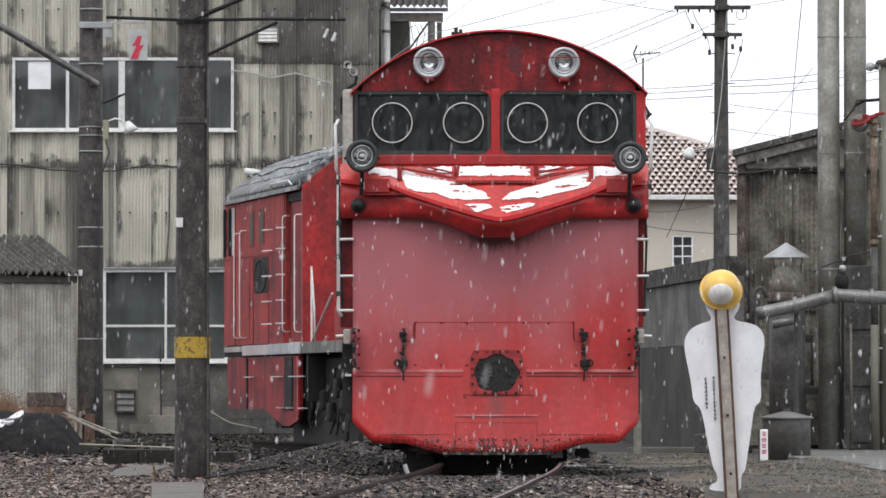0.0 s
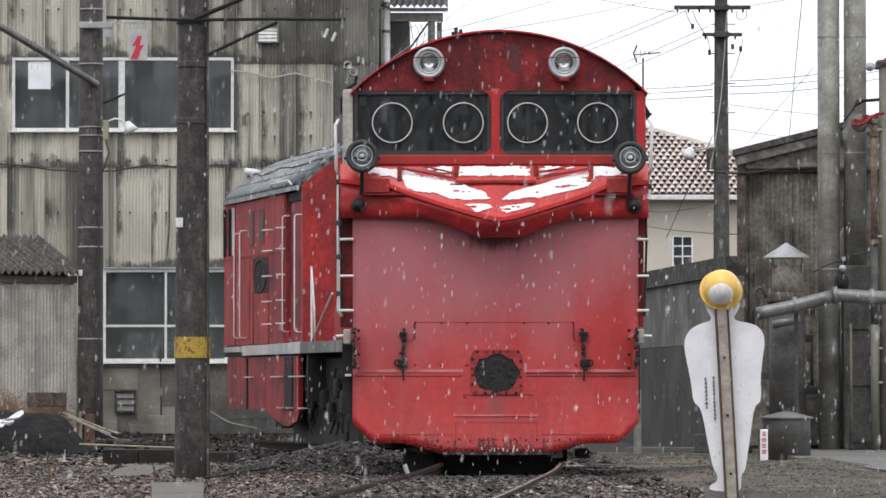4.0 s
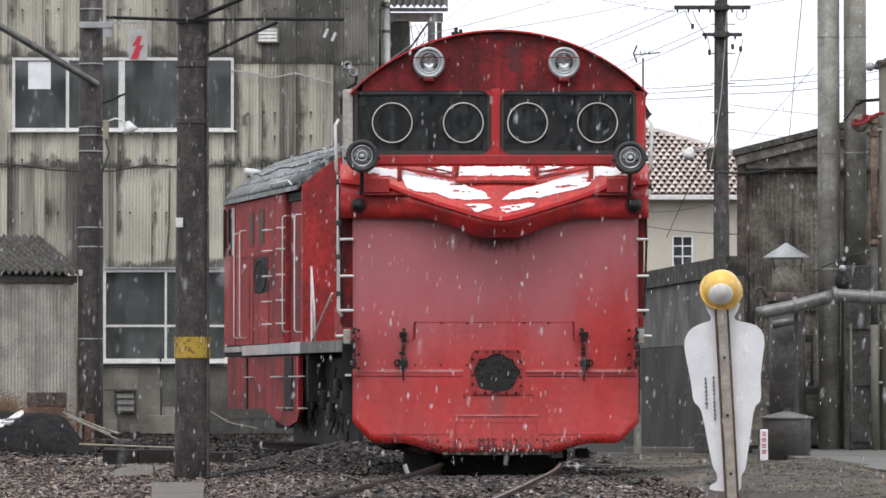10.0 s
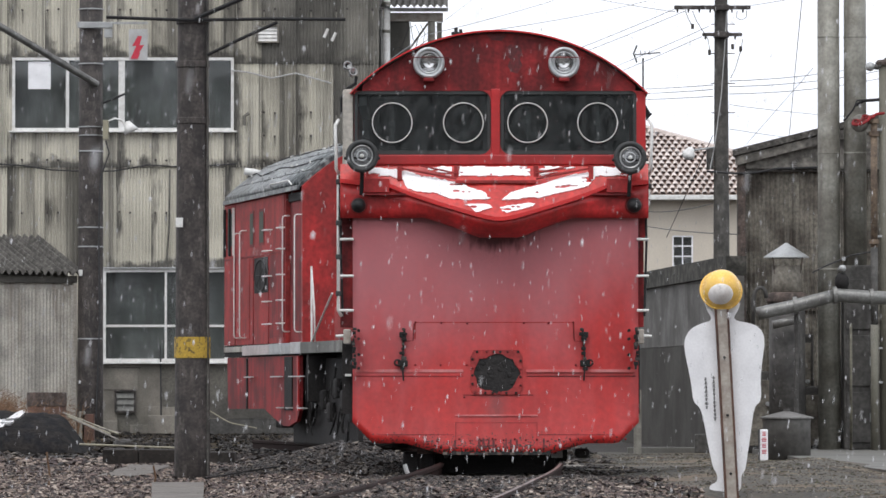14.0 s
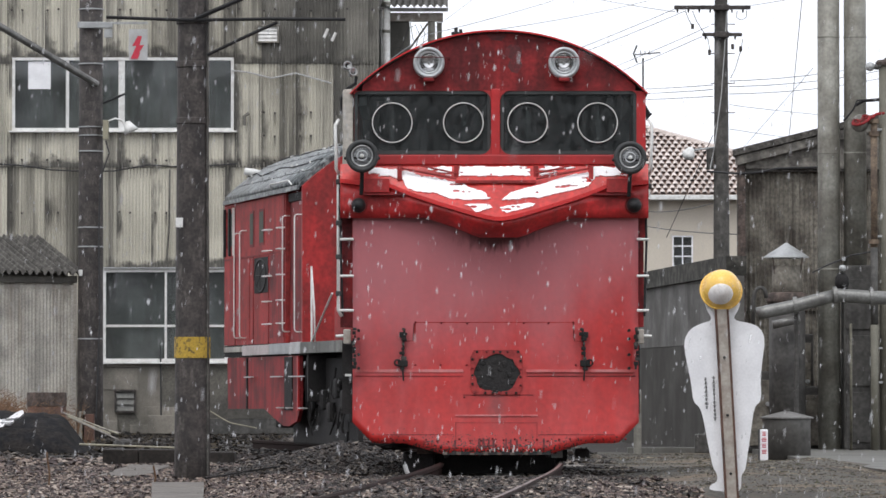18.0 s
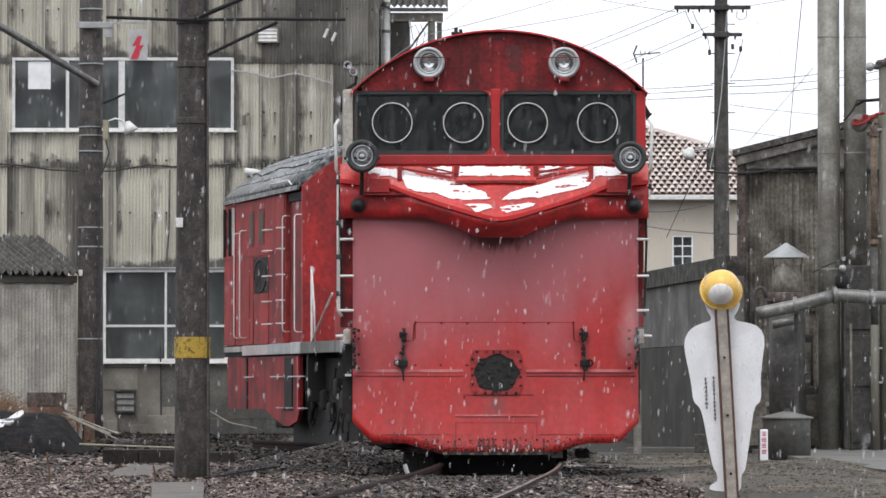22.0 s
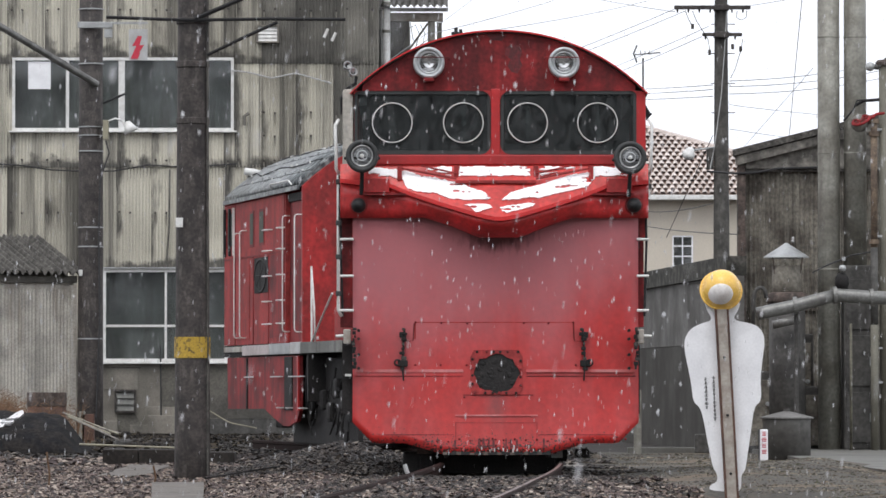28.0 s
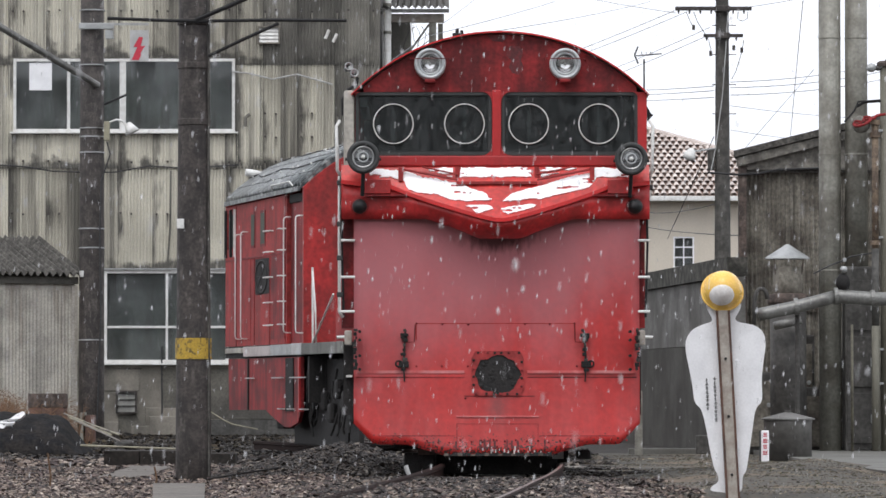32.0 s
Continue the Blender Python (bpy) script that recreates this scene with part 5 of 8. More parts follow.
    def strip(x0, x1, z0, z1, th, name, mat, label=""):
        n = max(2, int((x1 - x0) / 0.08))
        xs = [x0 + (x1 - x0) * i / n for i in range(n + 1)]
        return part(name, sheet([[(x, on_plate(x, z) - th, z) for x in xs] for z in (z1, (z0 + z1) / 2, z0)], (0, th, 0)), mat, p, label)
    # pale pink paints the highlight of the bars' wet edges
    for a, b in ((-0.834, 0.193), (0.791, 1.829)):
        strip(a, b, 1.016, 1.043, 0.020 if a > MX else 0.008, "seam_bar", HIGHLIGHT_RED)
        strip(a, b, 0.973, 0.984, 0.004, "seam", RED_SOOT_SHADE)
    # access panels of the plate, with bolts
    bolt = mesh_of("bolt", lathe([(0.011, 0), (0.011, 0.008), (0.006, 0.012), (0, 0.012)], facing(0, 0, 0), 6), RED_SOOT_SHADE)

    def bolts(pairs):
        for x, z in pairs:
            piece("bolt", bolt, p, x - MX, on_plate(x, z) - FY - 1.5, z - 0.152)
    for a, b, c, d in ((-0.273, 1.251, 1.486, 1.5), (-0.273, -0.259, 1.331, 1.486), (1.238, 1.251, 1.331, 1.486),
                       (0.116, 0.899, 0.533, 0.543), (0.116, 0.127, 0.374, 0.533), (0.884, 0.899, 0.294, 0.533),
                       (-0.617, 0.101, 0.419, 0.43), (0.904, 1.628, 0.419, 0.43)):
        strip(a, b, c, min(d, c + 0.008) if b - a > 0.05 else d, 0.002, "seam", RED_SOOT_SHADE if c > 0.415 and c < 0.45 else RED_END)
    strip(0.116, 0.899, 0.600, 0.614, 0.012, "seam_bar", HIGHLIGHT_RED)
    strip(0.19, 0.86, 0.796, 0.804, 0.003, "seam", RED_SOOT_SHADE)
    bolts([(-0.262, 1.492), (-0.016, 1.486), (0.23, 1.481), (0.77, 1.486), (1.005, 1.486), (1.241, 1.492), (-0.262, 1.085), (-0.021, 1.085), (0.225, 1.085), (1.262, 1.085), (0.203, 0.78)])
    rnd = random.Random(3)
    bolts([(-0.58 + 0.105 * i, 0.377 + rnd.uniform(-0.015, 0.012)) for i in range(23)])
    bolts([(0.351 + 0.075 * i, 0.382 - 0.06 * j) for i in range(3) for j in range(2)])
    for a in (0.105, 0.33, 0.372, 0.425, 0.468, 0.59, 0.632, 0.69, 0.945):
        strip(a, a + rnd.uniform(0.012, 0.024), 0.285 + rnd.uniform(0.0, 0.02), 0.372 + rnd.uniform(0.0, 0.02), 0.010, "wear_bar", SOOT)
    for k in range(16):
        a, b = rnd.uniform(0.10, 0.93), rnd.uniform(0.242, 0.285)
        strip(a, a + rnd.uniform(0.006, 0.014), b, b + rnd.uniform(0.015, 0.045), 0.006, "paint_chip", SILL_PINK, "pale bare chip in the paint")
    for k in range(24):
        a = 0.0425 * k
        strip(a, a + 0.0415, 0.234, 0.258 + rnd.uniform(-0.008, 0.014), 0.008 + rnd.uniform(0, 0.003), "cutting_edge", BLACK if k % 3 else POST_RUST, "worn black cutting edge")
    # coupler opening: plate with eight-sided frame, the hole's shade painted as a flush black disc
    cx, cz, cy = 0.508, 1.016, on_plate(0.508, 1.016) - 0.008
    tilt = (on_plate(cx, cz + 0.15) - on_plate(cx, cz - 0.15)) / 0.3
    slope = Matrix(((1, 0, 0, 0), (0, 1, tilt, -tilt * cz), (0, 0, 1, 0), (0, 0, 0, 1)))

    def leaning(bm):
        bm.transform(slope)
        return bm
    hw, hh, r = 0.248, 0.212, 0.196
    outer = []
    inner = []
    for k in range(24):
        a = k * math.tau / 24
        d = min(hw / max(abs(math.cos(a)), 1e-6), hh / max(abs(math.sin(a)), 1e-6))
        outer.append((cx + d * math.cos(a), cz + d * math.sin(a)))
        rr = r * (1.0 + 0.05 * math.cos(8 * a) + 0.035 * math.sin(5 * a + 1) + 0.03 * math.sin(11 * a))
        inner.append((cx + 1.09 * rr * math.cos(a), cz - 0.012 + 0.93 * rr * math.sin(a)))
    bm = bmesh.new()
    ring = [[bm.verts.new((x, cy - 0.016, z)) for x, z in outer], [bm.verts.new((x, cy - 0.016, z)) for x, z in inner],
            [bm.verts.new((x, cy + 0.004, z)) for x, z in inner], [bm.verts.new((x, cy + 0.03, z)) for x, z in outer]]
    for g, h in zip(ring, ring[1:] + ring[:1]):
        for k in range(24):
            bm.faces.new((g[k], g[(k + 1) % 24], h[(k + 1) % 24], h[k]))
    hole = part("coupler_cover", leaning(bm), RED_DARK, p, "dull red bolted frame round the coupler hole")
    part("coupler_well", leaning(lathe([(r * 1.06, 0.004), (r, 0.006), (0, 0.006)], facing(cx, cy + 0.002, cz - 0.012) @ Matrix.Diagonal((1.10, 0.95, 1, 1)), 24)), BLACK, hole, "flush black disc for the dark of the coupler hole")
    grit = random.Random(19)
    for k in range(46):
        a, d = grit.uniform(0, math.tau), r * math.sqrt(grit.uniform(0.0, 0.95))
        q = grit.uniform(0.010, 0.032)
        lump = bmesh.new()
        bmesh.ops.create_icosphere(lump, subdivisions=1, radius=q, matrix=Matrix.Translation((cx + 1.05 * d * math.cos(a), cy - 0.002, cz - 0.012 + 0.88 * d * math.sin(a))) @ Matrix.Diagonal((grit.uniform(0.6, 1.5), 0.5, grit.uniform(0.6, 1.4), 1)))
        part("tarred_lump", leaning(lump), BLACK, hole)
    for k in range(20):
        a = k * math.tau / 20 + 0.13
        d = min(0.228 / max(abs(math.cos(a)), 1e-6), 0.195 / max(abs(math.sin(a)), 1e-6))
        part("bolt", leaning(lathe([(0.013, 0), (0.013, 0.010), (0, 0.014)], facing(cx + d * math.cos(a), cy - 0.016, cz + d * math.sin(a)), 6)), BLACK if k % 3 else RED_SOOT_SHADE, hole)
    # draw bolts on both sides of the hole
    for x, s in ((-0.385, 1), (1.348, -1)):
        zt_ = 1.428
        y0 = on_plate(x, 1.171) - 0.03
        la = part("latch", rod((x + s * 0.02, y0, zt_), (x - s * 0.0, y0 - 0.015, 1.117), 0.010, n=8), BLACK, p, "black iron draw latch")
        for k in range(9):
            q = k / 8
            w = rnd.uniform(0.012, 0.03)
            dx, zc = rnd.uniform(-0.012, 0.012), zt_ + (1.053 - zt_) * q
            part("chain_link", box(x + s * 0.02 * (1 - q) + dx - w, x + s * 0.02 * (1 - q) + dx + w * 0.8, y0 - 0.025, y0 + 0.01, zc - rnd.uniform(0.01, 0.022), zc + rnd.uniform(0.008, 0.02), bevel=0.006), BLACK if k % 3 else POLE_DARK, la)
        part("hinge", box(x - 0.045, x + 0.05, y0 - 0.025, y0 + 0.03, 1.069, 1.133, bevel=0.012), BLACK, la)
        part("eye", tube([(x - s * 0.045 + 0.03 * math.cos(q * math.tau / 12), y0 - 0.02, 1.107 + 0.028 * math.sin(q * math.tau / 12)) for q in range(13)], 0.009), BLACK, la)
        part("hook", tube([(x, y0 - 0.02, 1.075), (x + s * 0.005, y0 - 0.03, 1.01), (x + s * 0.01, y0 - 0.03, 0.936)], 0.008), BLACK, la)
        part("bracket", box(x - 0.03, x + 0.035, y0 - 0.01, y0 + 0.04, 1.345, 1.40, bevel=0.008), BLACK, la)
        part("pin", tube([(x + s * 0.11, y0 + 0.01, 1.481), (x + s * 0.1, y0, 1.315), (x + s * 0.02, y0, 1.31)], 0.005), RED_SOOT_SHADE, la)
    # body behind the plate, side irons, ladders
    part("body", box(MX - 1.36, MX + 1.30, FY + 0.09, FY + 3.0, 1.30, 2.96), RED_DARK, p, "dark red plough body")
    for s, x0, x1 in ((-1, -0.978, -0.86), (1, 1.86, 1.914)):
        part("side_post", box(x0, x1, FY + 0.1, FY + 0.6, 1.45, 2.96), RED_SOOT_SHADE, p)
    for x, s in ((-0.995, -1), (1.957, 1)):
        lad = part("ladder", tube([(x - s * 0.05, FY - 0.02, 3.011 - (0.2 if s < 0 else 0.4)), (x, FY - 0.03, 2.893), (x, FY - 0.03, 1.603 if s < 0 else 2.705), (x - s * 0.03, FY - 0.01, 1.549 if s < 0 else 2.667)], 0.016, n=8), WHITE_PAINT, p, "white ladder rail", True)
        inner = -0.849 if s < 0 else 1.844
        for z in (2.592, 2.28, 1.931, 1.603):
            part("rung", rod((x, FY - 0.03, z), (inner, FY - 0.03, z), 0.013, n=8), WHITE_PAINT, lad)
        for z in (2.828, 2.436, 2.113, 1.764) if s < 0 else (2.785,):
            part("rail_clamp", box(x - 0.026, x + 0.03, FY - 0.05, FY + 0.02, z - 0.025, z + 0.025, bevel=0.01), FRAME_GREY, lad)
        part("grab_rail", tube([(x - s * 0.0, FY + 0.0, 3.42), (x + s * 0.03, FY - 0.05, 3.366), (x + s * 0.02, FY - 0.05, 2.947), (x - s * 0.02, FY, 2.882)], 0.016, n=8), WHITE_PAINT, p, "white grab rail", True)
        part("cable", tube([(x - s * 0.03, FY + 0.02, 2.785), (x - s * 0.02 , FY + 0.02, 2.248), (x - s * 0.04, FY + 0.02, 1.549)], 0.012), BLACK_PAINT, p)
    for x, s in ((-0.909, -1), (1.872, 1)):
        w = part("wing_bracket", box(x - 0.036, x + 0.034, FY - 0.16, FY - 0.02, 1.285, 1.422, bevel=0.012), POST_WOOD, p, "dirty white wing bracket")
        part("pin", rod((x, FY - 0.1, 1.363), (x + s * 0.11, FY - 0.1, 1.358), 0.014), WHITE_PAINT, w)
        for k in range(11):
            hx, hz, q = x - s * ((0.070 if s < 0 else 0.040) + rnd.uniform(-0.010, 0.010)), 1.425 - 0.036 * k, rnd.uniform(0.008, 0.020)
            part("hinge", box(hx - q, hx + q, FY - 0.23, FY - 0.05, hz - rnd.uniform(0.012, 0.024), hz + rnd.uniform(0.010, 0.022), bevel=0.005), BLACK if k % 4 else POLE_DARK, w)
        part("rear_plate", box(x - 0.05, x + (0.0 if s > 0 else 0.055), FY + 0.02, FY + 0.1, 0.62, 1.272), BLACK, p)
        for z in (1.411, 1.331, 1.182, 1.053):
            part("bolt", rod((x - s * 0.11, FY - 0.24, z), (x - s * 0.11, FY - 0.1, z), 0.015, n=8), BLACK, w)
    part("step", box(-0.93, -0.872, FY - 0.1, FY + 0.1, 0.978, 1), WHITE_PAINT, p)
    # running gear
    part("underframe", box(MX - 1.25, MX + 1.2, FY + 0.15, FY + 4.4, 0.55, 1.28), BLACK, p, "black underframe")
    part("crossbeam", box(MX - 0.78, MX + 0.55, FY + 0.12, FY + 0.3, 0.24, 0.56), POST_RUST, p, "dark rusty crossbeam")
    for y in (FY + 1.0, FY + 3.4):
        c, a = track_point(y)
        w = part("wheelset", rod((c.x - 0.8, y, 0.152 + 0.43), (c.x + 0.8, y, 0.152 + 0.43), 0.075, n=12), BLACK, p, "black wheels and axle")
        for s in (-1, 1):
            m = Matrix.Translation((c.x + s * 0.57, y, 0.152 + 0.43)) @ Euler((0, radians(90 * s), 0)).to_matrix().to_4x4()
            part("wheel", lathe([(0, -0.06), (0.455, -0.07), (0.455, -0.045), (0.43, -0.04), (0.428, 0.06), (0.36, 0.065), (0.33, 0.03), (0.12, 0.03), (0.1, 0.07), (0, 0.07)], m, 32), BLACK, w)
            part("axle_box", box(c.x + s * 0.75 - 0.1, c.x + s * 0.75 + 0.1, y - 0.17, y + 0.17, 0.42, 0.75, bevel=0.02), BLACK, w)
    for x in (-0.55, -0.25, 0.15, 0.42):
        part("air_hose", tube([(MX + x, FY + 0.02, 0.52), (MX + x + 0.02, FY - 0.02, 0.36), (MX + x + 0.05, FY + 0.02, 0.22), (MX + x + 0.1, FY + 0.15, 0.28)], 0.024), RUBBER, p)
    # added black box stands in for the deep shade below the plate
    part("rail_scraper", box(-0.22, 1.075, FY + 0.32, FY + 0.40, 0.05, 0.34, bevel=0.01), BLACK, p, "black box added for the deep shade close above the rails")
    for a, b, c, d in ((-0.385, -0.209, 0.021, 0.262), (-0.235, -0.075, -0.006, 0.262), (1.262, 1.401, 0.198, 0.289)):
        part("brake_shoe", box(a, b, FY + 0.2, FY + 0.42, c, d, bevel=0.03), BLACK, p)
    part("step_plate", box(1.10, 1.22, FY - 0.03, FY + 0.05, 0.282, 0.304, bevel=0.004), DECK_GREY, p, "pale worn step plate")
    part("guard_iron", box(1.037, 1.144, FY + 0.3, FY + 0.34, 0.2, 0.6), STEEL, p)


def snow_islands(poly, surface, thin, label, group, c=0.007, least=14, lean=0.8):
    """Snow left on a slope inside an outline: ragged islands, each a thing of its own. thin: lower leaves more gaps."""
    xs, zs = [q[0] for q in poly], [q[1] for q in poly]
    nx, nz = int((max(xs) - min(xs)) / c) + 3, int((max(zs) - min(zs)) / c) + 3
    cells = set()
    for i in range(nx):
        for j in range(nz):
            x, z = min(xs) + (i - 0.5) * c, min(zs) + (j - 0.5) * c
            wob = 0.025 * noise.noise((x * 7, z * 7, 1)) + 0.014 * noise.noise((x * 25, z * 25, 4))
            gap = noise.noise((x * 4.0, z * 34, 9)) + 0.35 * noise.noise((x * 22, z * 40, 3))
            if inside(x + wob, z + wob * 0.6, poly) and gap < thin:
                cells.add((i, j))
    while cells:
        island, front = set(), [cells.pop()]
        while front:
            i, j = front.pop()
            island.add((i, j))
            for q in ((i + 1, j), (i - 1, j), (i, j + 1), (i, j - 1)):
                if q in cells:
                    cells.remove(q)
                    front.append(q)
        if len(island) < least:
            continue
        bm = bmesh.new()
        verts = {}

        def vert(i, j):
            if (i, j) not in verts:
                x, z = min(xs) + (i - 1) * c, min(zs) + (j - 1) * c
                lump = 0.006 + 0.003 * noise.noise((x * 9, z * 22, 5))
                verts[i, j] = bm.verts.new((x, surface(x, z) - 0.006 - lump, z + lump * lean))
            return verts[i, j]
        for i, j in sorted(island):
            bm.faces.new((vert(i, j), vert(i + 1, j), vert(i + 1, j + 1), vert(i, j + 1)))
        for _ in range(3):
            bmesh.ops.smooth_vert(bm, verts=list(bm.verts), factor=0.5, use_axis_x=True, use_axis_y=True, use_axis_z=True)
        ret = bmesh.ops.extrude_face_region(bm, geom=list(bm.faces))
        for v in ret["geom"]:
            if isinstance(v, bmesh.types.BMVert):
                v.co += Vector((0, 0.03, -0.022))
        x, z = min(xs) + min(island)[0] * c, min(zs) + min(island)[1] * c
        solo("snow_patch", bm, SNOW, label, "snow", group, origin=(x, surface(x, z), z))


def make_visor_snow():
    """Melting snow left on the visor in long patches."""
    patches = {
        "left": [(-0.717, 2.957), (-0.46, 2.946), (-0.262, 2.893), (0.086, 2.829), (0.385, 2.732), (0.46, 2.657), (0.225, 2.631), (-0.075, 2.7), (-0.332, 2.748), (-0.385, 2.839), (-0.513, 2.877), (-0.717, 2.877)],
        "right": [(1.754, 2.968), (1.433, 2.968), (1.401, 2.925), (1.155, 2.871), (0.941, 2.802), (0.647, 2.722), (0.545, 2.636), (0.888, 2.652), (1.182, 2.727), (1.396, 2.786), (1.455, 2.871), (1.754, 2.882)],
        "tip_left": [(0.191, 2.6), (0.415, 2.605), (0.479, 2.563), (0.33, 2.526)],
        "tip_right": [(0.532, 2.573), (0.883, 2.621), (0.84, 2.573), (0.596, 2.51)],
        "middle": [(0.15, 2.973), (0.845, 2.973), (0.845, 2.882), (0.15, 2.871)],
        "thin_left": [(-0.262, 2.978), (0.086, 2.968), (0.086, 2.871), (-0.075, 2.909)],
        "thin_right": [(0.909, 2.968), (1.289, 2.973), (1.155, 2.925), (0.92, 2.877)],
    }
    for name, poly in patches.items():
        thin = 0.16 if name.startswith("thin") else 0.46 if name in ("left", "right") else 0.42
        snow_islands(poly, lambda x, z: visor_y(x - MX, z), thin, "melting white snow lying on the red visor", "snow on the visor")


# ---- the box-bodied vehicle coupled behind it ----
def make_tender():
    """Drawn in its own space: x across, y back from its end wall."""
    v = thing("rail_vehicle", -0.194, 50.32, 0.0, "weathered red box-bodied rail vehicle with a grey roof", "rail vehicle", rz=13.25)
    v.matrix_basis = pose(-0.213, 55.35, -0.085, 0, 0, 13.25) @ Matrix.Diagonal((1.1, 1.1, 1.1, 1))
    length = 4.73

    def curve(x):
        return 3.675 - 0.56 * (abs(x) / 1.42) ** 2.5
    xs = [-1.40 + 2.8 * i / 24 for i in range(25)]
    end = [(-1.40, 1.38)] + [(x, curve(x) - 0.03) for x in xs] + [(1.40, 1.38)]
    part_here("end_wall", prism(end, 0.0, 0.06), RED_END, v, "grimy plain red end wall")
    part_here("end_wall", prism(end, length - 0.06, length), RED_DARK, v)
    rx = [-1.415 + 2.83 * i / 30 for i in range(31)]
    roof = part_here("roof", sheet([[(x, y, curve(x)) for x in rx] for y in (0.12, 1.6, 3.2, length - 0.12)], (0, 0, 0.05)), ROOF_GREY, v, "wet grey steel roof", True)
    for x in (-1.28, -0.95, -0.4, 0.9):
        part_here("roof_rib", tube([(x, 0.12, curve(x) + 0.052), (x, length - 0.14, curve(x) + 0.048)], 0.009), ROOF_GREY, roof)
    part_here("roof_edge", sheet([[(x, 0.09, curve(x) - 0.03) for x in rx], [(x, 0.12, curve(x) - 0.03) for x in rx]], (0, 0, 0.055)), ROOF_GREY, roof)
    part_here("gutter", box(-1.445, -1.412, 0.1, length - 0.12, 3.07, 3.12), ROOF_GREY, roof)
    for k, x in enumerate((-1.14, -0.7)):
        part_here("roof_cable", tube([(x + 0.04 * math.sin(q * 1.7 + k), 0.15 + q * (length - 0.2) / 9, curve(x + 0.04 * math.sin(q * 1.7 + k)) + 0.06 + 0.010 * math.cos(q * 2.3)) for q in range(10)], 0.007), BLACK_PAINT, roof)
    # small pale bits added as painted glints of the wet roof
    glint = random.Random(6)
    for k in range(64):
        x, q = glint.choice((-1.28, -1.14, -0.95, -0.7, -0.4)) + glint.uniform(-0.03, 0.03), glint.uniform(0.2, length - 0.3)
        part_here("roof_clip", box(x - 0.008, x + 0.008, q, q + glint.uniform(0.02, 0.08), curve(x) + 0.05, curve(x) + 0.075, bevel=0.004), STEEL if k % 3 else WHITE_PAINT, roof)
    part_here("roof_step", tube([(-1.42, 0.5, 3.14), (-1.45, 0.55, 3.19), (-1.45, 1.6, 3.19), (-1.42, 1.65, 3.14)], 0.010), WHITE_PAINT, roof, "white roof step")
    part_here("vent_pipe", tube([(-0.98, length - 0.25, 3.44), (-1.1, length - 0.25, 3.47), (-1.2, length - 0.25, 3.48)], 0.045, n=10), WHITE_PAINT, roof, "white pipe end", True)
    # side wall towards the works: recess, doorway, panel with port, cab window
    for s in (-1, 1):
        x0, x1 = (-1.40, -1.34) if s < 0 else (1.34, 1.40)
        bm = walls_with_holes(0.95, length - 0.06, 1.38, 3.06, 0.0, 0.06, [(2.1, 2.7, 2.04, 2.3), (4.05, length - 0.12, 2.55, 2.98)])
        bm.transform(Matrix.Translation((x1, 0, 0)) @ Euler((0, 0, radians(90))).to_matrix().to_4x4())
        part_here("side_wall", bm, RED_DARK, v, "weathered red side panelling")
        # darker red puts the recess's shade into its colour
        part_here("recess", box(x0 + (0.05 if s < 0 else -0.05), x1 + (0.05 if s < 0 else -0.05), 0.061, 0.95, 1.38, 3.06), RED_SOOT_SHADE, v, "dark red entrance recess")
    # black box stands in for the shade under the roof edge
    part_here("recess_lintel", box(-1.372, -1.352, 0.10, 0.94, 2.96, 3.055, bevel=0.006), BLACK, v, "black box put in for the shade over the entrance")
    part_here("inside", box(-1.2, 1.2, 0.3, length - 0.3, 1.38, 3.0), GREY_CABIN, v)
    for a, b in ((2.86, 3.05), (2.23, 2.46)):
        w = part_here("side_window", box(-1.407, -1.40, a - 0.03, b + 0.03, 2.52, 2.94), RED_SOOT_SHADE, v)
        part_here("pane", box(-1.411, -1.4075, a, b, 2.55, 2.91), DIRTY_GLASS, w)
    part_here("cab_window", box(-1.385, -1.38, 4.07, length - 0.08, 2.57, 2.96), DIRTY_GLASS, v, "dark cab window")
    for y in (4.05, 4.3, 4.62):
        part_here("cab_window_post", box(-1.43, -1.40, y, y + (0.05 if y > 4.1 else 0.018), 2.45, 3.02), BLACK_PAINT if y > 4.1 else WHITE_PAINT, v)
    m = Matrix.Translation((-1.40, 2.42, 2.17)) @ Matrix.Diagonal((1, 1.9, 1, 1)) @ Euler((0, radians(-90), 0)).to_matrix().to_4x4()
    part_here("port_panel", box(-1.407, -1.36, 1.93, 2.80, 1.97, 2.38), BLACK, v, "black square panel")
    port = part_here("fan_port", lathe([(0.20, -0.05), (0.20, 0.012), (0.17, 0.015), (0.16, -0.05), (0.05, -0.06), (0, -0.06)], m, 28), BLACK, v, "round black fan port", True)
    for k in range(4):
        part_here("spoke", rod(m @ Vector((0.17 * math.cos(k * math.pi / 4), 0.17 * math.sin(k * math.pi / 4), 0.0)), m @ Vector((-0.17 * math.cos(k * math.pi / 4), -0.17 * math.sin(k * math.pi / 4), 0.0)), 0.012), BLACK, port)
    # panel seams and a ledge
    for a, b, c, d in ((0.95, length, 2.40, 2.42), (1.0, 1.02, 1.38, 3.05), (2.86, 2.88, 1.38, 2.4), (1.92, 1.94, 1.38, 2.4), (4.0, 4.02, 1.38, 3.05)):
        part_here("seam", box(-1.408, -1.401, a, b, c, d), RED_SOOT_SHADE, v)
    part_here("side_door", box(-1.406, -1.4005, 1.06, 1.86, 1.44, 2.385), RED_SOOT_SHADE, v, "dark red side door")
    part_here("side_door", box(-1.406, -1.4005, 3.1, 3.95, 1.44, 2.385), RED_DARK, v)
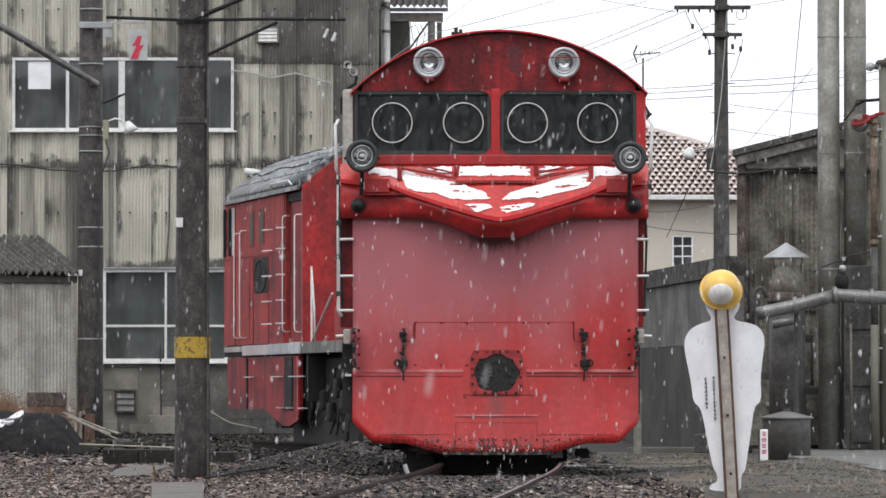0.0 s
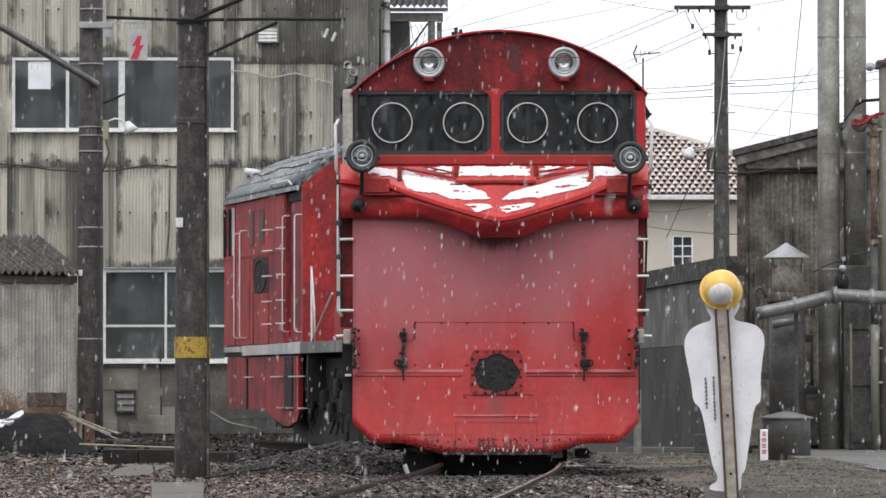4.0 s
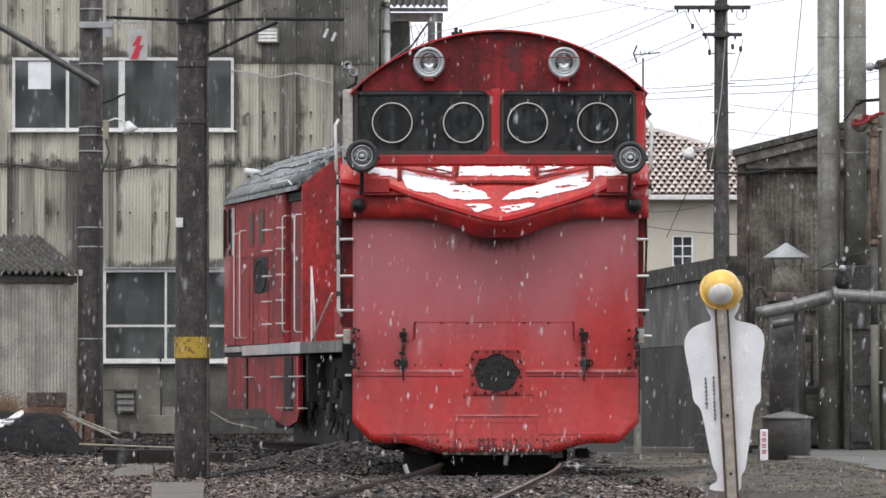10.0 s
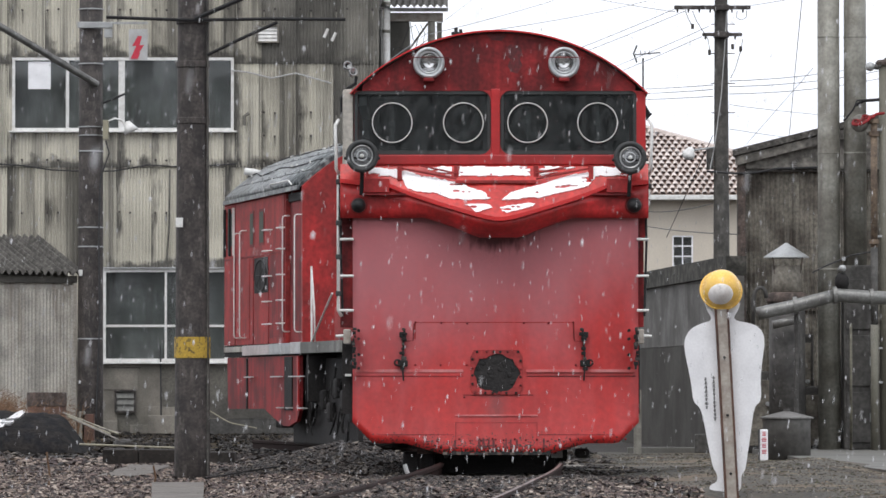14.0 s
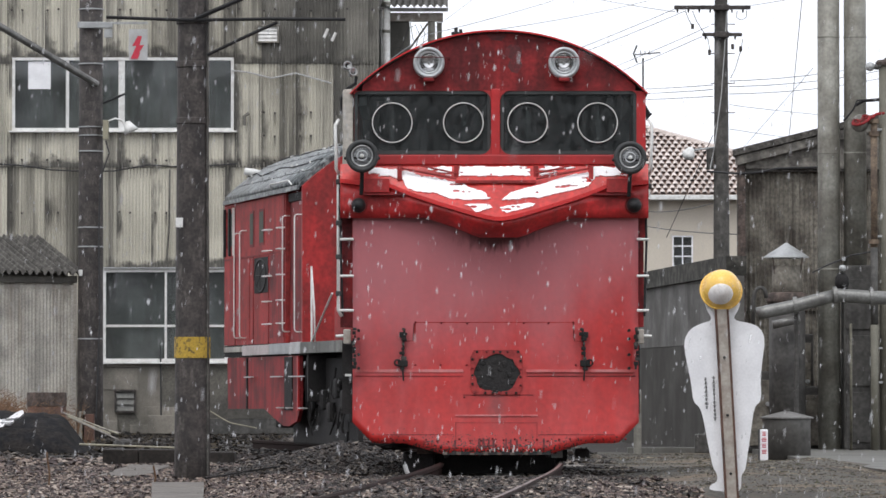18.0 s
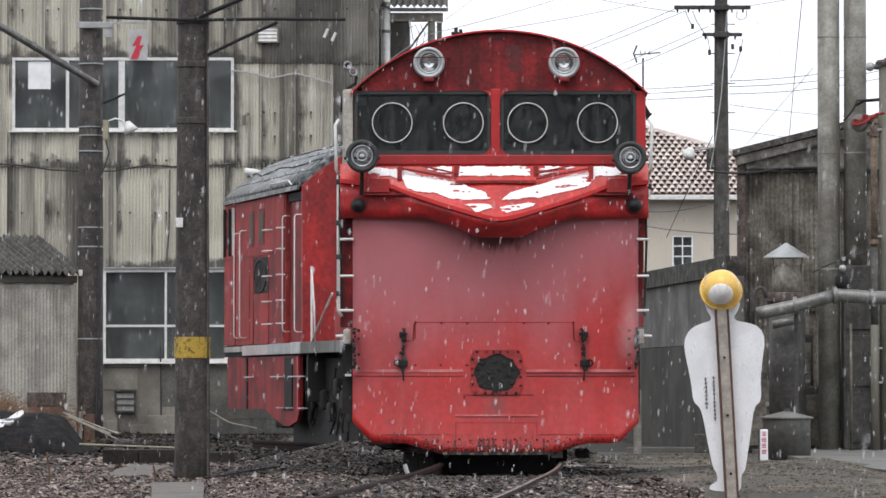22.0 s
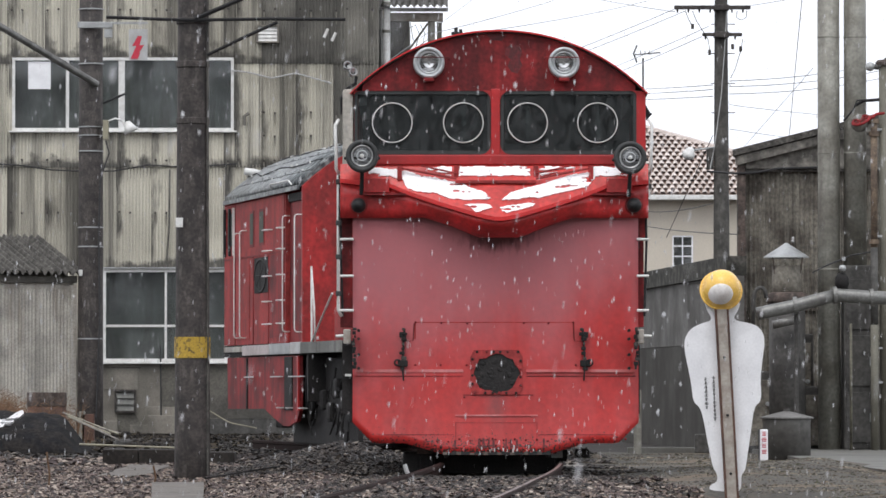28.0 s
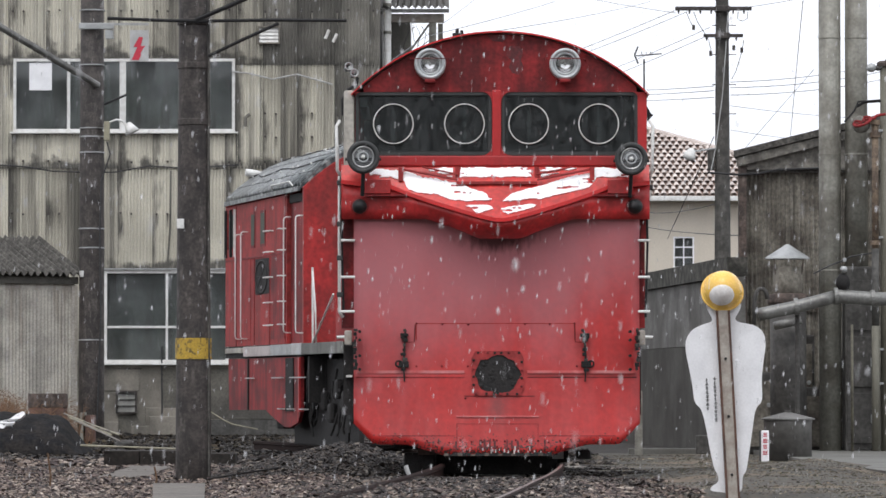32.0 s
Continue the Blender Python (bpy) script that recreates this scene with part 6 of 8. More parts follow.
    # hand rails and step irons, white
    def rail(y, z0, z1, x=-1.49):
        return part_here("handrail", tube([(-1.40, y + 0.02, z1), (-1.46, y + 0.01, z1), (x + 0.006, y, z1 - 0.012), (x, y, z1 - 0.04), (x, y, z0 + 0.04), (x + 0.006, y, z0 + 0.012), (-1.46, y + 0.01, z0), (-1.40, y + 0.02, z0)], 0.0075, n=8), WHITE_PAINT, v, "white handrail", True)
    for y, z0, z1 in ((0.0, 1.49, 2.79), (0.68, 1.50, 2.80), (3.27, 1.46, 2.72), (3.62, 1.46, 2.70)):
        rail(y, z0, z1)
    for z in (2.68, 2.44, 2.15, 1.86, 1.60):
        for a, b in ((0.98, 1.14), (1.72, 1.98)):
            part_here("step_iron", tube([(-1.40, a, z), (-1.475, a + 0.02, z), (-1.475, b - 0.02, z), (-1.40, b, z)], 0.008), WHITE_PAINT, v)
    # end platform with its deck edge, stanchions and stays
    deck = part_here("deck", box(-1.40, 1.40, -2.15, 0.0, 1.26, 1.37), BLACK, v)
    for a, b in ((-2.15, -0.95), (-0.93, -0.02)):
        part_here("deck_edge", box(-1.43, -1.402, a, b, 1.25, 1.375, bevel=0.006), CONCRETE_GREY, deck, "weathered grey deck edge")
    for a, b, drop, mat in ((0.0, 0.55, 0.0, DECK_GREY), (0.57, 1.75, 0.006, STEEL), (1.77, 3.4, 0.012, SILL_PINK), (3.42, length - 0.15, 0.02, SHED_SHEET)):
        part_here("sill", box(-1.435, -1.403, a, b, 1.25 + (0.045 if a > 3 else 0.0), 1.378 - drop, bevel=0.006), mat, v, "pale grey sill")
    part_here("body_floor", box(-1.40, 1.40, 0.0, length, 1.24, 1.376), BLACK, v)
    part_here("stanchion", rod((-1.41, -0.57, 1.36), (-1.41, -0.55, 2.20), 0.012, n=8), WHITE_PAINT, v, "white stanchion")
    part_here("stanchion", tube([(-1.415, -0.77, 1.36), (-1.415, -0.73, 1.74), (-1.415, -0.64, 2.0), (-1.412, -0.57, 2.16)], 0.010, n=8), WHITE_PAINT, v, "white stanchion leaning in at its top", True)
    part_here("stay", rod((-1.44, -0.72, 1.38), (-1.44, -1.80, 1.88), 0.011, n=8), WHITE_PAINT, v, "slanting white stay")
    part_here("platform_box", box(-1.25, -0.6, -1.9, -1.0, 1.37, 1.75, bevel=0.02), RED_DARK, v)
    # skirt below the sill, and step bars
    skirt = [(0.15, 1.23), (0.15, 0.62), (0.3, 0.50), (0.75, 0.44), (1.05, 0.44), (1.45, 0.50), (2.2, 0.63), (length - 0.25, 0.62), (length - 0.2, 1.23)]
    bm = prism(skirt, 0.0, 0.04)
    bm.transform(Matrix.Translation((-1.36, 0, 0)) @ Euler((0, 0, radians(90))).to_matrix().to_4x4())
    # dark red carries both dirt and the skirt's shade
    part_here("skirt", bm, RED_SOOT_SHADE, v, "dirty red skirt, shade put into its dark colour")
    for a, b, c, d in ((0.52, 0.95, 0.62, 1.22), (3.2, 3.26, 0.62, 1.22)):
        part_here("skirt_gap", box(-1.415, -1.401, a, b, c, d), BLACK, v)
    for a, b in ((-0.3, 0.45), (0.95, 1.5), (2.7, 3.1)):
        part_here("step_bar", box(-1.47, -1.43, a, b, 0.991, 1.004), DECK_GREY, v)
    for a, b in ((-0.3, -0.1), (0.5, 0.6), (1.0, 1.15)):
        part_here("foot_step", box(-1.47, -1.40, a, b, 0.64, 0.654), DECK_GREY, v)
    part_here("skirt_edge", box(-1.42, -1.401, 0.15, 0.2, 0.62, 1.22), RED, v)
    # running gear in the gap
    part_here("frame_beam", box(-1.1, 1.1, -2.1, length, 0.75, 1.23), BLACK, v)
    for y in (-1.3, 1.3, 3.6):
        w = part_here("wheelset", rod((-0.85, y, 0.58), (0.85, y, 0.58), 0.075, n=12), BLACK, v)
        for s in (-1, 1):
            mm = Matrix.Translation((s * 0.57, y, 0.215 + 0.43)) @ Euler((0, radians(90 * s), 0)).to_matrix().to_4x4()
            part_here("wheel", lathe([(0, -0.06), (0.455, -0.07), (0.455, -0.045), (0.43, -0.04), (0.428, 0.06), (0.36, 0.065), (0.33, 0.03), (0.12, 0.03), (0.1, 0.07), (0, 0.07)], mm, 28), BLACK, w)
            part_here("axle_box", box(s * 0.85 - 0.1, s * 0.85 + 0.1, y - 0.2, y + 0.2, 0.4, 0.78, bevel=0.02), BLACK, w)
            part_here("spring", box(s * 0.9 - 0.06, s * 0.9 + 0.06, y - 0.5, y + 0.5, 0.80, 0.92, bevel=0.02), BLACK, w)
    for y in (-0.25, 0.1):
        part_here("air_pipe", tube([(-1.3, y, 1.2), (-1.32, y, 0.9), (-1.3, y + 0.1, 0.65)], 0.03), BLACK_PAINT, v)
    grime = random.Random(8)
    for k in range(16):
        q, zz = grime.uniform(-2.0, 0.1), grime.uniform(0.5, 1.15)
        part_here("brake_pipe", tube([(-1.26, q, zz), (-1.29, q + grime.uniform(-0.15, 0.15), zz - 0.15), (-1.27, q + grime.uniform(-0.3, 0.3), zz - grime.uniform(0.2, 0.4))], grime.uniform(0.007, 0.013)), BLACK, v)
    part_here("side_frame", box(-1.22, -1.16, -2.1, 1.4, 0.24, 1.2, bevel=0.02), BLACK, v, "black side frame")
    for k in range(9):
        part_here("side_fitting", box(-1.30, -1.215, -2.05 + 0.36 * k, -1.85 + 0.36 * k, 0.5 + 0.13 * (k % 3), 0.72 + 0.13 * (k % 3), bevel=0.045), BLACK, v)
    part_here("end_step", box(-1.42, -1.1, -0.42, -0.36, 0.72, 1.23), BLACK, v)


make_plough()
make_visor_snow()
make_tender()

# ---- poles, wires and fittings ----
def make_near_pole():
    x, y = -2.356, 42.5
    p = thing("line_pole", x, y, 0, "thick tarred line pole with a yellow plate beside the track", "pole")
    part("shaft", lathe([(0.0, -0.5), (0.166, -0.5), (0.166, 0.4), (0.160, 1.5), (0.152, 2.8), (0.143, 4.2), (0.125, 8.5), (0.0, 8.52)], Matrix.Translation((x, y, 0)), 24), POLE_DARK, p, "", True)
    band = [(0.170 * math.sin(a * math.pi / 12), -0.170 * math.cos(a * math.pi / 12)) for a in range(-7, 8)]
    part("yellow_plate", sheet([[(x + a, y + b, 1.345) for a, b in band], [(x + a, y + b, 1.148) for a, b in band]], (0, 0.004, 0)), YELLOW, p, "worn yellow plate wrapped round the pole")
    part("number_tag", box(-2.505, -2.437, y - 0.18, y - 0.16, 2.371, 2.461, bevel=0.004), WHITE_PAINT, p, "small white tag")
    for z in (4.318, 3.909, 3.377):
        part("clamp_band", lathe([(0.150, -0.03), (0.158, -0.025), (0.158, 0.025), (0.150, 0.03)], Matrix.Translation((x, y, z)), 20), POLE_DARK, p)
    arm = part("cross_arm", tube([(-3.16, y - 0.16, 4.345), (-2.574, y - 0.16, 4.323), (-2.309, y - 0.16, 4.318), (-1.617, y - 0.16, 4.329), (-0.915, y - 0.16, 4.323)], 0.016), BLACK_PAINT, p, "thin dark cross arm")
    part("arm_stay", tube([(-2.33, y - 0.16, 4.329), (-2.053, y - 0.16, 4.446), (-1.67, y - 0.16, 4.616)], 0.022), BLACK_PAINT, arm)
    part("arm_stay", tube([(-2.213, y - 0.16, 3.988), (-1.883, y - 0.16, 4.148), (-1.553, y - 0.16, 4.297)], 0.016), BLACK_PAINT, arm)
    for q, w in (((-1.122, 42.553, 4.169), (-1.085, 42.553, 4.254)), ((-1.048, 42.553, 4.137), (-1.011, 42.553, 4.217))):
        part("insulator", rod(q, w, 0.014), WHITE_PAINT, arm, "white insulator pin")
    part("conduit", tube([(x + 0.15, y - 0.08, 0.05), (x + 0.145, y - 0.08, 2.5), (x + 0.14, y - 0.07, 6.0)], 0.012), POLE_GREY, p)


def make_far_pole():
    x, y = -6.24, 80.0
    p = thing("line_pole", x, y, 0, "dark banded line pole in front of the works", "pole")
    part("shaft", lathe([(0.0, -0.5), (0.235, -0.5), (0.228, 1.0), (0.218, 4.0), (0.20, 9.5), (0.0, 9.55)], Matrix.Translation((x, y, 0)), 20), POLE_DARK, p, "", True)
    for z in (1.75, 3.38, 3.72, 5.07, 5.35, 5.5, 6.62, 7.59):
        part("band", lathe([(0.222, -0.012), (0.232, -0.01), (0.232, 0.01), (0.222, 0.012)], Matrix.Translation((x, y, z)), 18), STEEL, p)
    part("bracket", box(-6.46, -5.84, y - 0.28, y - 0.2, 7.24, 7.35, bevel=0.01), STEEL, p, "galvanised bracket")
    part("bracket", box(-5.84, -5.22, y - 0.26, y - 0.22, 7.31, 7.35), STEEL, p)
    part("clamp", box(-5.99, -5.85, y - 0.26, y - 0.14, 7.07, 7.23, bevel=0.01), STEEL, p)
    part("stay_pipe", rod((-8.24, y - 2.4, 7.47), (-6.12, y - 0.2, 6.25), 0.062, n=10), WET_PIPE, p, "grey slanting stay pipe")
    part("stay_rod", rod((-6.02, y - 0.1, 5.92), (-5.62, y - 0.1, 6.09), 0.02), BLACK_PAINT, p)
    sign = part("warning_plate", box(-5.55, -5.22, y - 0.30, y - 0.285, 6.67, 7.22), DECK_GREY, p, "pale plate with a red lightning bolt")
    bolt = [(-5.32, 7.09), (-5.39, 7.1), (-5.49, 6.92), (-5.42, 6.92), (-5.52, 6.69), (-5.39, 6.69), (-5.35, 6.8), (-5.37, 6.8), (-5.28, 6.94), (-5.36, 6.93)]
    part("lightning_mark", prism(bolt, y - 0.306, y - 0.3005), SIGN_RED, sign)
    lamp = part("lamp_arm", tube([(-6.02, y - 0.25, 5.43), (-5.92, y - 0.25, 5.59), (-5.79, y - 0.25, 5.64), (-5.68, y - 0.25, 5.61), (-5.6, y - 0.25, 5.49)], 0.018), WHITE_PAINT, p, "white lamp arm")
    part("shade", lathe([(0.02, 0.14), (0.05, 0.13), (0.09, 0.04), (0.14, -0.06), (0.13, -0.06), (0.08, 0.03), (0, 0.1)], Matrix.Translation((-5.53, y - 0.25, 5.46)) @ Euler((0, radians(-25), 0)).to_matrix().to_4x4(), 20), WHITE_PAINT, lamp, "white enamel lamp shade", True)
    part("junction_box", box(-6.01, -5.91, y - 0.28, y - 0.12, 5.27, 5.61, bevel=0.01), BAMBOO, p, "dull yellowish junction box")
    part("cable", tube([(-5.96, y - 0.22, 5.25), (-5.9, y - 0.22, 5.03), (-6.06, y - 0.22, 4.55), (-6.08, y - 0.22, 3.55), (-6.06, y - 0.22, 2.15), (-6.12, y - 0.22, 0.35)], 0.014), CABLE, p)


def sag(p, q, drop, n=14):
    p, q = Vector(p), Vector(q)
    return [p.lerp(q, i / n) - Vector((0, 0, drop * 4 * (i / n) * (1 - i / n))) for i in range(n + 1)]


def make_utility_pole():
    x, y = 5.301, 86.0
    p = thing("utility_pole", x, y, 0, "dark utility pole with two cross arms behind the wall", "utility pole")
    part("shaft", lathe([(0, 0), (0.175, 0), (0.150, 4.0), (0.118, 9.0), (0.11, 10.2), (0, 10.22)], Matrix.Translation((x, y, 0)), 18), POLE_GREY, p, "", True)
    for a, b, z, r in ((4.398, 5.849, 8.119, 0.036), (4.935, 5.688, 7.603, 0.032)):
        arm = part("cross_arm", box(a, b, y - 0.24, y - 0.14, z - r, z + r, bevel=0.01), POLE_DARK, p)
        part("arm_clamp", box(x - 0.14, x + 0.14, y - 0.26, y + 0.1, z - 0.055, z + 0.055, bevel=0.02), POLE_DARK, p)
        n = 7 if r > 0.034 else 4
        for k in range(n):
            q = a + (b - a) * (k + 0.3) / n
            part("insulator", lathe([(0.008, -0.065), (0.018, -0.06), (0.014, -0.04), (0.024, -0.02), (0.012, 0.0)], Matrix.Translation((q, y - 0.2, z - r)), 10), POLE_GREY, arm)
    for z in (7.807, 7.248, 6.678, 6.119):
        part("step_bolt", rod((x - 0.2, y - 0.1, z), (x + 0.26, y - 0.1, z), 0.009), POLE_DARK, p)
    for pts in ([(4.602, y - 0.25, 8.054), (4.667, y - 0.25, 7.893), (4.731, y - 0.25, 7.764)], [(4.742, y - 0.25, 8.054), (4.817, y - 0.25, 7.861), (5.032, y - 0.25, 7.517), (5.075, y - 0.25, 7.28)], [(5.591, y - 0.25, 8.054), (5.581, y - 0.25, 7.904)], [(5.699, y - 0.25, 7.517), (5.656, y - 0.25, 7.28), (5.548, y - 0.25, 6.925), (5.462, y - 0.25, 6.764)],
                [(5.774, y - 0.25, 8.054), (5.763, y - 0.25, 7.925), (5.677, y - 0.25, 7.872), (5.602, y - 0.25, 7.904)]):
        part("drop_wire", tube(pts, 0.007), CABLE, p)
    for px in ((4.742, 7.753), (5.065, 7.259), (5.656, 7.323), (5.505, 7.366)):
        part("fuse_holder", rod((px[0], y - 0.26, px[1] - 0.05), (px[0], y - 0.26, px[1] + 0.05), 0.03, n=10), POLE_DARK, p)
    part("ground_wire", tube([(5.398, y - 0.2, 8.054), (5.355, y - 0.2, 7.302), (5.29, y - 0.2, 6.441), (5.161, y - 0.2, 5.474), (5.075, y - 0.2, 5.044)], 0.010), DECK_GREY, p)
    part("riser_box", box(5.022, 5.151, y - 0.1, y + 0.1, 5.044, 5.452, bevel=0.02), POLE_GREY, p, "grey box on the pole")
    lamp = part("lamp_arm", rod((5.14, y - 0.2, 5.452), (4.753, y - 0.4, 5.388), 0.018), STEEL, p)
    part("shade", lathe([(0, 0.15), (0.06, 0.13), (0.12, 0.0), (0.12, -0.06), (0.05, -0.1), (0, -0.1)], Matrix.Translation((4.656, y - 0.4, 5.312)) @ Euler((0, radians(25), 0)).to_matrix().to_4x4(), 18), WHITE_PAINT, lamp, "white street lamp shade", True)


def make_wires():
    """Overhead wires that cross the sky."""
    runs = [
        ((4.398, 86.022, 8.097), (-0.1, 133.333, 9.517), 0.1, 0.010), ((4.634, 86.022, 8.076), (0.933, 133.333, 9.767), 0.1, 0.010), ((5.065, 86.022, 7.775), (3.6, 133.333, 9.85), 0.05, 0.010),
        ((4.935, 86.022, 7.581), (1.933, 133.333, 9.1), 0.1, 0.010), ((4.575, 100, 9.475), (0.3, 66.667, 6.1), 0.05, 0.008), ((2.45, 100, 9.475), (-0.218, 72.727, 6.577), 0.02, 0.009),
        ((0.8, 114.286, 10.779), (-0.94, 80, 6.7), 0.02, 0.009),
        ((5.462, 86.022, 6.732), (12.229, 114.286, 9.421), 0.15, 0.012), ((5.462, 86.022, 6.624), (12.229, 114.286, 9.221), 0.15, 0.012), ((5.462, 86.022, 6.484), (12.229, 114.286, 9.021), 0.15, 0.012),
        ((5.14, 86.022, 6.656), (5.267, 133.333, 9.717), 0.02, 0.012), ((5.14, 86.022, 6.57), (5.267, 133.333, 9.583), 0.02, 0.012), ((5.14, 86.022, 6.441), (5.267, 133.333, 9.417), 0.02, 0.012),
        ((5.462, 86.022, 6.28), (14.267, 133.333, 8.883), 0.1, 0.009), ((5.462, 86.022, 5.818), (12.933, 133.333, 8.183), 0.1, 0.009), ((7.078, 88.889, 8.583), (8.757, 114.286, 7.164), -0.05, 0.012),
        ((5.733, 88.889, 5.406), (5.964, 72.727, 6.032), 0.0, 0.007),
        ((5.14, 86.022, 5.689), (4.95, 100, 4.225), 0.0, 0.012), ((5.14, 86.022, 4.398), (5.767, 133.333, 6.15), 0.1, 0.012), ((5.634, 86.022, 3.807), (5.767, 133.333, 5.717), 0.05, 0.015),
        ((4.419, 86.022, 8.054), (3.371, 114.286, 10.85), 0.02, 0.010), ((5.613, 86.022, 8.14), (10.514, 114.286, 11.136), 0.05, 0.010),
    ]
    for i, (p, q, d, r) in enumerate(runs):
        solo("overhead_wire", tube(sag(p, q, d), r * 0.72, n=5), CABLE_FAR if i not in (17, 18, 19) else CABLE, "thin grey overhead wire against the white sky", "wire", "overhead wires", origin=p)


def make_aerial():
    y = 145.5
    a = thing("roof_aerial", 6.582, y + 3, 8.2, "thin television aerial on a mast above the house roof", "aerial")
    part("mast", rod((6.582, y + 3, 7.6), (6.582, y + 3, 11.759), 0.03), CABLE, a)
    part("boom", rod((6.327, y + 3, 11.868), (7.164, y + 3, 11.941), 0.022), CABLE, a)
    part("reflector", tube([(6.382, y + 3, 12.177), (6.273, y + 3, 11.905), (6.382, y + 3, 11.614)], 0.03), CABLE, a)
    for x in (6.509, 6.655, 6.8):
        part("element", rod((x, y + 2.8, 11.868), (x, y + 3.2, 12.014), 0.015), CABLE, a)


# ---- plant in front of the workshop ----
def make_ducts():
    y = 60.2
    for a, r, z0, z1 in ((5.143, 0.147, 0.05, 7.6), (5.496, 0.15, 2.504, 7.6)):
        d = thing("vent_duct", a, y, z0, "tall weathered zinc duct standing before the workshop", "duct", "ducts by the workshop")
        part("pipe", rod((a, y, z0), (a, y, z1), r, n=28), DUCT, d, "", True)
        for k in range(4):
            z = 0.9 + 1.55 * k
            if z > z0 and k:
                part("joint_band", lathe([(r, -0.012), (r + 0.004, -0.008), (r + 0.004, 0.008), (r, 0.012)], Matrix.Translation((a, y, z)), 28), DUCT, d)
    h = thing("filter_cabinet", 5.496, y, 0.05, "dark soot-stained filter cabinet under the duct", "cabinet")
    part("housing", box(5.323, 5.722, y - 0.17, y + 0.3, 0.05, 2.504, bevel=0.03), CONCRETE_DARK, h)
    for k in range(3):
        part("door_panel", box(5.353, 5.692, y - 0.19, y - 0.171, 0.15 + 0.75 * k, 0.82 + 0.75 * k, bevel=0.008), CONCRETE_DARK, h)
        part("latch", box(5.662, 5.684, y - 0.215, y - 0.19, 0.42 + 0.75 * k, 0.54 + 0.75 * k), STEEL, h)
    p = thing("steam_pipe", 5.699, y - 0.5, 0.05, "slim pipe, rusty above and pale below, on the workshop front", "pipe")
    part("lower_pipe", rod((5.699, y - 0.5, 0.05), (5.699, y - 0.5, 1.707), 0.053, n=14), PALE_PIPE, p, "", True)
    part("middle_pipe", rod((5.699, y - 0.5, 1.707), (5.699, y - 0.5, 2.73), 0.048, n=14), CONCRETE_DARK, p, "dark middle length", True)
    part("upper_pipe", rod((5.699, y - 0.5, 2.73), (5.699, y - 0.5, 4.429), 0.045, n=14), BROWN_PIPE, p, "rusty upper pipe", True)
    for z in (2.805, 4.233, 4.399):
        part("flange", lathe([(0.05, -0.03), (0.07, -0.03), (0.07, 0.03), (0.05, 0.03)], Matrix.Translation((5.699, y - 0.5, z)), 14), BROWN_PIPE, p)
    part("hand_lever", tube([(5.654, y - 0.55, 4.444), (5.729, y - 0.55, 4.489), (5.835, y - 0.55, 4.504)], 0.02), RED_SOOT_SHADE, p, "faded red lever")
    part("lever_arm", tube([(5.459, y - 0.5, 4.609), (5.564, y - 0.5, 4.67), (5.774, y - 0.5, 4.685)], 0.022), BLACK_PAINT, p)
    q = thing("stand_pipe", 5.85, y - 0.4, 0.05, "dark grey stand pipe with brackets", "pipe")
    part("pipe", rod((5.85, y - 0.4, 0.05), (5.85, y - 0.4, 5.166), 0.075, n=16), PALE_PIPE, q, "", True)
    part("pipe_cap", lathe([(0.0, -0.02), (0.11, -0.02), (0.12, 0.02), (0.09, 0.05), (0.0, 0.06)], Matrix.Translation((5.85, y - 0.4, 5.166)), 18), POST_RUST, q, "dark cap")
    knobs = random.Random(23)
    for k in range(7):
        lump = bmesh.new()
        bmesh.ops.create_icosphere(lump, subdivisions=2, radius=knobs.uniform(0.03, 0.06), matrix=Matrix.Translation((5.66 + 0.045 * k, y - 0.42, 5.10 + 0.022 * k + knobs.uniform(-0.03, 0.03))) @ Matrix.Diagonal((1.2, 1, knobs.uniform(0.7, 1.1), 1)))
        part("cap_fitting", lump, CONCRETE_DARK if k % 3 else STEEL, q)
    for z in (1.399, 0.948, 4.294, 2.88):
        part("bracket", box(5.669, 5.947, y - 0.46, y - 0.38, z - 0.015, z + 0.015), STEEL, q)
    # wheel valve, red and grey, on a bracket
    v = thing("wheel_valve", 5.534, y - 0.55, 4.421, "faded red wheel valve on a bent bracket", "valve")
    rim = Matrix.Translation((5.520, y - 0.60, 4.405)) @ Euler((radians(24), radians(-24), 0)).to_matrix().to_4x4()
    part("wheel", tube([tuple(rim @ Vector((0.118 * math.cos(k * math.tau / 24), 0.118 * math.sin(k * math.tau / 24), 0))) for k in range(25)], 0.019, n=8), RED_SOOT_SHADE, v, "faded red hand wheel", True)
    for k in range(3):
        part("spoke", rod(tuple(rim @ Vector((0.11 * math.cos(k * 1.047), 0.11 * math.sin(k * 1.047), 0))), tuple(rim @ Vector((-0.11 * math.cos(k * 1.047), -0.11 * math.sin(k * 1.047), 0))), 0.012), RED_SOOT_SHADE, v)
    part("body", lathe([(0, -0.1), (0.07, -0.095), (0.108, -0.05), (0.12, 0.0), (0.10, 0.06), (0, 0.08)], facing(5.515, y - 0.46, 4.375), 18), WET_BOARD, v, "", True)
    part("spindle", rod((5.56, y - 0.62, 4.43), (5.70, y - 0.56, 4.452), 0.018), RED_SOOT_SHADE, v)
    part("bracket", tube([(5.293, y - 0.55, 4.399), (5.421, y - 0.55, 4.549), (5.474, y - 0.55, 4.67), (5.722, y - 0.55, 4.685)], 0.014), BLACK_PAINT, v)
    # level pipe with joints
    h = thing("level_pipe", 5.081, 58.8, 1.953, "pale grey pipe run with bolted joints", "pipe")
